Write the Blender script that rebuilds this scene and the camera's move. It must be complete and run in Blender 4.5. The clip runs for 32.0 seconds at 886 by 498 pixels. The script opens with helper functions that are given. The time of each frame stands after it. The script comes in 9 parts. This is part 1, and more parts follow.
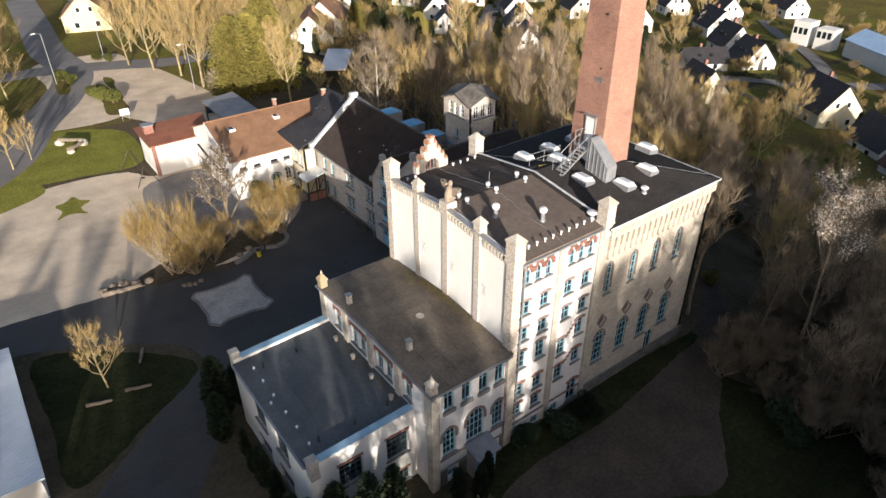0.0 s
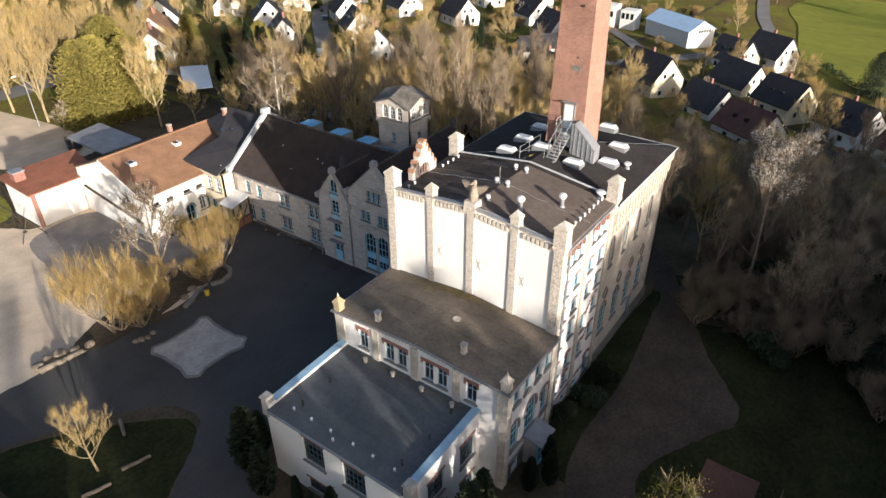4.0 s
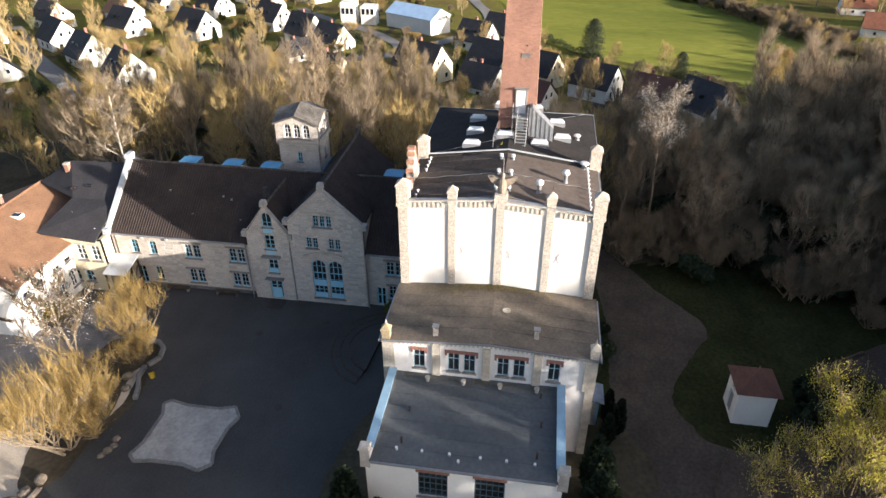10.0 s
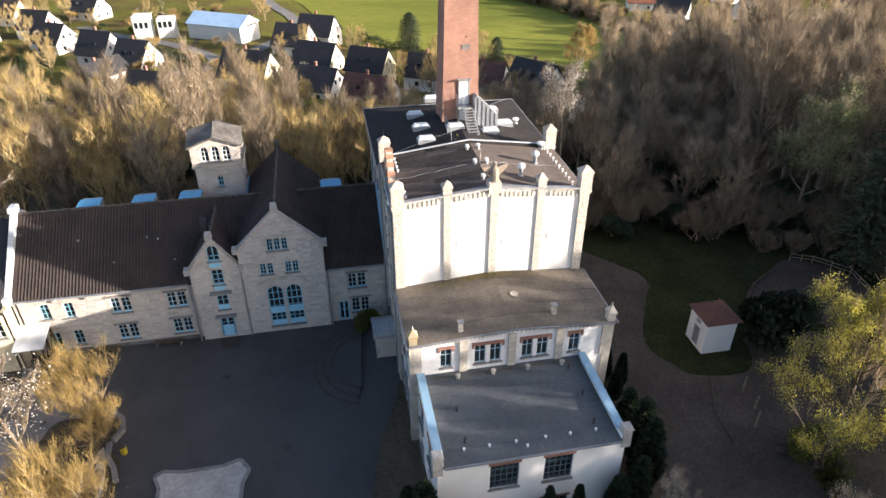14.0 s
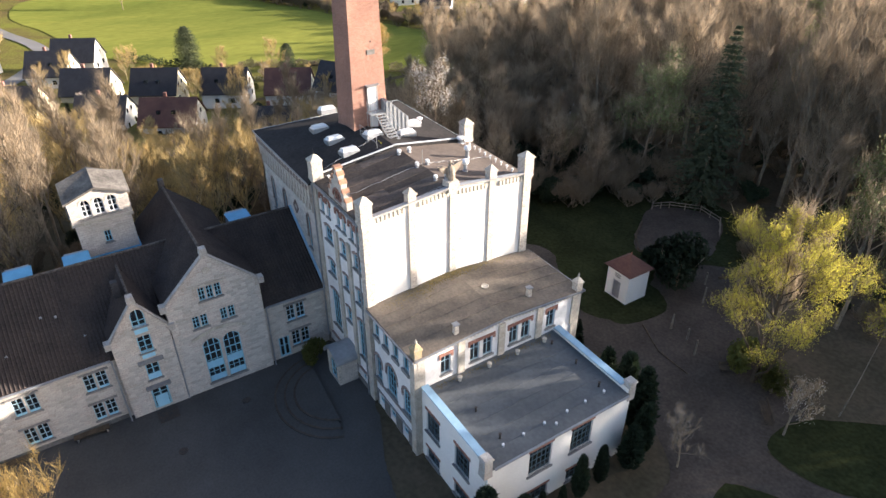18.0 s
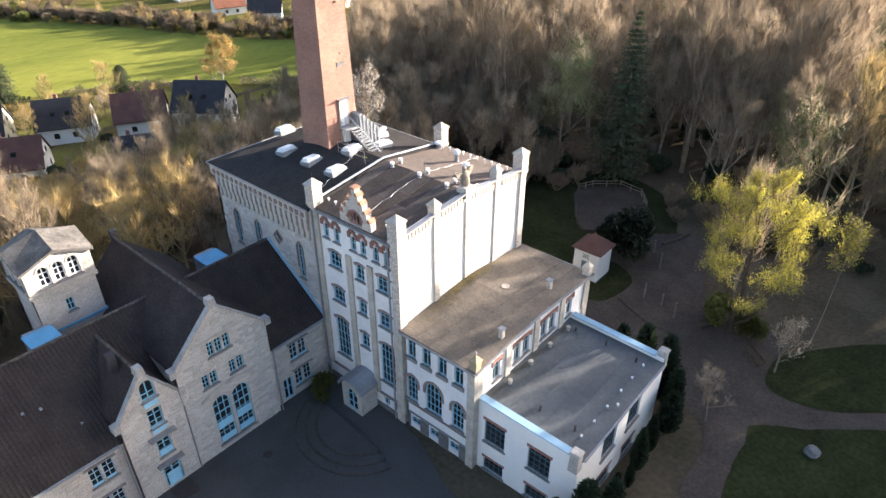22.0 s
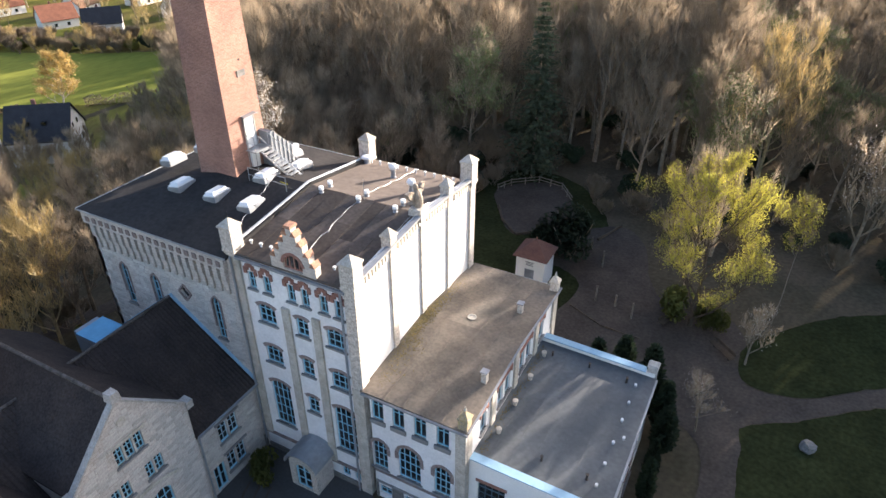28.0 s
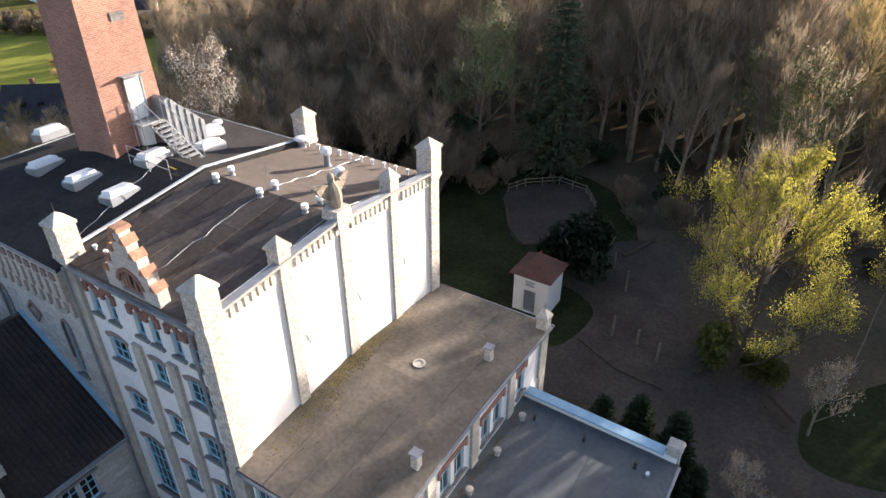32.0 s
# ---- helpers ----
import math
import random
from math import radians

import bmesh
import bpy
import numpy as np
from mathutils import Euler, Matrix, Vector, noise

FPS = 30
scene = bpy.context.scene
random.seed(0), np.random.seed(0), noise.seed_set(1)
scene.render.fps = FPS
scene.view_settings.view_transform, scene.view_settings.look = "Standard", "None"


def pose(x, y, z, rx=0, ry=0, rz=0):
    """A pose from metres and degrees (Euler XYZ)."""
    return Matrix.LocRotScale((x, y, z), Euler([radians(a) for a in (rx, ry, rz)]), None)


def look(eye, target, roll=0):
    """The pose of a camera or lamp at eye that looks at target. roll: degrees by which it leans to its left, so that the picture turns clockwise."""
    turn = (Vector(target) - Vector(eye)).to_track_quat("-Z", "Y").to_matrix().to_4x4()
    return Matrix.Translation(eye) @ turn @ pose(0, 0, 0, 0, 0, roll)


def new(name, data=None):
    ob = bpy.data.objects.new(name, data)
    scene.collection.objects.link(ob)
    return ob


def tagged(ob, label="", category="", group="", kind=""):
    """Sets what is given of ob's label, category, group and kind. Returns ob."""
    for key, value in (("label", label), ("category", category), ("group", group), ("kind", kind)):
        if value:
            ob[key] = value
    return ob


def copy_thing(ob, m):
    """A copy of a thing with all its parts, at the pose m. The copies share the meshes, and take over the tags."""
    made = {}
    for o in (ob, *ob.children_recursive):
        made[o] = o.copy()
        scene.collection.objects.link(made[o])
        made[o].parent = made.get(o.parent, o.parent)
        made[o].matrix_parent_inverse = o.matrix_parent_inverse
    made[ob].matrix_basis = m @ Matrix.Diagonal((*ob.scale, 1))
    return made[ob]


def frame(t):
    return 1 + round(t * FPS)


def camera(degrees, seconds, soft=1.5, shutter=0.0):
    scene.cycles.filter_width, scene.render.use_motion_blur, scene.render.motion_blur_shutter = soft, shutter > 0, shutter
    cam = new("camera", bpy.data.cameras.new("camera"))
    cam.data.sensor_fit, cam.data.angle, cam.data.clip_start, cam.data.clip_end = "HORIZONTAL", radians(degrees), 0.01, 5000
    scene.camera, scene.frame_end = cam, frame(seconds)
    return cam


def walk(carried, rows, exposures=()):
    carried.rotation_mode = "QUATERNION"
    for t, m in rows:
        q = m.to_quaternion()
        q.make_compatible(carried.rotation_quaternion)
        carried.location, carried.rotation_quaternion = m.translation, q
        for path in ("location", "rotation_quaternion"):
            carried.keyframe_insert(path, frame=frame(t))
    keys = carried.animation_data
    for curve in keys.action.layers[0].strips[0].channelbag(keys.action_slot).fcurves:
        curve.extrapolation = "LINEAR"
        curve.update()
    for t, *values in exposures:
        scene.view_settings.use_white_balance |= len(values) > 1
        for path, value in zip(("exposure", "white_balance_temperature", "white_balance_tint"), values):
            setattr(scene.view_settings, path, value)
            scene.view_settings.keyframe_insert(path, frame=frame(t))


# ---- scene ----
from mathutils import geometry

cam = camera(68.4, 32.0)
METRES, EYE, TILT, LEAN, TURN = 100.0, 38.0, 0.0, 0.0, -36.7
ROWS = [
    (0.0, 0.0, 0.0, 0.0, -0.17, -32.47, 0.26),
    (0.5, -0.0173, 0.0008, 0.0, -2.18, -32.47, 0.25),
    (1.0, -0.0345, 0.0018, 0.0004, -4.33, -32.48, 0.24),
    (1.5, -0.0517, 0.0037, 0.0006, -6.59, -32.48, 0.21),
    (2.0, -0.0686, 0.0061, 0.0007, -8.85, -32.47, 0.19),
    (2.5, -0.0854, 0.0092, 0.0006, -11.12, -32.44, 0.18),
    (3.0, -0.1019, 0.0131, 0.0006, -13.38, -32.43, 0.14),
    (3.5, -0.1182, 0.0173, 0.0007, -15.65, -32.42, 0.14),
    (5.5, -0.182, 0.0414, 0.0006, -24.72, -32.39, 0.04),
    (6.0, -0.1972, 0.0489, 0.0005, -26.99, -32.39, 0.04),
    (6.5, -0.2122, 0.0571, 0.001, -29.27, -32.42, 0.03),
    (7.0, -0.2269, 0.0657, 0.0009, -31.52, -32.4, 0.03),
    (7.5, -0.2412, 0.075, 0.0009, -33.76, -32.4, -0.0),
    (8.0, -0.2551, 0.0849, 0.001, -36.01, -32.39, -0.03),
    (8.5, -0.2684, 0.0952, 0.0012, -38.2, -32.4, -0.0),
    (9.0, -0.2806, 0.106, 0.0015, -40.31, -32.44, 0.07),
    (9.5, -0.2943, 0.1171, 0.0015, -42.5, -32.38, -0.02),
    (10.0, -0.3064, 0.1289, 0.0013, -44.64, -32.37, -0.03),
    (10.5, -0.3181, 0.1413, 0.0014, -46.87, -32.37, -0.04),
    (11.0, -0.3292, 0.1537, 0.0015, -49.12, -32.37, -0.02),
    (11.5, -0.3397, 0.1667, 0.0018, -51.47, -32.38, 0.0),
    (12.0, -0.3497, 0.1804, 0.0017, -54.29, -32.37, -0.04),
    (12.5, -0.3587, 0.1943, 0.0015, -57.41, -32.37, -0.05),
    (13.0, -0.3673, 0.2085, 0.0008, -58.88, -32.37, -0.03),
    (13.5, -0.3757, 0.2227, -0.0001, -59.6, -32.4, 0.01),
    (14.0, -0.3827, 0.2373, -0.0017, -64.06, -32.41, 0.01),
    (14.5, -0.3888, 0.2519, -0.0026, -69.39, -32.43, 0.02),
    (16.5, -0.4056, 0.3137, -0.0027, -78.59, -32.36, -0.05),
    (17.0, -0.4078, 0.3297, -0.0022, -81.01, -32.38, -0.05),
    (17.5, -0.4094, 0.3457, -0.0022, -83.49, -32.36, -0.05),
    (18.0, -0.41, 0.3617, -0.0018, -85.94, -32.36, -0.04),
    (18.5, -0.41, 0.3779, -0.0016, -88.41, -32.32, -0.06),
    (19.0, -0.4089, 0.3939, -0.0012, -90.88, -32.33, -0.02),
    (19.5, -0.407, 0.4099, -0.0006, -93.0, -32.35, 0.0),
    (20.0, -0.4049, 0.4261, -0.0006, -94.45, -32.32, 0.01),
    (20.5, -0.4021, 0.4424, -0.0006, -95.23, -32.31, 0.04),
    (21.0, -0.3987, 0.4588, -0.001, -96.81, -32.3, 0.04),
    (21.5, -0.3943, 0.4751, -0.0011, -99.17, -32.33, 0.06),
    (22.0, -0.3893, 0.4902, -0.0021, -102.78, -32.28, 0.04),
    (22.5, -0.3828, 0.5044, -0.0015, -107.05, -32.35, 0.07),
    (23.0, -0.3749, 0.5175, -0.0018, -112.07, -32.29, 0.07),
    (23.5, -0.3657, 0.5286, -0.0015, -114.71, -32.28, 0.08),
    (24.0, -0.3561, 0.5371, -0.0011, -115.23, -32.29, 0.08),
    (24.5, -0.3462, 0.5432, -0.0009, -115.31, -32.27, 0.09),
    (25.0, -0.337, 0.5477, -0.0009, -115.32, -32.26, 0.06),
    (25.5, -0.3287, 0.5502, -0.0033, -115.34, -32.25, 0.07),
    (27.5, -0.3089, 0.5276, -0.0185, -115.45, -32.32, 0.02),
    (28.0, -0.3041, 0.5156, -0.0246, -115.45, -32.31, 0.04),
    (28.5, -0.298, 0.503, -0.0311, -115.4, -32.28, 0.05),
    (29.0, -0.2903, 0.4902, -0.038, -115.3, -32.28, 0.11),
    (29.5, -0.2812, 0.478, -0.0451, -114.79, -32.27, 0.13),
    (30.0, -0.2713, 0.4662, -0.0523, -114.3, -32.26, 0.13),
    (30.5, -0.2611, 0.455, -0.0593, -113.68, -32.27, 0.15),
    (31.0, -0.2504, 0.4446, -0.0666, -112.73, -32.23, 0.17),
    (31.5, -0.24, 0.4348, -0.0735, -111.72, -32.22, 0.21),
    (32.0, -0.2295, 0.4268, -0.0804, -110.76, -32.22, 0.18),
]
walk(cam, [(t, pose(0, 0, EYE, TILT, LEAN, TURN) @ pose(METRES * x, METRES * y, METRES * z, 90 + pitch, roll, yaw)) for t, x, y, z, yaw, pitch, roll in ROWS], exposures=[(0.0, 0.86, 6250, 12), (6.0, 1.17, 6250, 12), (13.0, 1.66, 6250, 13), (19.0, 2.1, 6300, 14), (25.0, 2.45, 6250, 14), (32.0, 1.88, 6250, 14)])

# ---- world, sun ----
SUN_AZ, SUN_EL = 68.8, 11.5          # the shadows run towards SUN_AZ (degrees from +x to +y)
sx, sy = math.cos(radians(SUN_AZ)), math.sin(radians(SUN_AZ))
ce, se = math.cos(radians(SUN_EL)), math.sin(radians(SUN_EL))
world = bpy.data.worlds.new("sky")
scene.world = world
world.use_nodes = True
wn = world.node_tree
sky = wn.nodes.new("ShaderNodeTexSky")
sky.sky_type = "NISHITA"
sky.sun_disc = False
sky.air_density = 0.85
sky.dust_density = 2.6
sky.sun_elevation = radians(SUN_EL)
sky.sun_rotation = math.atan2(-sx, -sy)
wn.nodes["Background"].inputs["Strength"].default_value = 0.105
wn.links.new(sky.outputs["Color"], wn.nodes["Background"].inputs["Color"])
sun = new("sun", bpy.data.lights.new("sun", "SUN"))
sun.data.energy = 5.0
sun.data.angle = radians(0.6)
sun.data.color = (1.0, 0.89, 0.74)
sun.matrix_world = look((-sx * ce * 200, -sy * ce * 200, se * 200), (0, 0, 0))


# ---- materials ----
def mat(name, a, b=None, scale=1.0, rough=0.85, metal=0.0, bump=0.0, bscale=20.0, fine=0.25, spec=0.3, random_amount=0.0, stretch=None):
    """A surface of two colours mixed by large stains, with a finer grain and relief on it."""
    m = bpy.data.materials.new(name)
    m.use_nodes = True
    nt = m.node_tree
    n, l = nt.nodes, nt.links
    p = n["Principled BSDF"]
    p.inputs["Roughness"].default_value = rough
    p.inputs["Metallic"].default_value = metal
    p.inputs["Specular IOR Level"].default_value = spec
    b = b or tuple(c * 0.8 for c in a)
    tc = n.new("ShaderNodeTexCoord")
    vec = tc.outputs["Object"]
    if stretch:
        mp = n.new("ShaderNodeMapping")
        mp.inputs["Scale"].default_value = stretch
        l.new(vec, mp.inputs["Vector"])
        vec = mp.outputs["Vector"]
    big = n.new("ShaderNodeTexNoise")
    big.inputs["Scale"].default_value = scale
    big.inputs["Detail"].default_value = 5
    big.inputs["Roughness"].default_value = 0.65
    l.new(vec, big.inputs["Vector"])
    ramp = n.new("ShaderNodeValToRGB")
    ramp.color_ramp.elements[0].position, ramp.color_ramp.elements[1].position = 0.35, 0.65
    ramp.color_ramp.elements[0].color, ramp.color_ramp.elements[1].color = (*b, 1), (*a, 1)
    l.new(big.outputs["Fac"], ramp.inputs["Fac"])
    small = n.new("ShaderNodeTexNoise")
    small.inputs["Scale"].default_value = bscale
    small.inputs["Detail"].default_value = 3
    l.new(vec, small.inputs["Vector"])
    mul = n.new("ShaderNodeMapRange")
    mul.inputs["From Min"].default_value, mul.inputs["From Max"].default_value = 0.3, 0.7
    mul.inputs["To Min"].default_value, mul.inputs["To Max"].default_value = 1 - fine, 1 + fine
    l.new(small.outputs["Fac"], mul.inputs["Value"])
    mix = n.new("ShaderNodeVectorMath")
    mix.operation = "SCALE"
    l.new(ramp.outputs["Color"], mix.inputs[0])
    l.new(mul.outputs["Result"], mix.inputs["Scale"])
    out = mix.outputs["Vector"]
    if random_amount:
        info = n.new("ShaderNodeObjectInfo")
        rr = n.new("ShaderNodeMapRange")
        rr.inputs["To Min"].default_value, rr.inputs["To Max"].default_value = 1 - random_amount, 1 + random_amount
        l.new(info.outputs["Random"], rr.inputs["Value"])
        m2 = n.new("ShaderNodeVectorMath")
        m2.operation = "SCALE"
        l.new(out, m2.inputs[0])
        l.new(rr.outputs["Result"], m2.inputs["Scale"])
        out = m2.outputs["Vector"]
    l.new(out, p.inputs["Base Color"])
    if bump:
        bn = n.new("ShaderNodeBump")
        bn.inputs["Strength"].default_value = bump
        bn.inputs["Distance"].default_value = 0.03
        l.new(small.outputs["Fac"], bn.inputs["Height"])
        l.new(bn.outputs["Normal"], p.inputs["Normal"])
    return m


def courses(m, w, h, mortar, colour2, joint, strength=0.6, axis="xz", amount=1.0):
    """Lays bonded courses of blocks into the colour and relief of a material made by mat()."""
    nt = m.node_tree
    n, l = nt.nodes, nt.links
    p = n["Principled BSDF"]
    src = p.inputs["Base Color"].links[0].from_socket
    tc = n.new("ShaderNodeTexCoord")
    sep = n.new("ShaderNodeSeparateXYZ")
    l.new(tc.outputs["Object"], sep.inputs["Vector"])
    add = n.new("ShaderNodeMath")
    add.operation = "ADD"
    l.new(sep.outputs["X"], add.inputs[0])
    l.new(sep.outputs["Y"], add.inputs[1])
    com = n.new("ShaderNodeCombineXYZ")
    l.new(add.outputs["Value"], com.inputs["X"])
    l.new(sep.outputs["Z"], com.inputs["Y"])
    br = n.new("ShaderNodeTexBrick")
    br.inputs["Scale"].default_value = 1.0
    br.inputs["Brick Width"].default_value, br.inputs["Row Height"].default_value = w, h
    br.inputs["Mortar Size"].default_value = mortar
    br.inputs["Mortar Smooth"].default_value = 0.3
    br.inputs["Color1"].default_value = (1, 1, 1, 1)
    br.inputs["Color2"].default_value = (*colour2, 1)
    br.inputs["Mortar"].default_value = (*joint, 1)
    l.new(com.outputs["Vector"], br.inputs["Vector"])
    mx = n.new("ShaderNodeVectorMath")
    mx.operation = "MULTIPLY"
    l.new(src, mx.inputs[0])
    l.new(br.outputs["Color"], mx.inputs[1])
    l.new(mx.outputs["Vector"], p.inputs["Base Color"])
    inv = n.new("ShaderNodeMath")
    inv.operation = "SUBTRACT"
    inv.inputs[0].default_value = 1.0
    l.new(br.outputs["Fac"], inv.inputs[1])
    bn = n.new("ShaderNodeBump")
    bn.inputs["Strength"].default_value = strength
    bn.inputs["Distance"].default_value = 0.02
    l.new(inv.outputs["Value"], bn.inputs["Height"])
    old = p.inputs["Normal"].links
    if old:
        l.new(old[0].from_socket, bn.inputs["Normal"])
    l.new(bn.outputs["Normal"], p.inputs["Normal"])
    return m


def sheer(m, amount):
    """Thin leaves and buds: part of the light passes through."""
    nt = m.node_tree
    n, l = nt.nodes, nt.links
    p = n["Principled BSDF"]
    tr = n.new("ShaderNodeBsdfTranslucent")
    l.new(p.inputs["Base Color"].links[0].from_socket, tr.inputs["Color"])
    mx = n.new("ShaderNodeMixShader")
    mx.inputs["Fac"].default_value = amount
    l.new(p.outputs["BSDF"], mx.inputs[1])
    l.new(tr.outputs["BSDF"], mx.inputs[2])
    l.new(mx.outputs["Shader"], n["Material Output"].inputs["Surface"])
    return m


def vary(m, amount):
    """Each loose piece of a joined mesh a little lighter or darker."""
    nt = m.node_tree
    n, l = nt.nodes, nt.links
    p = n["Principled BSDF"]
    g = n.new("ShaderNodeNewGeometry")
    r = n.new("ShaderNodeMapRange")
    r.inputs["To Min"].default_value, r.inputs["To Max"].default_value = 1 - amount, 1 + amount
    l.new(g.outputs["Random Per Island"], r.inputs["Value"])
    s = n.new("ShaderNodeVectorMath")
    s.operation = "SCALE"
    l.new(p.inputs["Base Color"].links[0].from_socket, s.inputs[0])
    l.new(r.outputs["Result"], s.inputs["Scale"])
    l.new(s.outputs["Vector"], p.inputs["Base Color"])
    return m


def ribs(m, width, strength=0.8):
    """Upright ribs or seams, width metres apart, along local x + y."""
    nt = m.node_tree
    n, l = nt.nodes, nt.links
    p = n["Principled BSDF"]
    tc = n.new("ShaderNodeTexCoord")
    wv = n.new("ShaderNodeTexWave")
    wv.wave_type = "BANDS"
    wv.bands_direction = "Y"
    wv.inputs["Scale"].default_value = 0.314 / width
    l.new(tc.outputs["Object"], wv.inputs["Vector"])
    bn = n.new("ShaderNodeBump")
    bn.inputs["Strength"].default_value = strength
    bn.inputs["Distance"].default_value = 0.05
    l.new(wv.outputs["Fac"], bn.inputs["Height"])
    l.new(bn.outputs["Normal"], p.inputs["Normal"])
    return m


M = {}
M["plaster"] = mat("white_plaster", (0.82, 0.80, 0.77), (0.76, 0.74, 0.71), 0.5, 0.9, bump=0.15, bscale=9, fine=0.04)
M["plaster_side"] = mat("weathered_white_plaster", (0.80, 0.78, 0.77), (0.68, 0.66, 0.65), 0.6, 0.9, bump=0.2, bscale=7, fine=0.07)
M["stone"] = courses(mat("grey_limestone", (0.62, 0.56, 0.505), (0.49, 0.44, 0.395), 0.5, 0.92, bump=0.4, bscale=9, fine=0.14), 0.46, 0.2, 0.014, (0.84, 0.83, 0.82), (0.72, 0.70, 0.68), 0.6)
M["ashlar"] = mat("squared_limestone", (0.60, 0.56, 0.51), (0.40, 0.37, 0.335), 0.9, 0.92, bump=0.4, bscale=9, fine=0.16, random_amount=0.16)
M["ashlar_rest"] = mat("squared_limestone_mixed", (0.60, 0.56, 0.51), (0.40, 0.37, 0.335), 0.9, 0.92, bump=0.4, bscale=9, fine=0.16)
vary(M["ashlar_rest"], 0.16)
M["stone_yellow"] = courses(mat("yellowish_limestone", (0.58, 0.53, 0.46), (0.45, 0.405, 0.34), 0.5, 0.92, bump=0.5, bscale=5, fine=0.15), 0.7, 0.32, 0.012, (0.85, 0.84, 0.82), (0.7, 0.7, 0.7), 0.5)
M["pillar"] = mat("pale_pillar_stone", (0.56, 0.505, 0.445), (0.40, 0.355, 0.305), 4.5, 0.92, bump=0.6, bscale=9, fine=0.25)
M["cap"] = mat("pale_coping_stone", (0.52, 0.475, 0.41), (0.36, 0.325, 0.275), 1.5, 0.9, bump=0.3, bscale=12, fine=0.15)
M["lichen"] = mat("lichen_covered_stone", (0.40, 0.30, 0.15), (0.27, 0.245, 0.205), 4.0, 0.95, bump=0.6, bscale=14, fine=0.3)
M["moss"] = mat("brown_green_moss", (0.20, 0.15, 0.065), (0.11, 0.095, 0.05), 3.0, 0.95, bump=0.5, bscale=14, fine=0.3, spec=0.05)
M["plinth"] = courses(mat("grey_plinth_stone", (0.21, 0.20, 0.19), (0.135, 0.13, 0.125), 0.8, 0.9, bump=0.5, bscale=6, fine=0.2), 0.8, 0.4, 0.015, (0.8, 0.8, 0.8), (0.7, 0.7, 0.7), 0.6)
M["sill"] = mat("dark_stone_sill", (0.26, 0.25, 0.24), (0.18, 0.17, 0.17), 2.0, 0.85, bump=0.2, bscale=15, fine=0.15)
M["redbrick"] = mat("red_brick_trim", (0.31, 0.155, 0.12), (0.21, 0.105, 0.085), 3.0, 0.9, bump=0.4, bscale=14, fine=0.25)
M["step_tile"] = mat("orange_clay_cap_tiles", (0.40, 0.22, 0.14), (0.27, 0.15, 0.105), 3.0, 0.9, bump=0.4, bscale=14, fine=0.25)
M["greybrick"] = mat("grey_brown_brick_trim", (0.27, 0.21, 0.19), (0.19, 0.14, 0.13), 3.0, 0.9, bump=0.4, bscale=14, fine=0.25)
M["chimney"] = courses(mat("chimney_brick", (0.375, 0.205, 0.152), (0.285, 0.155, 0.118), 0.5, 0.9, bump=0.3, bscale=12, fine=0.14), 0.26, 0.083, 0.009, (0.72, 0.70, 0.70), (1.25, 1.4, 1.5), 0.5)
M["felt"] = mat("dark_roofing_felt", (0.150, 0.122, 0.105), (0.110, 0.090, 0.078), 0.35, 0.9, bump=0.2, bscale=3, fine=0.12, spec=0.08)
# Darker copy of felt: the shade of the left slope put into colour.
M["felt_shade_side"] = mat("old_dark_roofing_felt", (0.112, 0.094, 0.083), (0.076, 0.065, 0.058), 0.5, 0.95, bump=0.25, bscale=5, fine=0.16, spec=0.03, random_amount=0.28)
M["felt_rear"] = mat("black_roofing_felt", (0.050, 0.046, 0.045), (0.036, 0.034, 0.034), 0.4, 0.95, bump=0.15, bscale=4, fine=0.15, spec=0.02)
M["felt_mid"] = mat("brownish_stained_roofing_felt", (0.185, 0.150, 0.118), (0.085, 0.075, 0.064), 0.3, 0.85, bump=0.2, bscale=5, fine=0.18)
M["felt_low"] = mat("blue_grey_roofing_felt", (0.112, 0.121, 0.129), (0.080, 0.087, 0.094), 0.3, 0.75, bump=0.2, bscale=4, fine=0.12)
M["slate"] = mat("dark_roof_tiles", (0.040, 0.038, 0.042), (0.028, 0.027, 0.030), 0.7, 0.75, bump=0.4, bscale=6, fine=0.2, random_amount=0.2)
M["tile_brown"] = mat("brown_roof_tiles", (0.26, 0.145, 0.085), (0.18, 0.10, 0.06), 0.4, 0.85, bump=0.4, bscale=9, fine=0.2)
M["tile_red"] = mat("red_brown_roof_sheet", (0.30, 0.12, 0.07), (0.22, 0.09, 0.055), 0.5, 0.85, bump=0.3, bscale=6, fine=0.15)
M["blue"] = mat("light_blue_paint", (0.27, 0.52, 0.64), (0.22, 0.44, 0.55), 2.0, 0.6, bump=0.05, fine=0.08)
M["blue_dark"] = mat("dark_slate_blue_paint", (0.085, 0.125, 0.15), (0.065, 0.10, 0.12), 2.0, 0.6, fine=0.08)
M["blue_pale"] = mat("pale_blue_paint", (0.42, 0.57, 0.64), (0.34, 0.48, 0.55), 2.0, 0.6, fine=0.08)
M["panel"] = mat("sky_blue_panel", (0.33, 0.62, 0.78), (0.28, 0.55, 0.70), 1.5, 0.6, fine=0.05)
M["coping"] = mat("grey_coping_stone", (0.44, 0.41, 0.38), (0.31, 0.29, 0.265), 1.5, 0.9, bump=0.3, bscale=12, fine=0.15)
M["pantile"] = mat("dark_brown_pantiles", (0.060, 0.047, 0.042), (0.038, 0.032, 0.031), 0.6, 0.9, bump=0.3, bscale=8, fine=0.25, spec=0.05)
M["ridge_tile"] = mat("mortared_grey_ridge_tiles", (0.13, 0.115, 0.105), (0.06, 0.052, 0.048), 2.2, 0.9, bump=0.4, bscale=7, fine=0.3, spec=0.05)
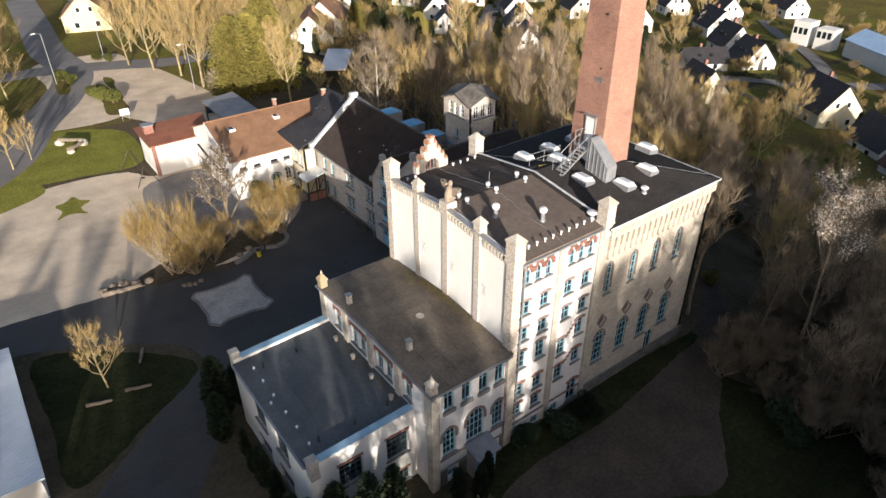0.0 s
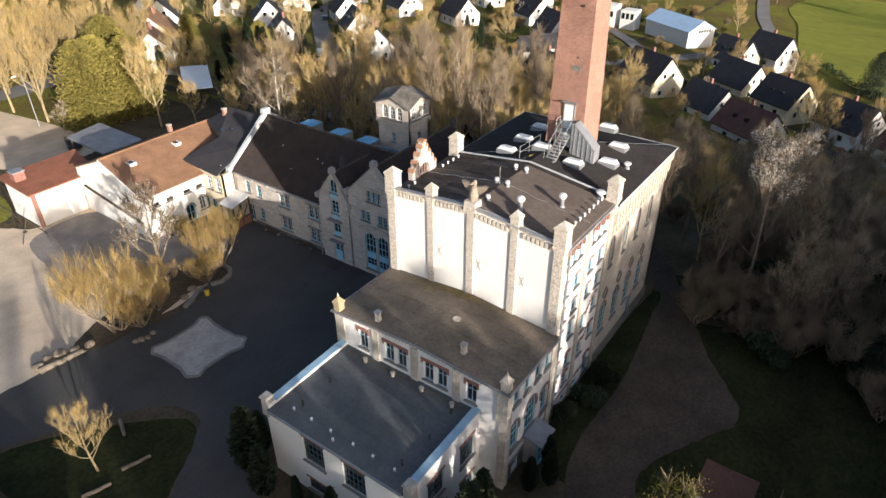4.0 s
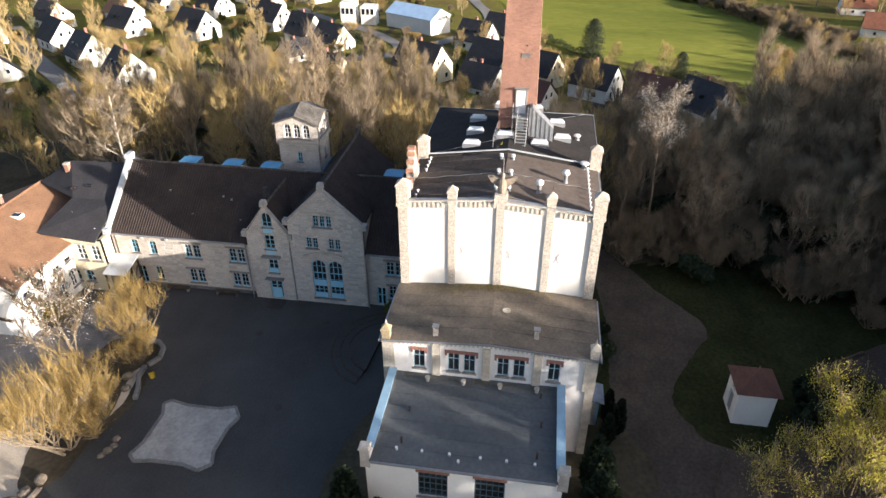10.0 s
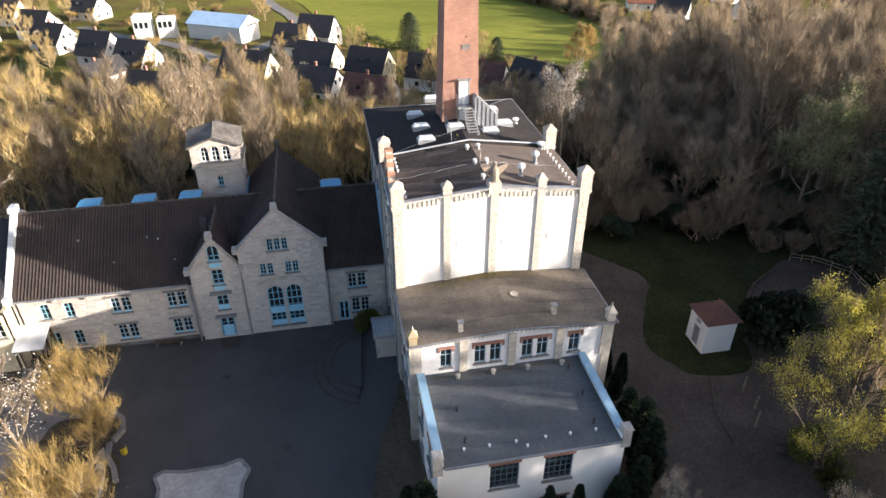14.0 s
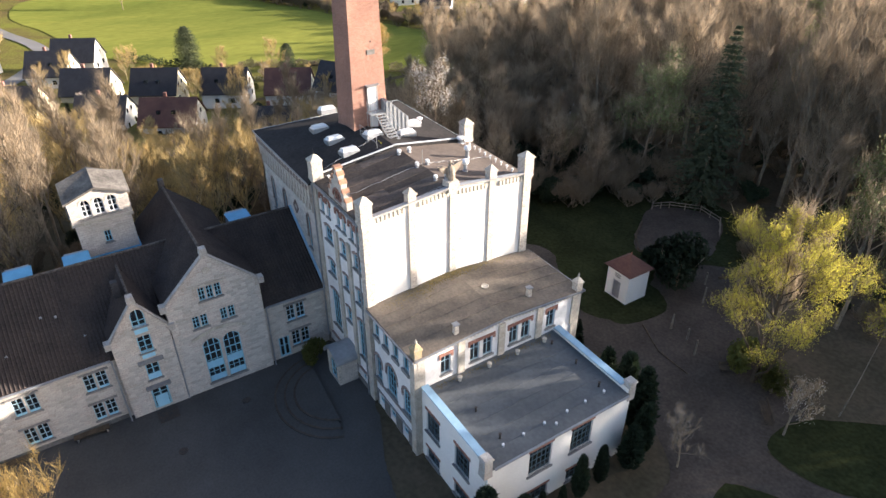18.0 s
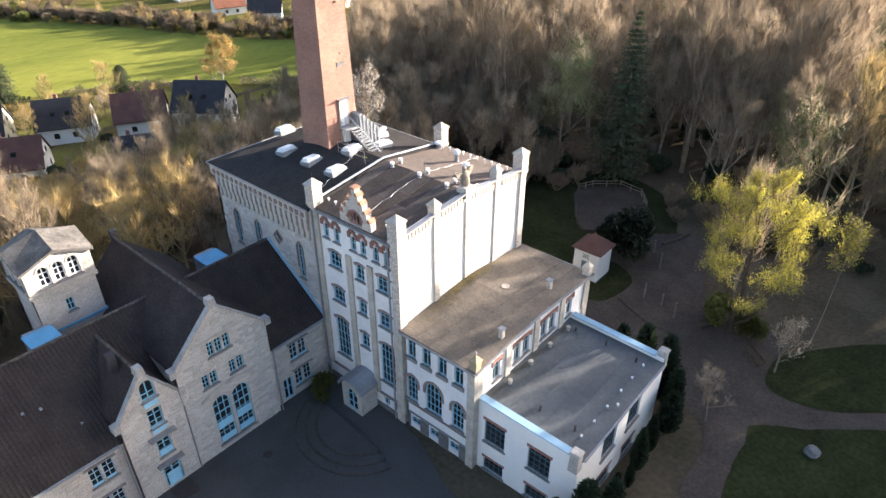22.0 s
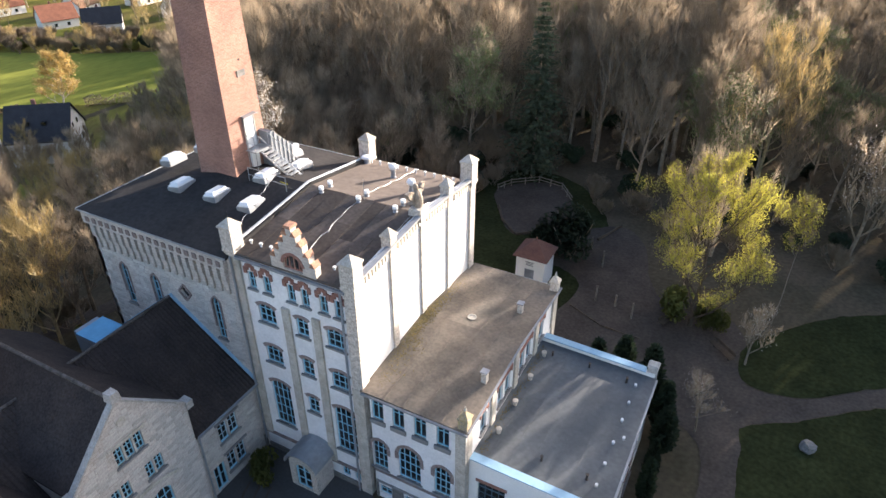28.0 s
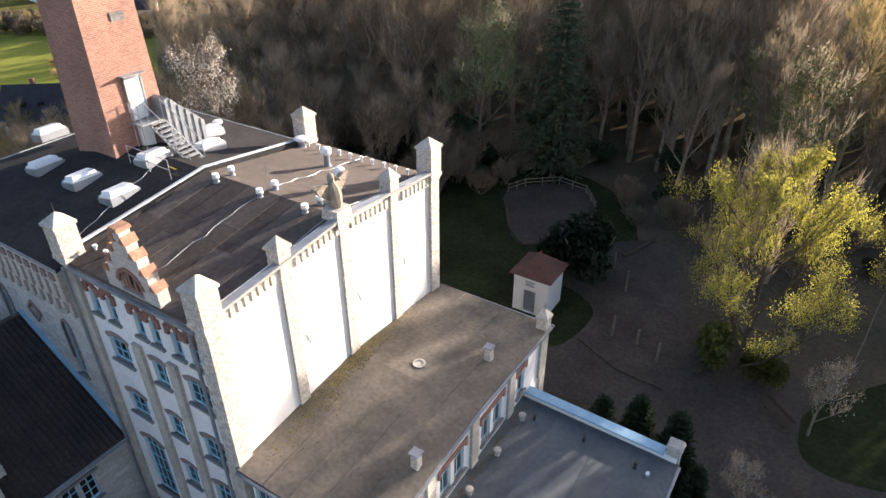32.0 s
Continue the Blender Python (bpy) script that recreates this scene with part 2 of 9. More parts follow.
M["bluecap"] = mat("light_blue_metal_coping", (0.31, 0.47, 0.60), (0.24, 0.38, 0.50), 1.0, 0.7, spec=0.2, fine=0.06)
M["bluepoly"] = mat("blue_sheet_roofing", (0.13, 0.38, 0.60), (0.10, 0.31, 0.50), 1.0, 0.5, spec=0.3, fine=0.06)
M["tower_roof"] = mat("weathered_grey_brown_slate", (0.17, 0.155, 0.14), (0.075, 0.068, 0.062), 0.9, 0.85, bump=0.4, bscale=6, fine=0.2)
M["whitecap"] = mat("weathered_zinc_coping", (0.56, 0.58, 0.60), (0.40, 0.42, 0.45), 0.8, 0.6, spec=0.3, fine=0.08)
M["zinc"] = mat("grey_zinc_sheet", (0.34, 0.35, 0.37), (0.24, 0.25, 0.27), 1.0, 0.5, metal=0.4, fine=0.1)
M["steel"] = mat("galvanised_steel", (0.48, 0.49, 0.50), (0.38, 0.39, 0.40), 2.0, 0.45, metal=0.6, fine=0.08)
M["white"] = mat("white_paint", (0.78, 0.78, 0.78), (0.70, 0.70, 0.70), 1.5, 0.6, fine=0.04)
M["acrylic"] = mat("white_acrylic_dome", (0.80, 0.82, 0.85), (0.74, 0.77, 0.81), 1.5, 0.25, spec=0.5, fine=0.03)
M["iron"] = mat("dark_iron", (0.05, 0.05, 0.05), (0.08, 0.06, 0.05), 3.0, 0.6, metal=0.5)
M["wood_dark"] = mat("dark_timber", (0.09, 0.065, 0.045), (0.06, 0.045, 0.03), 2.0, 0.85, bump=0.3, bscale=15)
M["log"] = mat("weathered_grey_wood", (0.24, 0.20, 0.16), (0.15, 0.12, 0.09), 2.0, 0.9, bump=0.5, bscale=12, fine=0.25)
M["bark"] = mat("grey_brown_bark", (0.29, 0.235, 0.17), (0.17, 0.135, 0.10), 1.5, 0.95, spec=0.05, bump=0.5, bscale=12, fine=0.3, random_amount=0.3)
M["bark_gold"] = mat("lichen_tinted_bark", (0.36, 0.29, 0.165), (0.21, 0.17, 0.10), 1.5, 0.95, bump=0.4, bscale=12, fine=0.3, spec=0.05, random_amount=0.3)
M["twig"] = mat("brown_twigs", (0.365, 0.29, 0.205), (0.26, 0.205, 0.145), 0.3, 0.9, spec=0.05, fine=0.25, random_amount=0.35)
M["twig_gold"] = mat("golden_twigs", (0.53, 0.39, 0.175), (0.38, 0.28, 0.125), 0.5, 0.9, spec=0.05, fine=0.25, random_amount=0.2)
M["willow"] = mat("ochre_willow_twigs", (0.50, 0.36, 0.14), (0.34, 0.245, 0.10), 0.5, 0.9, spec=0.05, fine=0.25)
M["scrub"] = mat("dark_scrub_twigs", (0.27, 0.21, 0.145), (0.17, 0.135, 0.095), 0.5, 0.95, spec=0.02, fine=0.25)
M["bud"] = mat("fresh_yellow_green_leaves", (0.45, 0.395, 0.07), (0.28, 0.265, 0.055), 0.8, 0.8, fine=0.3, random_amount=0.1)
M["yellowleaf"] = mat("yellow_spring_blossom", (0.52, 0.40, 0.03), (0.38, 0.31, 0.03), 0.8, 0.8, fine=0.3)
M["bud_green"] = mat("pale_green_spring_buds", (0.20, 0.22, 0.085), (0.13, 0.145, 0.06), 0.8, 0.85, fine=0.3, random_amount=0.2)
M["green"] = mat("spring_green_leaves", (0.19, 0.19, 0.05), (0.11, 0.125, 0.035), 0.8, 0.85, fine=0.3, random_amount=0.25)
M["fir"] = mat("grey_green_fir_needles", (0.088, 0.104, 0.058), (0.052, 0.066, 0.038), 0.8, 0.9, fine=0.3)
M["olive"] = mat("sunlit_olive_needles", (0.34, 0.29, 0.075), (0.20, 0.18, 0.05), 0.8, 0.9, fine=0.3, random_amount=0.2)
M["needle"] = mat("dark_needles", (0.036, 0.052, 0.026), (0.020, 0.032, 0.016), 0.8, 0.9, fine=0.3, random_amount=0.25)
M["blossom"] = mat("white_blossom", (0.84, 0.79, 0.73), (0.74, 0.67, 0.60), 1.5, 0.8, fine=0.15)
for k_, a_ in (("twig", 0.42), ("fir", 0.3), ("twig_gold", 0.25), ("willow", 0.4), ("bud", 0.5), ("green", 0.5), ("olive", 0.35), ("needle", 0.25), ("blossom", 0.5)):
    sheer(M[k_], a_)
M["birch"] = mat("pale_birch_bark", (0.52, 0.48, 0.42), (0.30, 0.26, 0.22), 2.5, 0.9, bump=0.3, fine=0.2)
M["ground"] = mat("leaf_litter_and_grass", (0.110, 0.086, 0.060), (0.062, 0.055, 0.036), 0.14, 0.97, bump=0.3, bscale=2.6, fine=0.18, spec=0.0)
M["lawn"] = mat("mown_lawn", (0.23, 0.225, 0.05), (0.15, 0.15, 0.036), 0.25, 0.97, bump=0.6, bscale=3, fine=0.25, spec=0.0)
M["garden"] = mat("garden_grass_and_beds", (0.15, 0.15, 0.035), (0.115, 0.085, 0.042), 0.07, 0.97, bump=0.6, bscale=2, fine=0.3, spec=0.0)
# Grass colour taken far below mown_lawn: the park's shade is in it.
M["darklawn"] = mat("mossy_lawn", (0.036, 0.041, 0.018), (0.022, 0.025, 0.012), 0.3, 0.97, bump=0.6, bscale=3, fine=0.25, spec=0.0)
M["meadow"] = mat("green_meadow", (0.215, 0.22, 0.048), (0.125, 0.145, 0.032), 0.03, 0.97, bump=0.5, bscale=0.8, fine=0.12, stretch=(1, 0.35, 1), spec=0.0)
M["asphalt"] = mat("dark_asphalt", (0.074, 0.072, 0.070), (0.050, 0.049, 0.048), 0.12, 0.92, bump=0.3, bscale=6, fine=0.12)
M["gravel"] = mat("pale_gravel", (0.66, 0.55, 0.425), (0.46, 0.38, 0.29), 0.22, 0.95, bump=0.5, bscale=8, fine=0.12, spec=0.0)
M["paving"] = mat("worn_grey_paving", (0.27, 0.245, 0.225), (0.17, 0.155, 0.145), 0.3, 0.92, bump=0.3, bscale=6, fine=0.15)
# Trodden sand, its colour lowered to deepen the shade under the trees.
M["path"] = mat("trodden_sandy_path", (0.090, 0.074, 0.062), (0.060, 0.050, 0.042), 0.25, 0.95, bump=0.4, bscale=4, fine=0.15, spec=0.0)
M["street"] = mat("grey_street_asphalt", (0.19, 0.18, 0.175), (0.14, 0.135, 0.13), 0.15, 0.92, bump=0.2, bscale=6, fine=0.1)
M["sand"] = mat("pale_play_sand", (0.40, 0.38, 0.355), (0.30, 0.285, 0.265), 0.5, 0.95, bump=0.5, bscale=4, fine=0.12)
M["kerb"] = mat("concrete_kerb", (0.22, 0.21, 0.20), (0.16, 0.155, 0.15), 1.0, 0.9, bump=0.3, bscale=9)
M["corrugated"] = ribs(mat("pale_corrugated_sheet", (0.66, 0.70, 0.76), (0.56, 0.60, 0.66), 0.5, 0.5, spec=0.5, fine=0.05), 0.25)
M["bluesheet"] = ribs(mat("pale_blue_roof_sheet", (0.40, 0.56, 0.76), (0.34, 0.48, 0.66), 0.5, 0.5, spec=0.5, fine=0.05), 0.3)
M["tile_dark"] = mat("dark_red_brown_tiles", (0.13, 0.065, 0.05), (0.09, 0.045, 0.038), 0.5, 0.85, bump=0.3, bscale=6, fine=0.15)
M["cream"] = mat("cream_render", (0.66, 0.60, 0.44), (0.58, 0.52, 0.38), 0.6, 0.9, fine=0.05)
M["house_white"] = mat("white_house_render", (0.76, 0.74, 0.70), (0.68, 0.66, 0.62), 0.3, 0.9, fine=0.04, random_amount=0.06)
M["house_yellow"] = mat("pale_yellow_render", (0.66, 0.58, 0.36), (0.60, 0.52, 0.32), 0.4, 0.9, fine=0.04)
M["strong_yellow"] = mat("bright_yellow_render", (0.72, 0.47, 0.05), (0.62, 0.40, 0.04), 0.6, 0.9, fine=0.05)
M["statue"] = mat("weathered_statue_stone", (0.34, 0.28, 0.22), (0.22, 0.18, 0.14), 3.0, 0.95, bump=0.5, bscale=14, fine=0.25)
M["car_a"] = mat("silver_car_paint", (0.45, 0.46, 0.48), None, 1.0, 0.3, metal=0.5, spec=0.5, fine=0.02)
M["car_b"] = mat("dark_car_paint", (0.03, 0.035, 0.05), None, 1.0, 0.25, spec=0.5, fine=0.02)
M["rubber"] = mat("black_rubber", (0.02, 0.02, 0.02), None, 2.0, 0.8)

glass = bpy.data.materials.new("window_glass")
glass.use_nodes = True
gp = glass.node_tree.nodes["Principled BSDF"]
gp.inputs["Base Color"].default_value = (0.03, 0.04, 0.05, 1)
gp.inputs["Roughness"].default_value = 0.06
gp.inputs["Transmission Weight"].default_value = 0.35
gp.inputs["Specular IOR Level"].default_value = 0.8
M["glass"] = glass


# ---- building helpers ----
def empty(name, loc, label, category, group="", rz=0.0):
    ob = new(name)
    ob.matrix_world = pose(*loc, 0, 0, rz)
    return tagged(ob, label, category, group)


def mesh_of(name, bm, material):
    me = bpy.data.meshes.new(name)
    bm.to_mesh(me)
    bm.free()
    me.materials.append(material)
    return me


def part(name, bm, material, parent, label="", at=None):
    """Links a bmesh, in world coordinates, as one mesh under parent; a mesh with a place of its own (at) stays in its own coordinates."""
    me = bm if isinstance(bm, bpy.types.Mesh) else mesh_of(name, bm, material)
    ob = new(name, me)
    chain, p = Matrix(), parent
    while p is not None:
        chain = p.matrix_basis @ chain
        p = p.parent
    ob.parent = parent
    ob.matrix_basis = chain.inverted() @ (at if at is not None else Matrix())
    if label:
        ob["label"] = label
    return ob


def thing(name, bm, material, label, category, group="", kind="", at=None):
    me = bm if isinstance(bm, bpy.types.Mesh) else mesh_of(name, bm, material)
    ob = new(name, me)
    if at is not None:
        ob.matrix_basis = at
    return tagged(ob, label, category, group, kind)


def box(bm, x0, y0, z0, x1, y1, z1, taper=0.0):
    c = [(x0, y0, z0), (x1, y0, z0), (x1, y1, z0), (x0, y1, z0),
         (x0 + taper, y0 + taper, z1), (x1 - taper, y0 + taper, z1), (x1 - taper, y1 - taper, z1), (x0 + taper, y1 - taper, z1)]
    v = [bm.verts.new(p) for p in c]
    for f in ((3, 2, 1, 0), (4, 5, 6, 7), (0, 1, 5, 4), (1, 2, 6, 5), (2, 3, 7, 6), (3, 0, 4, 7)):
        bm.faces.new([v[i] for i in f])
    return bm


def B(*a, **k):
    return box(bmesh.new(), *a, **k)


def prism(bm, pts, m, d0, d1):
    """A flat outline of (u, z) pulled from depth d0 to d1 in the frame m."""
    a = [bm.verts.new(m @ Vector((u, d0, z))) for u, z in pts]
    b = [bm.verts.new(m @ Vector((u, d1, z))) for u, z in pts]
    bm.faces.new(a)
    bm.faces.new(b[::-1])
    k = len(pts)
    for i in range(k):
        bm.faces.new((a[i], b[i], b[(i + 1) % k], a[(i + 1) % k]))
    return bm


def tube(bm, p, q, r0, r1, sides=6, caps=True):
    p, q = Vector(p), Vector(q)
    d = (q - p).normalized()
    s = d.orthogonal().normalized()
    t = d.cross(s)
    ring = []
    for c, r in ((p, r0), (q, r1)):
        ring.append([bm.verts.new(c + r * (math.cos(2 * math.pi * i / sides) * s + math.sin(2 * math.pi * i / sides) * t)) for i in range(sides)])
    for i in range(sides):
        bm.faces.new((ring[0][i], ring[0][(i + 1) % sides], ring[1][(i + 1) % sides], ring[1][i]))
    if caps and sides > 2:
        bm.faces.new(ring[0][::-1])
        bm.faces.new(ring[1])
    return bm


def lathe(bm, prof, m=Matrix(), sides=12):
    """A turned shape: (radius, z) from foot to top."""
    rings = [[bm.verts.new(m @ Vector((r * math.cos(2 * math.pi * i / sides), r * math.sin(2 * math.pi * i / sides), z))) for i in range(sides)] for r, z in prof]
    for a, b in zip(rings, rings[1:]):
        for i in range(sides):
            bm.faces.new((a[i], a[(i + 1) % sides], b[(i + 1) % sides], b[i]))
    bm.faces.new(rings[0][::-1])
    bm.faces.new(rings[-1])
    return bm


def face_frame(face, plane):
    """The frame of a wall: local x along it (to the right from outside), y inwards, z up. Faces: -x, +x, -y, +y."""
    u = {"-x": (0, -1, 0), "+x": (0, 1, 0), "-y": (1, 0, 0), "+y": (-1, 0, 0)}[face]
    inward = {"-x": (1, 0, 0), "+x": (-1, 0, 0), "-y": (0, 1, 0), "+y": (0, -1, 0)}[face]
    o = (plane, 0, 0) if face[1] == "x" else (0, plane, 0)
    return Matrix(((u[0], inward[0], 0, o[0]), (u[1], inward[1], 0, o[1]), (0, 0, 1, o[2]), (0, 0, 0, 1)))


def uu(face, c):
    return {"-x": -c, "+x": c, "-y": c, "+y": -c}[face]


def arch_line(w, h, rise, n=10):
    """Outline of an opening w wide and h high, its top arched by rise; from the lower left, anticlockwise."""
    pts = [(-w / 2, 0), (w / 2, 0)]
    if rise <= 0:
        return pts + [(w / 2, h), (-w / 2, h)]
    if rise >= w / 2 - 1e-3 and rise > w / 2 + 0.02:      # pointed
        r = (w * w / 4 + rise * rise) / w
        top = []
        for i in range(n // 2 + 1):
            a = math.atan2(rise, w / 2 - (w / 2 - r) - 0) if False else i / (n // 2)
            x = w / 2 * (1 - a)
            top.append((x, h - rise + math.sqrt(max(0.0, r * r - (x + r - w / 2) ** 2))))
        pts += top + [(-x, z) for x, z in top[-2::-1]]
        return pts
    r = (w * w / 4 + rise * rise) / (2 * rise)
    a0 = math.asin(min(1.0, w / 2 / r))
    for i in range(n + 1):
        a = a0 - 2 * a0 * i / n
        pts.append((r * math.sin(a), h - r + r * math.cos(a)))
    return pts


def top_of(w, h, rise, x):
    if rise <= 0:
        return h
    r = (w * w / 4 + rise * rise) / (2 * rise) if rise <= w / 2 + 0.02 else (w * w / 4 + rise * rise) / w
    if rise <= w / 2 + 0.02:
        return h - r + math.sqrt(max(0.0, r * r - x * x))
    return h - rise + math.sqrt(max(0.0, r * r - (abs(x) + r - w / 2) ** 2))


def wall(parent, name, face, plane, outline, material, holes=(), thick=0.35, label=""):
    """A wall with real openings. outline: (coordinate along the wall, z). holes: (coordinate, foot z, outline of the opening)."""
    m = face_frame(face, plane)
    rings = [[(uu(face, c), z) for c, z in outline]]
    for c, z0, ol in holes:
        rings.append([(uu(face, c) + u, z0 + z) for u, z in ol])
    loops = [[Vector((u, z, 0)) for u, z in r] for r in rings]
    tris = geometry.tessellate_polygon(loops)
    flat = [p for r in rings for p in r]
    bm = bmesh.new()
    fr = [bm.verts.new(m @ Vector((u, 0, z))) for u, z in flat]
    bk = [bm.verts.new(m @ Vector((u, thick, z))) for u, z in flat]
    for t in tris:
        try:
            bm.faces.new([fr[i] for i in t])
            bm.faces.new([bk[i] for i in t[::-1]])
        except ValueError:
            pass
    o = 0
    for r in rings:
        k = len(r)
        for i in range(k):
            a, b = o + i, o + (i + 1) % k
            bm.faces.new((fr[a], fr[b], bk[b], bk[a]))
        o += k
    bmesh.ops.recalc_face_normals(bm, faces=bm.faces)
    return part(name, bm, material, parent, label)


STONES = {}


def stonework(parent, face, plane, outline, holes, material, rest, singles, seed, course=0.29):
    """Squared stones a little proud of their bed, course by course, clear of the openings: the first ones singly, the rest joined."""
    rnd = random.Random(seed)
    m = face_frame(face, plane)
    k = len(outline)

    def inside(c, z):
        hit = False
        for i in range(k):
            (x1, y1), (x2, y2) = outline[i], outline[(i + 1) % k]
            if (y1 > z) != (y2 > z) and c < (x2 - x1) * (z - y1) / (y2 - y1) + x1:
                hit = not hit
        return hit

    boxes = []
    for c, z0, ol in holes:
        us, zs = [abs(u) for u, _ in ol], [z for _, z in ol]
        boxes.append((c - max(us) - 0.16, c + max(us) + 0.16, z0 - 0.2, z0 + max(zs) + 0.3))
    lo, hi = min(c for c, _ in outline), max(c for c, _ in outline)
    z, spots = max(0.1, min(q for _, q in outline)), []
    while z < max(q for _, q in outline):
        h = course * rnd.choice((0.85, 1.0, 1.0, 1.15))
        c = lo + rnd.uniform(0, 0.4)
        while c < hi:
            w = rnd.choice((0.35, 0.45, 0.55, 0.7, 0.85))
            if all(inside(a, b) for a in (c, c + w) for b in (z, z + h)) and not any(c < b and c + w > a and z < q and z + h > p for a, b, p, q in boxes):
                spots.append((c + w / 2, z, w, h))
            c += w
        z += h
    rnd.shuffle(spots)
    rv, rf = [], []
    for i, (c, z, w, h) in enumerate(spots):
        d = rnd.choice((0.008, 0.014, 0.02))
        g = 0.012
        cs = [(sx_ * (w / 2 - g - e), y_, zz) for y_, e in ((0.0, 0.0), (-d, 0.012)) for sx_, zz in ((-1, g + e), (1, g + e), (1, h - g - e), (-1, h - g - e))]
        fs = [(4, 5, 6, 7), (0, 1, 5, 4), (1, 2, 6, 5), (2, 3, 7, 6), (3, 0, 4, 7)]
        at = m @ Matrix.Translation((uu(face, c), -0.001, z))
        if i < singles:
            key = (round(w, 2), round(h, 3), d, material)
            if key not in STONES:
                me = bpy.data.meshes.new("stone")
                me.from_pydata(cs, [], fs)
                me.materials.append(M[material])
                STONES[key] = me
            part("stone", STONES[key], None, parent, at=at)
        else:
            o = len(rv)
            rv += [at @ Vector(q) for q in cs]
            rf += [tuple(o + q for q in f) for f in fs]
    if rv:
        me = bpy.data.meshes.new("stonework")
        me.from_pydata([tuple(v) for v in rv], [], rf)
        me.materials.append(M[rest])
        tagged(part("stonework", me, None, parent), "squared limestone blocks", "", kind="stuff")


WIN = {}


def window_meshes(w, h, rise, cols, bars, fw, frame_mat):
    """Frame with its glazing bars, and the pane: local x across, y inwards, z up from the sill."""
    key = (w, h, rise, cols, bars, fw, frame_mat)
    if key in WIN:
        return WIN[key]
    ol = arch_line(w, h, rise)
    bm = bmesh.new()
    d0, d1 = 0.12, 0.2
    cx, cz = 0.0, h / 2
    sx_, sz_ = 1 - 2 * fw / w, 1 - 2 * fw / h
    inn = [(cx + (u - cx) * sx_, cz + (z - cz) * sz_) for u, z in ol]
    k = len(ol)
    vo = [[bm.verts.new((u, d, z)) for u, z in ol] for d in (d0, d1)]
    vi = [[bm.verts.new((u, d, z)) for u, z in inn] for d in (d0, d1)]
    for i in range(k):
        j = (i + 1) % k
        bm.faces.new((vo[0][i], vo[0][j], vi[0][j], vi[0][i]))
        bm.faces.new((vi[0][i], vi[0][j], vi[1][j], vi[1][i]))
    fm = mesh_of("window_frame", bm, M[frame_mat])
    bm = bmesh.new()
    vs = [bm.verts.new((u * 0.99, 0.16, z)) for u, z in ol]
    bm.faces.new(vs)
    gm = mesh_of("pane", bm, M["glass"])
    rods = []
    for c in range(1, cols):
        x = -w / 2 + w * c / cols
        t = fw * (0.75 if cols > 2 else 1.0)
        rods.append(mesh_of("mullion", box(bmesh.new(), x - t / 2, d0 + 0.01, fw / 2, x + t / 2, d1, top_of(w, h, rise, x) - fw / 2), M[frame_mat]))
    for b in bars:
        t = 0.05 if abs(b) < 10 else 0.1
        z = h * (b % 10)
        half = w / 2
        if rise > 0 and z > h - rise:
            while half > 0.05 and top_of(w, h, rise, half) < z:
                half -= 0.02
        rods.append(mesh_of("glazing_bar", box(bmesh.new(), -half + 0.02, d0 + 0.015, z - t / 2, half - 0.02, d1 - 0.01, z + t / 2), M[frame_mat]))
    WIN[key] = fm, gm, rods
    return WIN[key]


SILL = {}


def sill_mesh(w, material, h=0.12, out=0.12):
    key = ("sill", w, material, h, out)
    if key not in SILL:
        SILL[key] = mesh_of("sill", B(-w / 2 - 0.12, -out, -h, w / 2 + 0.12, 0.1, 0.0), M[material])
    return SILL[key]


def lintel_mesh(w, h, rise, material, t=0.2, side=0.0, proud=0.04, label=None):
    """A band of bricks over an opening, following its arch, with short shoulders (side)."""
    key = ("lintel", w, h, rise, material, t, side, proud)
    if key not in SILL:
        bm = bmesh.new()
        n = 10 if rise > 0 else 1
        for i in range(n):
            xs = [-(w / 2 + (0.12 if rise <= 0 else 0)) + (w + (0.24 if rise <= 0 else 0)) * j / n for j in (i, i + 1)]
            zs = [top_of(w, h, rise, max(-w / 2, min(w / 2, x))) for x in xs]
            dx = t * 0.9 / (w / 2) if rise > 0 else 0
            pts = [(xs[0], zs[0]), (xs[1], zs[1]), (xs[1] * (1 + dx), zs[1] + t * (1 - 0.5 * abs(xs[1]) / (w / 2) * (rise > w * 0.3))), (xs[0] * (1 + dx), zs[0] + t * (1 - 0.5 * abs(xs[0]) / (w / 2) * (rise > w * 0.3)))]
            prism(bm, pts, Matrix(), -proud, 0.05)
        if side:
            for s in (-1, 1):
                x0, x1 = sorted((s * w / 2, s * (w / 2 + t * 0.9)))
                box(bm, x0, -proud, h - rise - side, x1, 0.05, h - rise + 0.02)
        bmesh.ops.remove_doubles(bm, verts=bm.verts, dist=0.0005)
        SILL[key] = mesh_of("lintel", bm, M[material])
    return SILL[key]


def put_window(parent, face, plane, c, z0, w, h, rise=0.0, cols=2, bars=(0.33, 0.66), fw=0.07, frame_mat="blue", sill="sill", lintel=None, lt=0.2, side=0.0, name="window", sill_h=0.12, depth=0.0):
    """A window under a wall: frame, pane, sill and lintel. Returns the opening for wall()."""
    fm, gm, rods = window_meshes(w, h, rise, cols, tuple(bars), fw, frame_mat)
    at = face_frame(face, plane) @ Matrix.Translation((uu(face, c), depth, z0))
    win = part(name, fm, None, parent, at=at)
    part("pane", gm, None, win, at=at)
    for r in rods:
        part(r.name.split(".")[0], r, None, win, at=at)
    if sill:
        part("sill", sill_mesh(w, sill, sill_h), None, win, at=at)
    if lintel:
        part("lintel", lintel_mesh(w, h, rise, lintel, lt, side), None, win, at=at)
    return (c, z0, arch_line(w, h, rise))


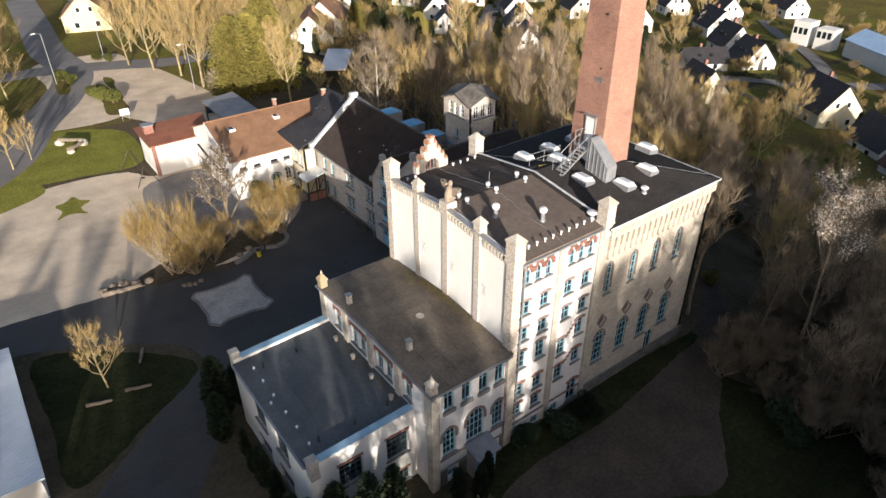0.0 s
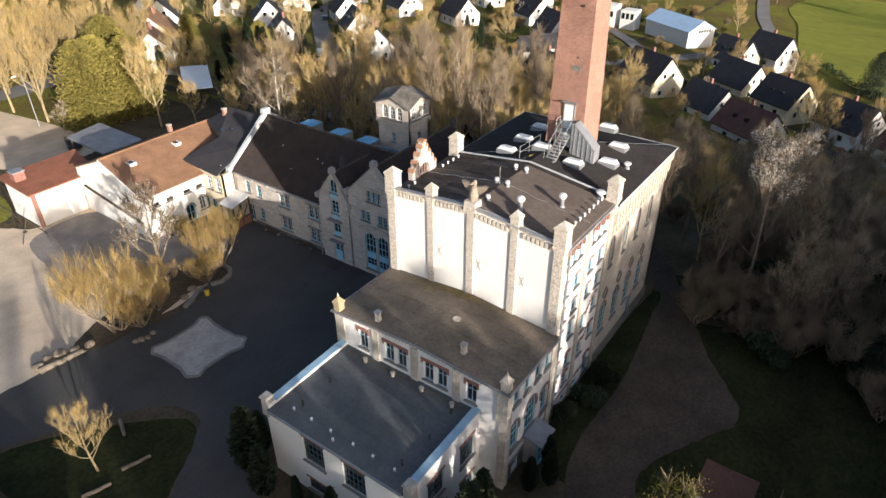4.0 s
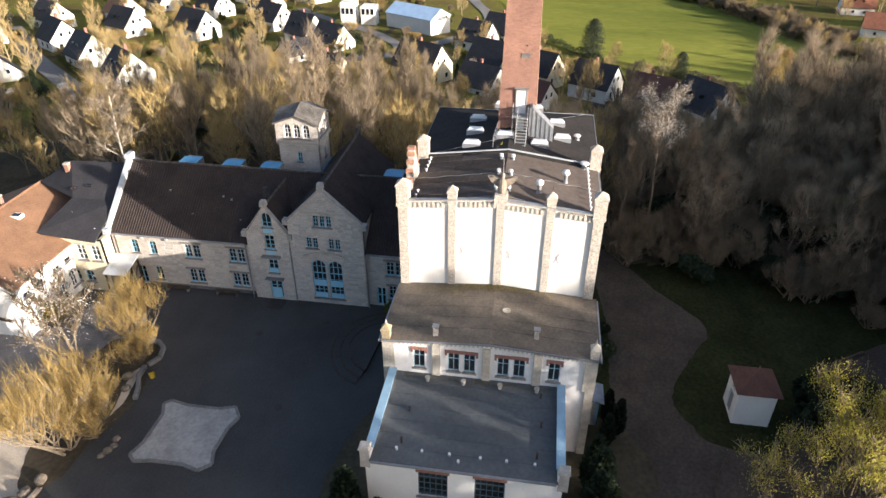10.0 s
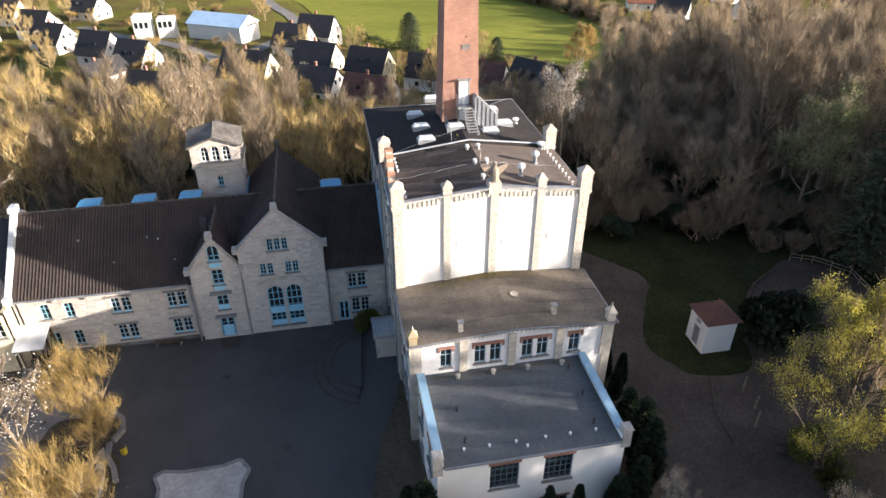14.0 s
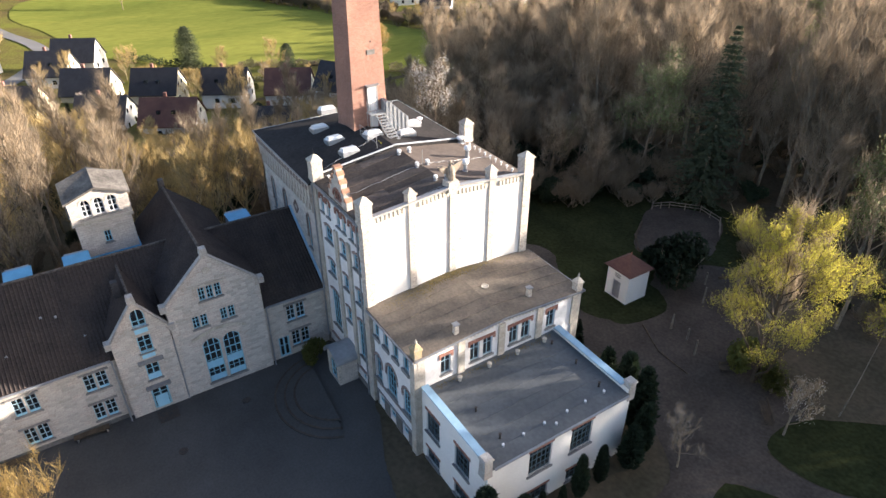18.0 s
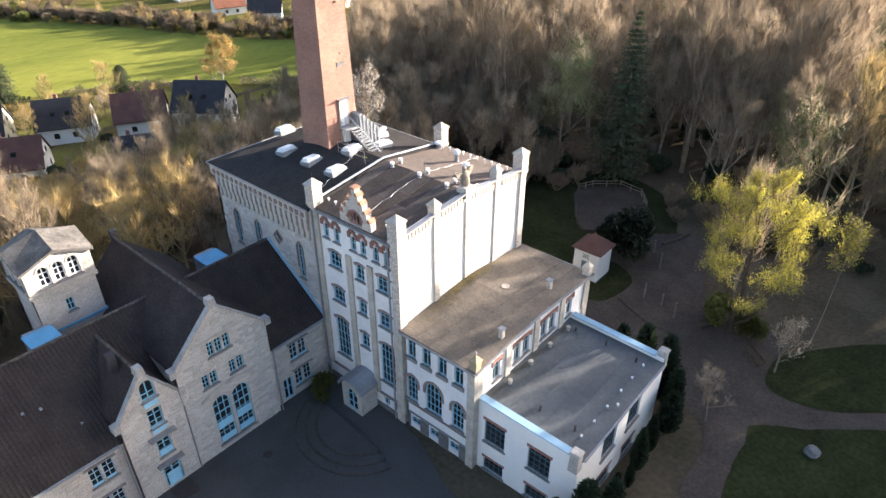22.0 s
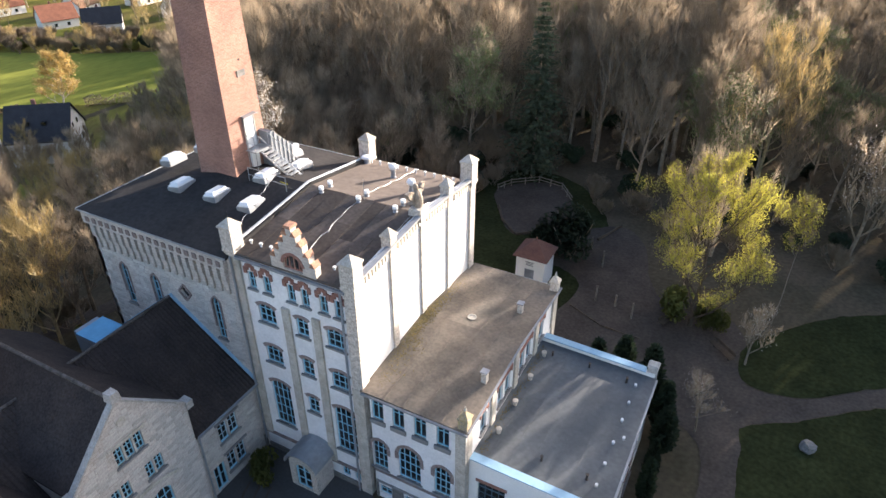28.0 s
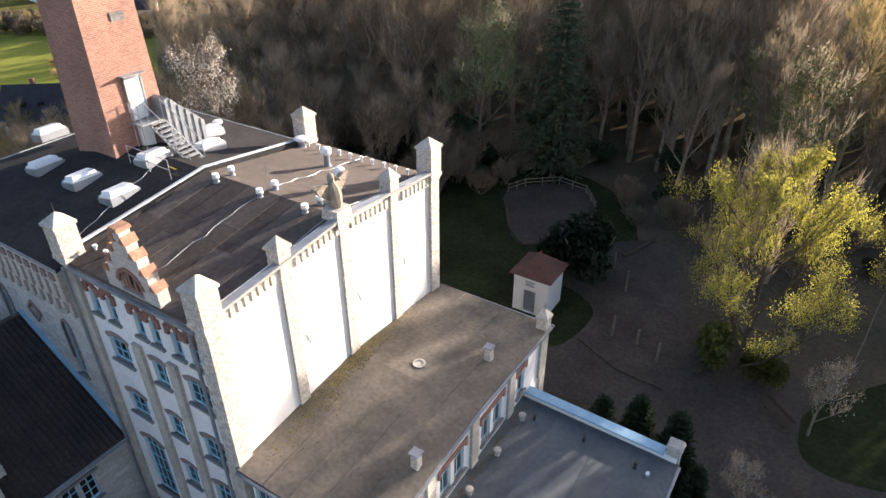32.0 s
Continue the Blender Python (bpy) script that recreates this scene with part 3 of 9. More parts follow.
def slab(bm, pts, t):
    """A sheet of thickness t below the given corners (anticlockwise from above)."""
    top = [bm.verts.new(p) for p in pts]
    low = [bm.verts.new((p[0], p[1], p[2] - t)) for p in pts]
    bm.faces.new(top)
    bm.faces.new(low[::-1])
    k = len(pts)
    for i in range(k):
        bm.faces.new((low[i], low[(i + 1) % k], top[(i + 1) % k], top[i]))
    return bm

# ---- the ground: one sheet that falls away behind the buildings ----
def smooth(a, b, v):
    t = max(0.0, min(1.0, (v - a) / (b - a)))
    return t * t * (3 - 2 * t)


def land(x, y):
    k = max(0.0, x - 62)
    z = -0.115 * min(k, 80) - 0.05 * max(0.0, min(k - 80, 130)) - 3.5 * smooth(46, 75, x)
    z -= 0.055 * max(0.0, min(90.0, 78 - y)) * smooth(55, 110, x)
    return z


def sheet(name, xs, ys, material, lift, label, category, inside=None):
    bm = bmesh.new()
    grid = {}
    for i, x in enumerate(xs):
        for j, y in enumerate(ys):
            grid[i, j] = bm.verts.new((x, y, land(x, y) + lift))
    for i in range(len(xs) - 1):
        for j in range(len(ys) - 1):
            if inside is None or inside((xs[i] + xs[i + 1]) / 2, (ys[j] + ys[j + 1]) / 2):
                bm.faces.new((grid[i, j], grid[i + 1, j], grid[i + 1, j + 1], grid[i, j + 1]))
    loose = [v for v in bm.verts if not v.link_faces]
    for v in loose:
        bm.verts.remove(v)
    return thing(name, bm, material, label, category, kind="structure")


def patch(name, pts, material, lift, label, category, step=4.0):
    """A flat area with a rounded, uneven rim, laid on the land."""
    k = len(pts)
    rim = []
    for i in range(k):
        p0, p1, p2, p3 = (Vector(pts[(i + d) % k]) for d in (-1, 0, 1, 2))
        k_ = max(6, min(24, int((p2 - p1).length * 2)))
        for s in range(k_):
            t = s / k_
            q = 0.5 * (2 * p1 + (p2 - p0) * t + (2 * p0 - 5 * p1 + 4 * p2 - p3) * t * t + (3 * p1 - p0 - 3 * p2 + p3) * t ** 3)
            wob = 0.16 if lift < 0.1 else 0.5
            rim.append(q + Vector((noise.noise(Vector((q.x * 1.3, q.y * 1.3, 0))), noise.noise(Vector((q.x * 1.3, q.y * 1.3, 9))))) * wob)
    bm = bmesh.new()
    vs = [bm.verts.new((q.x, q.y, land(q.x, q.y) + lift)) for q in rim]
    es = [bm.edges.new((vs[i], vs[(i + 1) % len(vs)])) for i in range(len(vs))]
    bmesh.ops.triangle_fill(bm, edges=es, use_beauty=True)
    bmesh.ops.recalc_face_normals(bm, faces=bm.faces)
    for f in bm.faces:
        if f.normal.z < 0:
            f.normal_flip()
    return thing(name, bm, material, label, category, kind="structure")


def ribbon(name, pts, width, material, lift, label, category):
    bm = bmesh.new()
    dense = []
    for i in range(len(pts) - 1):
        p0, p1, p2, p3 = (Vector(pts[max(0, min(len(pts) - 1, i + d))]) for d in (-1, 0, 1, 2))
        for s in range(8):
            t = s / 8
            dense.append(0.5 * (2 * p1 + (p2 - p0) * t + (2 * p0 - 5 * p1 + 4 * p2 - p3) * t * t + (3 * p1 - p0 - 3 * p2 + p3) * t ** 3))
    dense.append(Vector(pts[-1]))
    prev = None
    for i, q in enumerate(dense):
        d = (dense[min(i + 1, len(dense) - 1)] - dense[max(i - 1, 0)]).normalized()
        n = Vector((-d.y, d.x)) * width / 2
        row = [bm.verts.new((q.x + s * n.x, q.y + s * n.y, land(q.x + s * n.x, q.y + s * n.y) + lift)) for s in (1, 0, -1)]
        if prev:
            for a in (0, 1):
                bm.faces.new((prev[a], prev[a + 1], row[a + 1], row[a]))
        prev = row
    for f in bm.faces:
        f.normal_update()
        if f.normal.z < 0:
            f.normal_flip()
    return thing(name, bm, material, label, category, kind="structure")


def steps(a, b, near0, near1, fine, coarse):
    out, v = [], a
    while v < b:
        out.append(v)
        v += fine if near0 <= v < near1 else coarse
    return out + [b]


sheet("ground", [-2400, -1200, -500] + steps(-260, 420, -40, 300, 6, 20) + [800, 1500, 2600],
      [-2400, -1300, -700] + steps(-400, 420, -60, 240, 6, 20) + [800, 1500, 2600], M["ground"], 0.0, "brown and green ground of litter and rough grass", "ground")

patch("asphalt_yard", [(23, 38), (31.5, 38.2), (31.5, 66), (30, 72), (24, 72), (22, 66), (21, 61), (17, 58.5), (10, 60), (3, 61), (-9, 61), (-14, 52), (-6, 56), (-2, 55.5), (7, 50), (8.6, 46), (6, 44), (-3, 36), (-8, 30), (-2, 27), (6, 36), (9, 41), (16, 40.5)], M["asphalt"], 0.02, "dark worn asphalt of the courtyard", "yard")
patch("gravel_yard", [(22, 62), (24, 72), (23.5, 84), (16, 85.5), (13, 89), (4, 90), (-10, 86), (-30, 82), (-30, 62), (-12, 60.5), (4, 60.6), (12, 60.2), (17, 59.5)], M["gravel"], 0.012, "pale trodden gravel yard", "yard")
patch("worn_paving", [(15, 83.5), (22.2, 83.4), (23.2, 72.2), (28.6, 68.3), (24, 62.5), (17.5, 62.6), (13, 70), (13, 79)], M["paving"], 0.022, "worn grey paving before the outbuildings", "paving")
patch("grass_patch", [(3.9, 84), (5, 84.4), (6.1, 85.5), (6.7, 84.2), (7.7, 83.2), (6.4, 82), (6.7, 80), (5, 80.9), (3.4, 80.1), (4.3, 82)], M["lawn"], 0.024, "ragged grass patch in the gravel", "lawn")
patch("grass_patch", [(-0.4, 97), (2, 95.2), (3.8, 89.7), (0.8, 87), (-5, 86), (-6, 93)], M["lawn"], 0.024, "ragged grass patch beside the road", "lawn")
patch("lawn", [(16, 91), (17, 104), (9, 110), (3, 108), (-8, 106), (-20, 100), (-14, 92), (0, 92), (8, 91)], M["lawn"], 0.016, "lit green lawn beside the gravel", "lawn")
patch("parking_area", [(17.7, 113.5), (21, 120), (21.4, 126.7), (22, 133), (17, 139), (18, 147), (26.6, 141), (30.5, 134), (33, 121), (34, 112), (33, 101), (24, 101), (21, 106)], M["gravel"], 0.016, "pale gravel parking area", "parking")
patch("gravel_forecourt", [(5, 113), (10, 122), (11.5, 134), (12, 150), (26, 150), (27, 141), (21, 134), (20.5, 121), (19, 111.5), (12, 110)], M["gravel"], 0.014, "pale gravel round the access road", "parking")
patch("road_island", [(17, 112.6), (20.2, 113), (20.6, 122), (19.8, 130), (18.6, 129), (17.6, 120)], M["garden"], 0.06, "planted island beside the parking area", "verge")
patch("road_island", [(12.6, 128.5), (14.4, 128.8), (15.6, 138), (15.8, 144), (14.2, 143), (13, 135)], M["garden"], 0.06, "planted island beside the road", "verge")
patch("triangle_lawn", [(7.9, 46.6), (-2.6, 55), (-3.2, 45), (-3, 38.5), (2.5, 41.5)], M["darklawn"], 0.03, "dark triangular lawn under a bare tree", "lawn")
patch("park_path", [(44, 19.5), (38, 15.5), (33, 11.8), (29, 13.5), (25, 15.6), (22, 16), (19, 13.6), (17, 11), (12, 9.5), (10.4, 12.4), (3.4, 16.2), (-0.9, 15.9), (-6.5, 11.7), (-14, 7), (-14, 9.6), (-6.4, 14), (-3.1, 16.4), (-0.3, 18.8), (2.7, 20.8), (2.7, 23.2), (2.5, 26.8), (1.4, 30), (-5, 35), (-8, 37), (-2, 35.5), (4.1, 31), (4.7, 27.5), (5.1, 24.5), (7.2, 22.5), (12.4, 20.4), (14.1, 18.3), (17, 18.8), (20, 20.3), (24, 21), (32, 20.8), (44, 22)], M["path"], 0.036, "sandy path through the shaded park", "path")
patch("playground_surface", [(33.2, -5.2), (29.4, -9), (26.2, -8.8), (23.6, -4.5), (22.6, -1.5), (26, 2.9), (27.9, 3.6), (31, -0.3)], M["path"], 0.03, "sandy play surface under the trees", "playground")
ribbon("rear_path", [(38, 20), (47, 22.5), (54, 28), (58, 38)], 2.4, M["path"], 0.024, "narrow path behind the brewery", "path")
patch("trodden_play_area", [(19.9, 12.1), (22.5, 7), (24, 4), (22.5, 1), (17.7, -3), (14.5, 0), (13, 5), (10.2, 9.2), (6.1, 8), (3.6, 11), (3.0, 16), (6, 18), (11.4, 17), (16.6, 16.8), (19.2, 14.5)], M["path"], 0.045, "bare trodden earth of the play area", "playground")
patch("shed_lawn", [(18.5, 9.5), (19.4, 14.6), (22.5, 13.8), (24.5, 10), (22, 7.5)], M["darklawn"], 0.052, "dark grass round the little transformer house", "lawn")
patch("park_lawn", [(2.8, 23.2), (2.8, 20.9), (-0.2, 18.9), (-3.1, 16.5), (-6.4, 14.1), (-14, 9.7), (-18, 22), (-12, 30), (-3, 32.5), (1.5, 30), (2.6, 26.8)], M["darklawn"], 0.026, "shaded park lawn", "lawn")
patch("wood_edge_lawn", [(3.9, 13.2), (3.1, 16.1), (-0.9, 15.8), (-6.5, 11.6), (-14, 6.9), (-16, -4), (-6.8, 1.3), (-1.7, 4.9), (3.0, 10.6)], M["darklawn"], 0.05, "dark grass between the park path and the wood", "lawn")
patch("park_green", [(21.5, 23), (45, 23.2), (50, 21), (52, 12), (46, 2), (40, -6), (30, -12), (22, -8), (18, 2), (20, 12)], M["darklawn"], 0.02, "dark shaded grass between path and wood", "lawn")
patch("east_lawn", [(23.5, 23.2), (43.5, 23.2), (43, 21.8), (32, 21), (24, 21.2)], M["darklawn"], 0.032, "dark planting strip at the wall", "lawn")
patch("courtyard_bed", [(16, 38.2), (12, 38.1), (8.4, 38.4), (7.6, 40.0), (11.5, 40.4), (15.2, 39.8)], M["ground"], 0.032, "dark planting strip along the annexe", "lawn")

# ---- brewery tower block ----
tower = empty("brewery_tower", (27.2, 30.7, 0), "tall white brewery tower block with stone pillars and flat roof", "building")
X0, X1, Y0, Y1 = 23.1, 31.4, 23.75, 37.75
ridge_y = 30.7
wall(tower, "front_wall", "-x", X0, [(Y0, -0.6), (Y1, -0.6), (Y1, 16.3), (ridge_y, 16.9), (Y0, 16.2)], M["plaster"], label="blank white plastered front wall")
# left side with its windows
holes = []
for c in (30.2, 29.1, 27.4, 26.45, 25.2, 24.2):
    holes.append(put_window(tower, "+y", Y1, c, 13.7, 0.55, 1.15, 0.0, 2, (0.5,), 0.06, lintel=None))
for c in (29.5, 24.62):
    holes.append(put_window(tower, "+y", Y1, c, 11.4, 1.25, 1.35, 0.25, 3, (0.35, 0.7), 0.07, lintel="greybrick"))
    holes.append(put_window(tower, "+y", Y1, c, 8.3, 1.25, 1.35, 0.25, 3, (0.35, 0.7), 0.07, lintel="greybrick"))
    holes.append(put_window(tower, "+y", Y1, c, 3.0, 1.5, 3.75, 0.3, 4, (0.2, 0.4, 0.6, 0.8), 0.07, lintel="greybrick"))
for z, h in ((11.4, 1.3), (8.4, 1.3), (5.3, 1.35)):
    holes.append(put_window(tower, "+y", Y1, 26.95, z, 0.85, h, 0.18, 2, (0.35, 0.7), 0.07, lintel="greybrick"))
for c in (24.0, 25.0):
    holes.append(put_window(tower, "+y", Y1, c, 0.5, 0.6, 0.8, 0.0, 2, (0.5,), 0.06, sill=None))
wall(tower, "left_wall", "+y", Y1, [(X0, -0.6), (X1, -0.6), (X1, 15.75), (X0, 15.75)], M["plaster_side"], holes)
# right side
holes = []
for c in (24.35, 25.3, 26.2, 28.35, 29.25, 30.15):
    holes.append(put_window(tower, "-y", Y0, c, 13.9, 0.55, 1.1, 0.0, 2, (0.5,), 0.04))
for c in (24.35, 26.1, 28.35, 30.05):
    for z in (11.45, 9.25):
        holes.append(put_window(tower, "-y", Y0, c, z, 0.85, 1.15, 0.15, 2, (0.5,), 0.045, lintel="greybrick", lt=0.2))
for c, z, h in ((24.3, 6.8, 1.55), (26.1, 6.9, 1.6), (29.95, 7.1, 1.5), (28.3, 6.0, 1.5), (24.3, 4.1, 1.3), (26.1, 4.05, 1.3), (28.3, 3.6, 1.4), (30.0, 4.4, 1.4), (24.3, 2.3, 1.15), (26.08, 2.25, 1.15)):
    holes.append(put_window(tower, "-y", Y0, c, z, 0.85, h, 0.2, 2, (0.33, 0.66), 0.045, lintel="greybrick" if z > 5 else "redbrick", lt=0.22))
for c in (24.3, 26.2, 28.3):
    holes.append(put_window(tower, "-y", Y0, c, 0.25, 0.75, 0.8, 0.0, 2, (0.5,), 0.06, sill=None))
holes.append(put_window(tower, "-y", Y0, 30.1, 0.4, 1.1, 2.1, 0.3, 2, (0.7,), 0.08, lintel="redbrick", lt=0.25, name="door"))
wall(tower, "right_wall", "-y", Y0, [(X0, -0.6), (X1, -0.6), (X1, 15.75), (X0, 15.75)], M["plaster_side"], holes)
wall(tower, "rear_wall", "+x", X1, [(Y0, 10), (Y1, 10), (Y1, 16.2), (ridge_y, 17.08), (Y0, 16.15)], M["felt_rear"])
# stone plinths, a little proud of the plaster
for nm, bm in (("plinth", B(X0 + 0.5, Y1 + 0.004, -0.6, X1 - 0.02, Y1 + 0.09, 0.45)), ("plinth", B(X0 + 0.5, Y0 - 0.09, -0.6, X1 - 0.02, Y0 - 0.004, 0.2))):
    part(nm, bm, M["plinth"], tower)
part("string_course", B(X0 + 0.5, Y1 + 0.004, 1.5, X1 - 0.02, Y1 + 0.12, 1.68), M["greybrick"], tower)
part("string_course", B(X0 + 0.5, Y0 - 0.1, 1.55, X1 - 0.02, Y0 - 0.004, 1.68), M["greybrick"], tower)
# pilasters of the left and right sides
for c in (27.97, 25.85, X1 - 0.3):
    part("pilaster", B(c - 0.26, Y1 + 0.003, 1.68, c + 0.26, Y1 + 0.16, 13.1 if c < 31 else 15.7), M["cap"], tower)
for c in (27.25, X1 - 0.3):
    part("pilaster", B(c - 0.26, Y0 - 0.16, 0.2, c + 0.26, Y0 - 0.003, 15.7), M["cap"], tower)


# stepped red brick hoods over the top windows
def hood(face, plane, centres, z):
    m = face_frame(face, plane)
    bm = bmesh.new()
    for c in centres:
        u = uu(face, c)
        for dx0, dx1, dz0, dz1 in ((-0.48, -0.26, 0.0, 0.42), (-0.32, -0.1, 0.28, 0.62), (-0.16, 0.16, 0.48, 0.78), (0.1, 0.32, 0.28, 0.62), (0.26, 0.48, 0.0, 0.42)):
            prism(bm, [(u + dx0, z + dz0), (u + dx1, z + dz0), (u + dx1, z + dz1), (u + dx0, z + dz1)], m, -0.08, 0.02)
    return bm


for cs in ((30.2, 29.1), (27.4, 26.45), (25.2, 24.2)):
    part("brick_hood", hood("+y", Y1, cs, 14.7), M["redbrick"], tower, "stepped red brick hood")
for cs in ((24.35, 25.3, 26.2), (28.35, 29.25, 30.15)):
    part("brick_hood", hood("-y", Y0, cs, 14.75), M["redbrick"], tower, "stepped orange-red brick hood")
# stair-stepped brick bands beside the stair windows
bm = bmesh.new()
for z in (7.9, 5.3):
    for i in range(4):
        box(bm, 28.75 + 0.22 * i, Y0 - 0.05, z - 0.25 + 0.24 * i, 29.05 + 0.22 * i, Y0 + 0.02, z - 0.08 + 0.24 * i)
part("brick_band", bm, M["redbrick"], tower)

# pilasters and panels of the front
for c, w in ((34.07, 0.54), (30.65, 0.58), (27.2, 0.54)):
    part("pilaster", B(X0 - 0.11, c - w / 2, 9.2, X0 - 0.003, c + w / 2, 16.88 - 0.6 * abs(c - ridge_y) / 7.0 - (0.06 if c < ridge_y else 0)), M["pillar"], tower)
corbel = mesh_of("corbel", B(-0.13, -0.095, -0.56, -0.004, 0.095, -0.14), M["cap"])
y = Y0 + 0.75
while y < Y1 - 0.6:
    zt = 16.9 - 0.6 * abs(y - ridge_y) / 7.0 - (0.1 if y < ridge_y else 0)
    if min(abs(y - c) for c in (34.07, 30.65, 27.2)) > 0.42:
        part("corbel", corbel, None, tower, at=Matrix.Translation((X0, y, zt)))
    y += 0.33
m = face_frame("-x", X0)
part("coping", prism(bmesh.new(), [(-Y1, 16.3), (-ridge_y, 16.9), (-Y0, 16.2), (-Y0, 16.3), (-ridge_y, 17.0), (-Y1, 16.4)], m, -0.2, 0.1), M["coping"], tower)
part("coping_sheet", prism(bmesh.new(), [(-Y1, 16.41), (-ridge_y, 17.01), (-Y0, 16.31), (-Y0, 16.345), (-ridge_y, 17.045), (-Y1, 16.445)], m, -0.22, 0.12), M["zinc"], tower, "grey sheet capping of the front parapet")
m = face_frame("+x", X1)
part("coping", prism(bmesh.new(), [(Y0, 16.16), (ridge_y, 17.09), (Y1, 16.21), (Y1, 16.29), (ridge_y, 17.17), (Y0, 16.24)], m, 0.02, 0.16), M["whitecap"], tower, "pale metal flashing along the rear gable")


def pillar(x, y, z0, z1, w, corbel=True, mt="pillar", name="pillar", parent=tower, lichen=False):
    bm = bmesh.new()
    h = w / 2
    rings = [(h, z0), (h, z1 - 0.55)] if not corbel else [(h - 0.08, z0), (h - 0.08, z1 - 2.2), (h - 0.03, z1 - 2.2), (h - 0.03, z1 - 2.05), (h + 0.03, z1 - 2.05), (h + 0.03, z1 - 1.9), (h, z1 - 1.85), (h, z1 - 0.5)]
    prev = None
    for r, z in rings:
        row = [bm.verts.new((x + a * r, y + b * r, z)) for a, b in ((-1, -1), (1, -1), (1, 1), (-1, 1))]
        if prev:
            for i in range(4):
                bm.faces.new((prev[i], prev[(i + 1) % 4], row[(i + 1) % 4], row[i]))
        prev = row
    bm.faces.new(prev)
    p = part(name, bm, M[mt], parent)
    bm = bmesh.new()
    box(bm, x - h - 0.06, y - h - 0.06, z1 - 0.55, x + h + 0.06, y + h + 0.06, z1 - 0.44)
    v = [bm.verts.new(q) for q in ((x - h - 0.06, y - h - 0.06, z1 - 0.44), (x + h + 0.06, y - h - 0.06, z1 - 0.44), (x + h + 0.06, y + h + 0.06, z1 - 0.44), (x - h - 0.06, y + h + 0.06, z1 - 0.44), (x, y, z1))]
    for i in range(4):
        bm.faces.new((v[i], v[(i + 1) % 4], v[4]))
    part("cap", bm, M["lichen" if lichen else "cap"], p)
    return p


for px, py in ((X0 + 0.2, Y1 - 0.16), (X0 + 0.2, Y0 + 0.16)):
    pillar(px, py, 9.0, 18.0, 0.86)
    part("corner_pier", B(px - 0.36, py - 0.37, -0.6, px + 0.4, py + 0.37, 9.0), M["cap"], tower)
for px, py in ((X1, Y1 - 0.2), (X1, Y0 + 0.1)):
    pillar(px, py, 14.9, 17.95, 0.85)
for py in (34.07, 27.2):
    pillar(X0 + 0.14, py, 16.3, 17.75, 0.62, corbel=False)
part("pedestal", B(X0 - 0.25, ridge_y - 0.5, 16.6, X0 + 0.65, ridge_y + 0.45, 17.35, taper=0.05), M["pillar"], tower)

# roof skin: low gable, with seamed sheets coloured darker for the shaded half
bm = bmesh.new()
slab(bm, [(X0 + 0.3, Y0 - 0.12, 15.88), (X1 - 0.3, Y0 - 0.12, 15.88), (X1 - 0.3, ridge_y, 16.95), (X0 + 0.3, ridge_y, 16.95)], 0.12)
slab(bm, [(X0 + 0.3, ridge_y, 16.95), (X1 - 0.3, ridge_y, 16.95), (X1 - 0.3, Y1 + 0.12, 15.9), (X0 + 0.3, Y1 + 0.12, 15.9)], 0.12)
roof = part("roof", bm, M["felt"], tower, "dark felt roof of very low pitch")
for i in range(8):
    xs0, xs1 = X0 + 0.34 + i * 0.952, X0 + 0.34 + (i + 1) * 0.952 + 0.06
    lift_ = 0.012 + 0.022 * (i % 2)
    cut = ridge_y + 2.4 + 1.9 * ((i * 0.37) % 1.0)
    for a, b in ((ridge_y + 0.02, cut), (cut + 0.02, Y1 + 0.1)):
        za, zb = (16.95 - (q - ridge_y) * 1.05 / 7.17 + lift_ + (0.012 if b > cut else 0.0) for q in (a, b))
        part("felt_sheet", slab(bmesh.new(), [(xs0, a, za), (xs1, a, za), (xs1, b, zb), (xs0, b, zb)], 0.02), M["felt_shade_side"], roof, "old felt sheet with lapped edges, darkened for the shaded slope")
for side, y in ((1, Y1 + 0.2), (-1, Y0 - 0.2)):
    part("gutter", B(X0 + 0.5, y - 0.08, 15.62, X1 - 0.4, y + 0.08, 15.76), M["zinc"], tower)
part("downpipe", tube(bmesh.new(), (X0 + 0.75, Y0 - 0.24, 0), (X0 + 0.75, Y0 - 0.24, 15.65), 0.07, 0.07), M["zinc"], tower)
part("downpipe", tube(bmesh.new(), (X0 + 0.75, Y1 + 0.24, 0), (X0 + 0.75, Y1 + 0.24, 15.65), 0.07, 0.07), M["zinc"], tower)
part("downpipe", tube(bmesh.new(), (X1 - 0.05, Y1 + 0.26, 1), (X1 - 0.05, Y1 + 0.26, 15.65), 0.07, 0.07), M["zinc"], tower)

# iron anchors on the front
for c in (33.32, 29.92, 26.45):
    bm = bmesh.new()
    for s in (-1, 1):
        tube(bm, (X0 - 0.03, c - 0.19, 12.5 - 0.42 * s), (X0 - 0.03, c + 0.19, 12.5 + 0.42 * s), 0.015, 0.015, 4)
    part("wall_anchor", bm, M["coping"], tower, "crossed iron wall anchor")

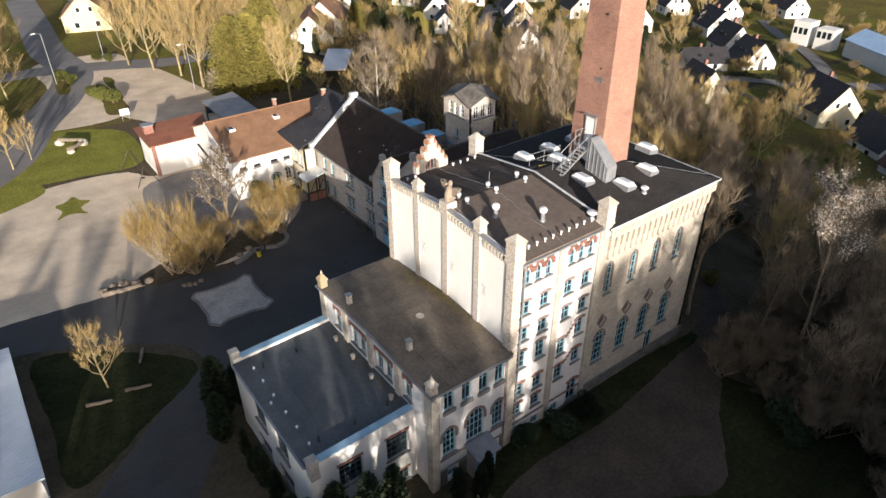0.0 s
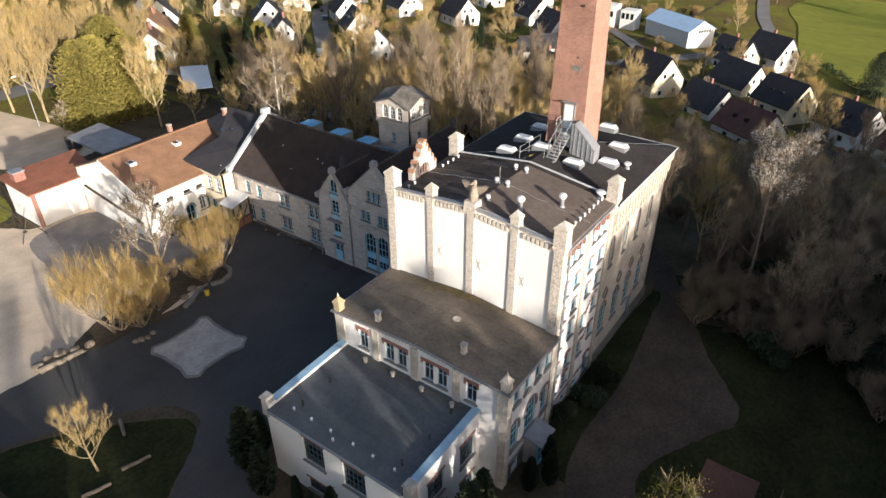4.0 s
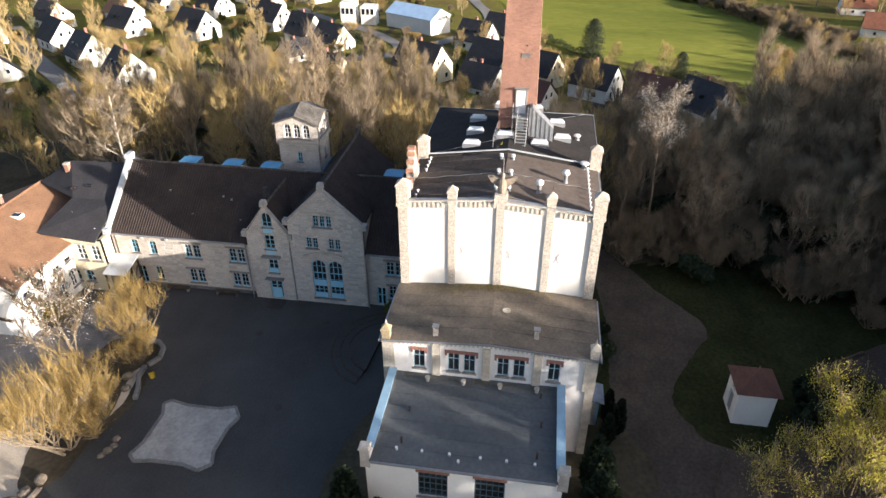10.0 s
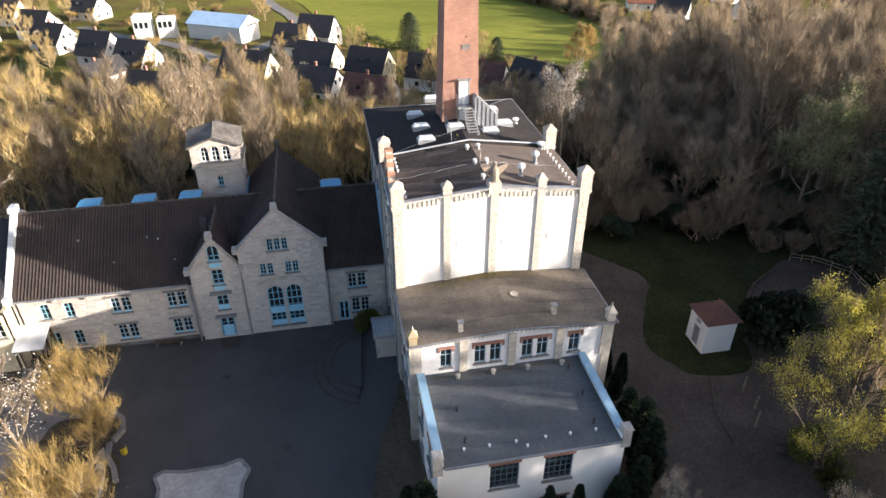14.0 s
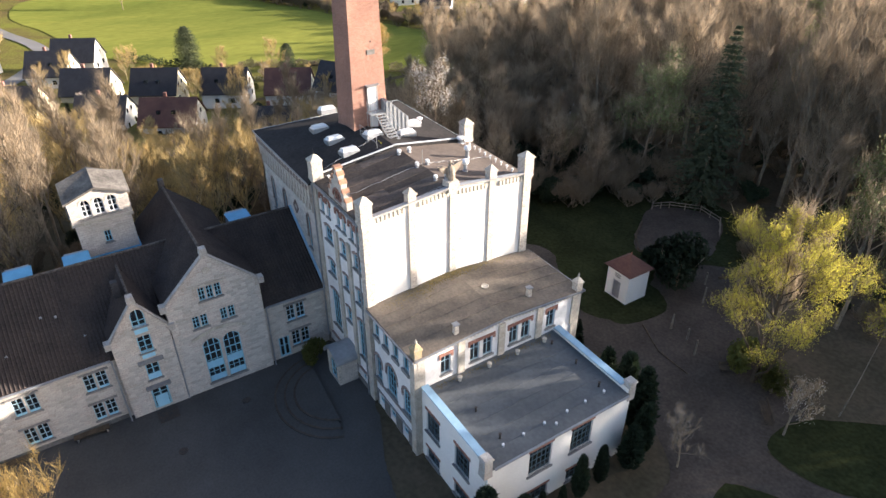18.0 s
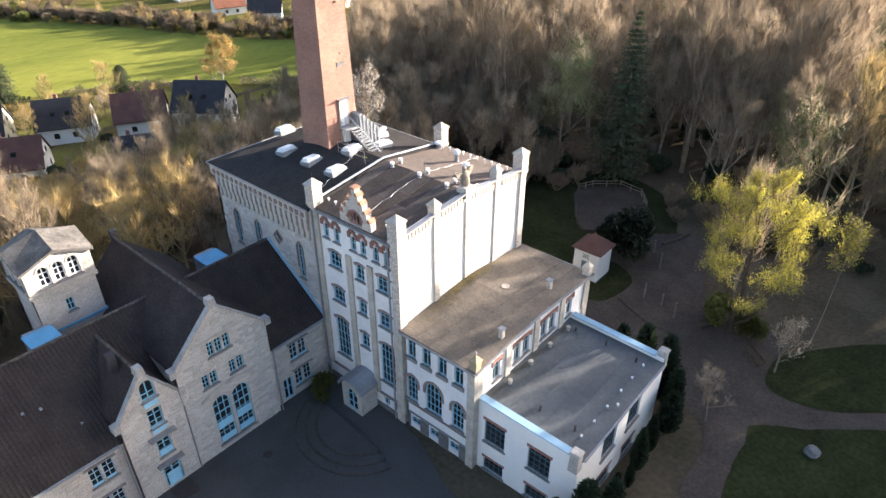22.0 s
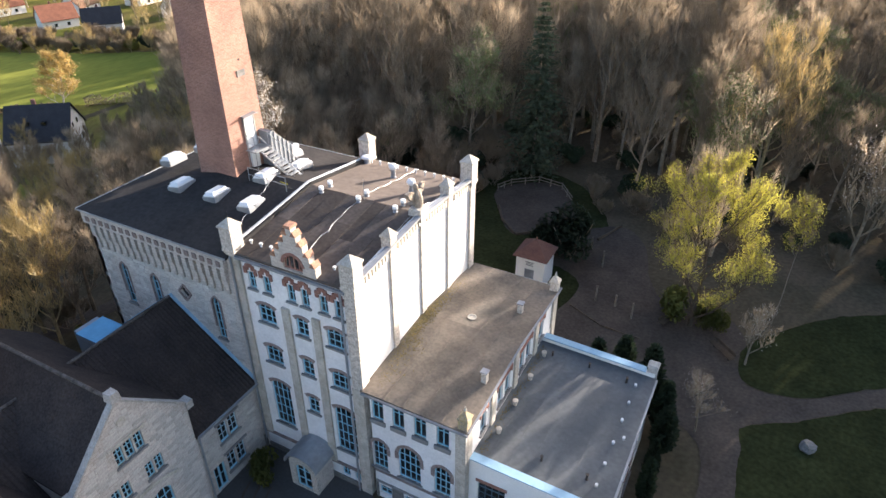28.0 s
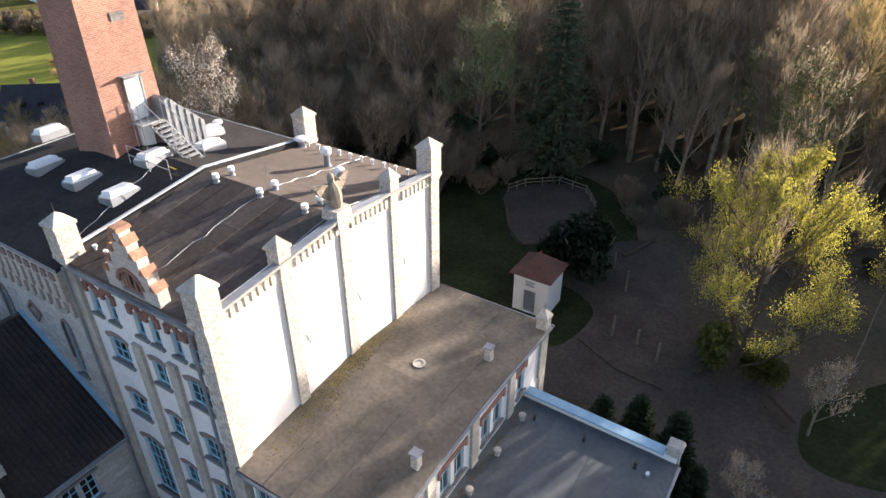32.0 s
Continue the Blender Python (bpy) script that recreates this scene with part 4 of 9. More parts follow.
# stepped gable over the left side
bm = bmesh.new()
m = face_frame("+y", Y1 + 0.1)
gable_c = 26.9
st = [(-1.5, 15.75), (1.5, 15.75), (1.5, 16.6), (1.15, 16.6), (1.15, 17.15), (0.8, 17.15), (0.8, 17.7), (0.42, 17.7), (0.42, 18.2), (0.18, 18.2), (0.18, 18.65),
      (-0.18, 18.65), (-0.18, 18.2), (-0.42, 18.2), (-0.42, 17.7), (-0.8, 17.7), (-0.8, 17.15), (-1.15, 17.15), (-1.15, 16.6), (-1.5, 16.6)]
hl = put_window(tower, "+y", Y1 + 0.1, gable_c, 16.0, 1.3, 0.95, 0.62, 4, (), 0.08, "redbrick", None, "redbrick", 0.18)
wall(tower, "stepped_gable", "+y", Y1 + 0.1, [(gable_c - u, z) for u, z in st], M["stone"], [hl], 0.45, "small stepped gable with an arched window")
for s in (-1, 1):
    for u, z in ((1.33, 16.6), (0.98, 17.15), (0.61, 17.7), (0.3, 18.2)):
        bm = bmesh.new()
        q = gable_c + s * u
        v = [bm.verts.new(p) for p in ((q - 0.19, Y1 - 0.4, z), (q + 0.19, Y1 - 0.4, z), (q + 0.19, Y1 + 0.16, z), (q - 0.19, Y1 + 0.16, z), (q, Y1 - 0.4, z + 0.3), (q, Y1 + 0.16, z + 0.3))]
        for f in ((0, 1, 4), (3, 5, 2), (0, 4, 5, 3), (1, 2, 5, 4), (3, 2, 1, 0)):
            bm.faces.new([v[i] for i in f])
        part("step_cap", bm, M["step_tile"], tower, "orange-red tiled step cap")
bm = bmesh.new()
box(bm, gable_c - 0.25, Y1 - 0.42, 18.65, gable_c + 0.25, Y1 + 0.2, 18.8, 0.04)
part("step_cap", bm, M["step_tile"], tower)

# ---- rear block ----
rear = empty("malt_house", (37.7, 30.8, 0), "yellowish stone rear block with corbelled eaves and black felt roof", "building")
RX1, RY0, RY1, RZ = 44.0, 23.8, 37.8, 15.3
holes = []
for c in (32.64, 35.33, 37.96, 40.7):
    holes.append(put_window(rear, "-y", RY0, c, 9.55, 0.62, 2.7, 0.5, 2, (0.2, 0.4, 0.6, 0.8), 0.04, lintel="greybrick", lt=0.14, side=1.8))
    holes.append(put_window(rear, "-y", RY0, c + 0.02, 2.95, 1.15, 3.05, 0.8, 3, (0.2, 0.4, 0.6, 0.8), 0.05, lintel="greybrick", lt=0.22))
for c in (32.64, 35.45, 38.1, 40.67):
    holes.append((c, 6.45, [(0, 0), (0.42, 0.5), (0, 1.0), (-0.42, 0.5)]))
holes.append(put_window(rear, "-y", RY0, 39.4, 0.5, 1.0, 2.2, 0, 2, (0.7,), 0.09, name="door"))
wall(rear, "right_wall", "-y", RY0, [(X1, -0.8), (RX1, -0.8), (RX1, RZ), (X1, RZ)], M["stone_yellow"], holes)
holes = []
for c in (33.6, 38.86, 41.74):
    holes.append(put_window(rear, "+y", RY1, c, 8.7, 0.62, 3.2, 0.5, 2, (0.2, 0.4, 0.6, 0.8), 0.06, lintel="greybrick", lt=0.14, side=1.8))
holes.append((36.2, 10.9, [(0, 0), (0.42, 0.5), (0, 1.0), (-0.42, 0.5)]))
rear_left = wall(rear, "left_wall", "+y", RY1, [(X1, -0.8), (RX1, -0.8), (RX1, RZ), (X1, RZ)], M["stone"], holes)
STONE_JOBS = [(rear_left, "+y", RY1, [(X1 + 0.5, 5.5), (RX1 - 0.05, 5.5), (RX1 - 0.05, 12.7), (X1 + 0.5, 12.7)], list(holes), "ashlar", "ashlar_rest", 220)]
wall(rear, "rear_wall", "+x", RX1, [(RY0, -3), (RY1, -3), (RY1, RZ + 0.1), (RY0, RZ + 0.1)], M["stone_yellow"])
dm = mesh_of("pane", prism(bmesh.new(), [(0, 0), (0.42, 0.5), (0, 1.0), (-0.42, 0.5)], Matrix(), 0.16, 0.2), M["glass"])
bm = bmesh.new()
for a, b in (((0, -0.1), (0.52, 0.5)), ((0.52, 0.5), (0, 1.1)), ((0, 1.1), (-0.52, 0.5)), ((-0.52, 0.5), (0, -0.1))):
    tube(bm, (a[0], -0.01, a[1]), (b[0], -0.01, b[1]), 0.09, 0.09, 4)
dr = mesh_of("diamond_window", bm, M["greybrick"])
for face, plane, c, z in [("-y", RY0, c, 6.45) for c in (32.64, 35.45, 38.1, 40.67)] + [("+y", RY1, 36.2, 10.9)]:
    at = face_frame(face, plane) @ Matrix.Translation((uu(face, c), 0, z))
    w_ = part("diamond_window", dr, None, rear, at=at)
    part("pane", dm, None, w_, at=at)
for face, plane, mt in (("-y", RY0, "stone_yellow"), ("+y", RY1, "stone")):
    m = face_frame(face, plane)
    bm = bmesh.new()
    prism(bm, [(uu(face, X1 + 0.5), 14.55), (uu(face, RX1), 14.55), (uu(face, RX1), RZ + 0.25), (uu(face, X1 + 0.5), RZ + 0.25)], m, -0.3, -0.003)
    part("eaves_band", bm, M[mt], rear)
    cb_ = bmesh.new()
    for dz, w_, h_, d in ((12.75, 0.12, 0.9, 0.14), (13.65, 0.17, 0.9, 0.27)):
        box(cb_, -w_, -d, dz, w_, -0.003, dz + h_)
    corbel = mesh_of("corbel", cb_, M[mt])
    block = mesh_of("stone_block", B(-0.16, -0.36, 14.75, 0.16, -0.3, 15.1), M["greybrick" if face == "+y" else mt])
    c = X1 + 0.75
    while c < RX1 - 0.3:
        part("corbel", corbel, None, rear, at=m @ Matrix.Translation((uu(face, c), 0, 0)))
        part("stone_block", block, None, rear, at=m @ Matrix.Translation((uu(face, c + 0.15), 0, 0)))
        c += 0.62
    part("plinth", prism(bmesh.new(), [(uu(face, X1 + 0.1), -0.8), (uu(face, RX1 + 0.1), -0.8), (uu(face, RX1 + 0.1), 1.0), (uu(face, X1 + 0.1), 1.0)], m, -0.14, -0.003), M["plinth"], rear)
# low hipped roof: ridge along x, hip planes down to the far end
RR, RE, HX = 17.08, 15.56, 36.6
xa, xb, ya, yb = X1 + 0.1, RX1 + 0.15, RY0 - 0.42, RY1 + 0.42
bm = bmesh.new()
top = [bm.verts.new(p) for p in ((xa, ya, RE), (xb, ya, RE), (xb, yb, RE), (xa, yb, RE), (xa, 30.8, RR), (HX, 30.8, RR))]
low_ = [bm.verts.new((v.co.x, v.co.y, v.co.z - 0.13)) for v in top]
for f in ((0, 1, 5, 4), (4, 5, 2, 3), (1, 2, 5)):
    bm.faces.new([top[q] for q in f])
    bm.faces.new([low_[q] for q in f[::-1]])
for a, b in ((0, 1), (1, 2), (2, 3), (3, 4), (4, 0)):
    bm.faces.new((low_[a], low_[b], top[b], top[a]))
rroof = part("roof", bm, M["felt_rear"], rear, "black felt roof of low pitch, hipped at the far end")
part("flashing", B(X1 + 0.1, RY0 - 0.46, RE - 0.1, RX1 + 0.2, RY0 - 0.425, RE + 0.02), M["whitecap"], rear)
part("flashing", B(X1 + 0.1, RY1 + 0.425, RE - 0.1, RX1 + 0.2, RY1 + 0.46, RE + 0.01), M["zinc"], rear)
part("flashing", B(RX1 + 0.155, RY0 - 0.4, RE - 0.12, RX1 + 0.2, RY1 + 0.4, RE + 0.03), M["whitecap"], rear)


def roof_z(x, y):
    """Height of the roof skins of the tower and of the rear block."""
    if x < X1:
        return 16.95 - (abs(y - ridge_y) * (1.06 / 7.12))
    return RR - (RR - RE) * max(abs(y - 30.8) / 7.42, max(0.0, x - HX) / (RX1 + 0.15 - HX))


# ---- chimney ----
stack = empty("brick_chimney", (37.8, 30.3, 16.3), "tall square red brick chimney rising through the rear roof", "chimney")
bm = bmesh.new()
cx, cy = 37.75, 30.35
prof = ((1.62, 15.9), (1.38, 26.5), (1.12, 40.0), (1.35, 40.3), (1.35, 41.2))
rings = [[bm.verts.new((cx + sx_ * r, cy + sy_ * r, z)) for sx_, sy_ in ((-1, -1), (1, -1), (1, 1), (-1, 1))] for r, z in prof]
for a, b in zip(rings, rings[1:]):
    for i in range(4):
        bm.faces.new((a[i], a[(i + 1) % 4], b[(i + 1) % 4], b[i]))
bm.faces.new(rings[-1])
shaft = part("shaft", bm, M["chimney"], stack)
dfr = bmesh.new()
for b_ in ((36.1, 29.62, 18.3, 36.3, 29.7, 20.4), (36.1, 30.5, 18.3, 36.3, 30.58, 20.4), (36.1, 29.62, 20.32, 36.3, 30.58, 20.42)):
    box(dfr, *b_)
cdoor = part("door", B(36.13, 29.7, 18.32, 36.26, 30.5, 20.32), M["white"], stack, "white steel door")
part("door_frame", dfr, M["steel"], cdoor)
part("door_handle", B(36.06, 30.36, 19.25, 36.12, 30.46, 19.3), M["steel"], cdoor)
part("door_hood", B(35.85, 29.5, 20.5, 36.3, 30.7, 20.55), M["zinc"], stack)
part("lower_door", B(36.0, 29.75, 16.45, 36.18, 30.45, 18.1), M["white"], stack, "lower white access door")
part("inspection_hatch", B(36.25, 29.6, 22.95, 36.36, 30.3, 23.35), M["plinth"], stack, "pale stone tablet set in the brickwork")
for z in (23.9, 27.6):
    part("putlog_hole", B(36.3, 29.85, z, 36.4, 30.0, z + 0.14), M["iron"], stack)

# ---- annexe of middle height ----
mid = empty("middle_annexe", (19.8, 30.6, 0), "white two-storey annexe with a stained felt roof", "building")
MX0, MY0, MY1 = 16.6, 23.55, 37.75
holes = []
for c in (35.4, 33.0, 31.9, 29.6, 28.5, 26.15):
    holes.append(put_window(mid, "-x", MX0, c, 6.72, 0.8, 1.6, 0.0, 2, (0.65,), 0.055, frame_mat="blue_pale", sill="sill", lintel=None))
for c, w in ((35.4, 1.15), (32.45, 2.3), (29.05, 2.3), (26.15, 1.15)):
    h_ = w / 2
    part("brick_lintel", prism(bmesh.new(), [(-c - h_, 8.12), (-c - h_ + 0.16, 8.12), (-c - h_ + 0.16, 8.34), (-c + h_ - 0.16, 8.34), (-c + h_ - 0.16, 8.12), (-c + h_, 8.12), (-c + h_, 8.6), (-c - h_, 8.6)], face_frame("-x", MX0), -0.07, -0.003), M["redbrick"], mid, "red brick lintel with short dropped ends")
wall(mid, "front_wall", "-x", MX0, [(MY0, -0.6), (MY1, -0.6), (MY1, 9.1), (30.65, 9.6), (MY0, 9.1)], M["plaster_side"], holes)
for c in (37.4, 34.2, 30.75, 27.3, 23.9):
    part("pilaster", B(MX0 - 0.14, c - 0.28, 6.2, MX0 - 0.003, c + 0.28, 9.05), M["cap"], mid)
corbel = mesh_of("corbel", B(-0.16, -0.06, -0.34, -0.004, 0.06, -0.16), M["cap"])
y = MY0 + 0.3
while y < MY1:
    part("corbel", corbel, None, mid, at=Matrix.Translation((MX0, y, 9.55 - abs(y - 30.65) * 0.07)))
    y += 0.3
for face, plane in (("+y", MY1), ("-y", MY0)):
    holes = []
    for c in (22.2, 20.82, 19.4, 17.97):
        holes.append(put_window(mid, face, plane, c, 7.0, 0.78, 1.65, 0.0, 2, (0.65,), 0.07, sill_h=0.3))
    for c, w, h, r in ((22.25, 1.05, 2.35, 0.45), (20.2, 1.5, 2.75, 0.7), (18.0, 1.05, 2.35, 0.45)):
        holes.append(put_window(mid, face, plane, c, 2.85, w, h, r, 3 if w < 1.2 else 4, (0.25, 0.5, 0.72), 0.07, lintel="greybrick", lt=0.24, side=0.5))
    for c in (22.0, 20.2, 18.3):
        holes.append(put_window(mid, face, plane, c, 0.45, 0.85, 0.75, 0.0, 2, (0.5,), 0.06, sill=None))
    wall(mid, "side_wall", face, plane, [(MX0, -0.6), (X0 - 0.4, -0.6), (X0 - 0.4, 9.1), (MX0, 9.1)], M["plaster_side"], holes)
    m = face_frame(face, plane)
    ua, ub = sorted((uu(face, MX0 + 0.35), uu(face, X0 - 0.45)))
    part("string_course", prism(bmesh.new(), [(ua, 2.5), (ub, 2.5), (ub, 2.64), (ua, 2.64)], m, -0.1, -0.003), M["greybrick"], mid)
    part("string_course", prism(bmesh.new(), [(ua, 1.5), (ub, 1.5), (ub, 1.62), (ua, 1.62)], m, -0.1, -0.003), M["sill"], mid)
    for a, b in ((MX0 + 0.35, 17.8), (18.8, 19.7), (20.7, 21.5), (22.5, X0 - 0.45)):
        ua, ub = sorted((uu(face, a), uu(face, b)))
        part("plinth", prism(bmesh.new(), [(ua, -0.6), (ub, -0.6), (ub, 1.48), (ua, 1.48)], m, -0.08, -0.003), M["plinth"], mid)
bm = bmesh.new()
slab(bm, [(MX0 - 0.2, MY0 - 0.3, 9.12), (X0 - 0.01, MY0 - 0.3, 9.2), (X0 - 0.01, 30.65, 9.78), (MX0 - 0.2, 30.65, 9.66)], 0.14)
slab(bm, [(MX0 - 0.2, 30.65, 9.66), (X0 - 0.01, 30.65, 9.78), (X0 - 0.01, MY1 + 0.3, 9.2), (MX0 - 0.2, MY1 + 0.3, 9.12)], 0.14)
mroof = part("roof", bm, M["felt_mid"], mid, "flat felt roof with brown moss stains")
for i, x in enumerate((17.9, 19.1, 20.3, 21.5)):
    bm = bmesh.new()
    for ya, yb, za, zb in ((MY0 - 0.28, 30.65, 9.15, 9.69), (30.65, MY1 + 0.28, 9.69, 9.15)):
        k = 0.015 * i
        slab(bm, [(x, ya, za + 0.022 + k), (x + 0.1, ya, za + 0.022 + k), (x + 0.1, yb, zb + 0.022 + k), (x, yb, zb + 0.022 + k)], 0.03)
    part("felt_lap", bm, M["felt_mid"], mroof)
for ya_, yb_, za_, zb_ in ((MY0 - 0.2, 30.65, 9.1, 9.6), (30.65, MY1 + 0.2, 9.6, 9.1)):
    part("gutter", prism(bmesh.new(), [(-ya_, za_ - 0.12), (-yb_, zb_ - 0.12), (-yb_, zb_), (-ya_, za_)][::-1], face_frame("-x", MX0), -0.3, -0.202), M["zinc"], mid)
part("gutter", B(MX0 - 0.3, MY1 + 0.31, 8.98, X0 - 0.1, MY1 + 0.42, 9.1), M["zinc"], mid)
part("gutter", B(MX0 - 0.3, MY0 - 0.42, 8.98, X0 - 0.1, MY0 - 0.31, 9.1), M["zinc"], mid)
for py, mt in ((MY1 - 0.1, True), (MY0 + 0.1, False)):
    p = pillar(MX0 + 0.1, py, 8.9, 10.35, 0.55, corbel=False, mt="lichen" if mt else "pillar", name="corner_finial", parent=mid, lichen=mt)
    part("knob", lathe(bmesh.new(), ((0.04, 0), (0.09, 0.1), (0.05, 0.2), (0.02, 0.34)), Matrix.Translation((MX0 + 0.1, py, 10.3)), 8), M["cap"], p)
    part("corner_pier", B(MX0 - 0.12, py - 0.3, -0.6, MX0 + 0.5, py + 0.3, 8.9), M["cap"], mid)

# ---- low annexe ----
low = empty("low_annexe", (12.8, 31.4, 0), "low white annexe with a flat blue-grey felt roof", "building")
LX0, LY0, LY1 = 8.9, 25.4, 37.4
holes = []
for c in (33.2, 29.7):
    holes.append(put_window(low, "-x", LX0, c, 3.2, 1.85, 2.2, 0.0, 5, (0.25, 0.5, 10.75), 0.06, frame_mat="blue_dark", lintel="redbrick", lt=0.22))
    holes.append(put_window(low, "-x", LX0, c, 0.3, 1.85, 1.15, 0.0, 4, (0.5,), 0.06, frame_mat="blue_dark", lintel="redbrick", lt=0.18))
wall(low, "front_wall", "-x", LX0, [(LY0 + 0.006, -0.6), (LY1 - 0.006, -0.6), (LY1 - 0.006, 6.0), (LY0 + 0.006, 6.0)], M["plaster"], holes)
for face, plane in (("+y", LY1), ("-y", LY0)):
    holes = []
    for c in (15.1, 11.6):
        holes.append(put_window(low, face, plane, c, 2.95, 1.65, 2.0, 0.0, 4, (0.25, 0.5, 10.75), 0.06, frame_mat="blue_dark", lintel="redbrick", lt=0.22))
        holes.append(put_window(low, face, plane, c, 0.2, 1.65, 1.15, 0.0, 4, (0.5,), 0.06, frame_mat="blue_dark", lintel="redbrick", lt=0.18))
    wall(low, "side_wall", face, plane, [(LX0 + 0.005, -0.6), (MX0, -0.6), (MX0, 6.55), (LX0 + 0.005, 6.35)], M["plaster"], holes)
    m = face_frame(face, plane)
    a, b = uu(face, LX0 + 0.6), uu(face, MX0 - 0.16)
    part("coping", prism(bmesh.new(), [(a, 6.37), (b, 6.56), (b, 6.64), (a, 6.45)], m, -0.1, 0.45), M["bluecap"], low, "light blue metal coping")
    part("corner_post", B(LX0 - 0.08, plane - 0.32, 5.3, LX0 + 0.55, plane + 0.3, 6.8, 0.03), M["coping"], low)
    part("post_cap", B(LX0 - 0.14, plane - 0.37, 6.8, LX0 + 0.6, plane + 0.37, 6.95, 0.08), M["coping"], low)
bm = bmesh.new()
slab(bm, [(LX0 - 0.12, LY0 + 0.3, 6.06), (MX0 - 0.01, LY0 + 0.3, 6.24), (MX0 - 0.01, LY1 - 0.3, 6.24), (LX0 - 0.12, LY1 - 0.3, 6.06)], 0.16)
lroof = part("roof", bm, M["felt_low"], low, "flat blue-grey felt roof with welded laps")
for i in range(6):
    x = LX0 + 1.0 + 1.15 * i
    z = 6.06 + (x - LX0 + 0.12) * 0.18 / 7.8
    part("felt_lap", slab(bmesh.new(), [(x, LY0 + 0.36, z + 0.02), (x + 0.09, LY0 + 0.36, z + 0.02), (x + 0.09, LY1 - 0.36, z + 0.02), (x, LY1 - 0.36, z + 0.02)], 0.03), M["felt_low"], lroof)
part("gutter", B(LX0 - 0.24, LY0 + 0.4, 5.9, LX0 - 0.125, LY1 - 0.4, 6.03), M["zinc"], low)

# ---- school wing with its two gables ----
wing = empty("stone_wing", (37, 53, 0), "long grey limestone wing with a dark tiled roof", "building")
WX0, WX1, WE, WR, WXR = 31.7, 43.5, 6.15, 10.75, 37.6
WYA, WYB = 37.85, 68.3
LINT = "stone"
holes = []
for c, z in ((60.4, 3.6), (55.9, 3.55), (60.45, 0.75), (55.95, 0.75), (40.55, 3.55), (40.4, 0.85)):
    for d in (-0.42, 0.42):
        holes.append(put_window(wing, "-x", WX0, c + d, z, 0.72, 1.5, 0.0, 2, (0.36, 0.7), 0.06, frame_mat="blue_pale"))
    part("label_mould", B(WX0 - 0.12, c - 1.0, z + 1.62, WX0 - 0.003, c + 1.0, z + 1.76), M["sill"], wing)
    part("lower_panel", B(WX0 + 0.02, c - 0.72, z + 0.02, WX0 + 0.05, c - 0.12, z + 0.2), M["panel"], wing)
    part("lower_panel", B(WX0 + 0.02, c + 0.12, z + 0.02, WX0 + 0.05, c + 0.72, z + 0.2), M["panel"], wing)
for c, z, h in ((66.3, 3.7, 1.5), (64.45, 3.65, 1.5), (64.45, 0.75, 1.5)):
    holes.append(put_window(wing, "-x", WX0, c, z, 0.75, h, 0.0, 2, (0.36, 0.7), 0.07, lintel="cap", lt=0.16))
holes.append(put_window(wing, "-x", WX0, 66.3, 0.1, 0.95, 2.1, 0.0, 2, (0.3, 0.7), 0.12, name="door", sill=None))
holes.append(put_window(wing, "-x", WX0, 41.9, 0.05, 0.95, 2.1, 0.0, 2, (0.55,), 0.14, name="door", sill=None))
wing_front = wall(wing, "front_wall", "-x", WX0, [(WYA, -0.5), (WYB, -0.5), (WYB, WE), (WYA, WE)], M["stone"], holes, 0.4)
wing_holes = list(holes)
wall(wing, "rear_wall", "+x", WX1, [(WYA, -3), (WYB, -3), (WYB, WE), (WYA, WE)], M["stone"])
wall(wing, "end_wall", "+y", WYB + 0.2, [(WX0, -0.5), (WX1, -0.5), (WX1, WE), (WXR, WR), (WX0, WE)], M["stone"])
bm = bmesh.new()
slab(bm, [(WX0 - 0.35, WYA, WE - 0.12), (WXR, WYA, WR), (WXR, WYB, WR), (WX0 - 0.35, WYB, WE - 0.12)][::-1], 0.14)
slab(bm, [(WXR, WYA, WR), (WX1 + 0.35, WYA, WE - 0.12), (WX1 + 0.35, WYB, WE - 0.12), (WXR, WYB, WR)][::-1], 0.14)
bmesh.ops.recalc_face_normals(bm, faces=bm.faces)
wroof = part("roof", bm, M["pantile"], wing, "dark brown-black pantile roof")
bm = bmesh.new()
for i in range(int((WYB - WYA - 0.4) / 0.26)):
    y = WYA + 0.3 + 0.26 * i
    ft, tp = (WX0 - 0.34, WE - 0.11), (WXR - 0.1, WR - 0.075)
    v = [bm.verts.new((a, y + d, b + e)) for a, b in (ft, tp) for d, e in ((-0.07, 0.0), (0.0, 0.06), (0.07, 0.0))]
    bm.faces.new((v[0], v[3], v[4], v[1]))
    bm.faces.new((v[1], v[4], v[5], v[2]))
    bm.faces.new((v[0], v[1], v[2]))
bmesh.ops.recalc_face_normals(bm, faces=bm.faces)
tagged(part("pantile_layer", bm, M["pantile"], wroof), "rows of dark brown pantiles", "", kind="stuff")
part("ridge", tube(bmesh.new(), (WXR, WYA, WR + 0.02), (WXR, WYB, WR + 0.02), 0.11, 0.11, 6), M["ridge_tile"], wroof)
part("gutter", B(WX0 - 0.5, 54.6, WE - 0.28, WX0 - 0.36, WYB, WE - 0.15), M["zinc"], wing)
part("gutter", B(WX0 - 0.5, WYA + 0.1, WE - 0.28, WX0 - 0.36, 43.0, WE - 0.15), M["zinc"], wing)
part("plinth", B(WX0 - 0.1, 54.6, -0.5, WX0 - 0.003, 65.7, 0.35), M["plinth"], wing)
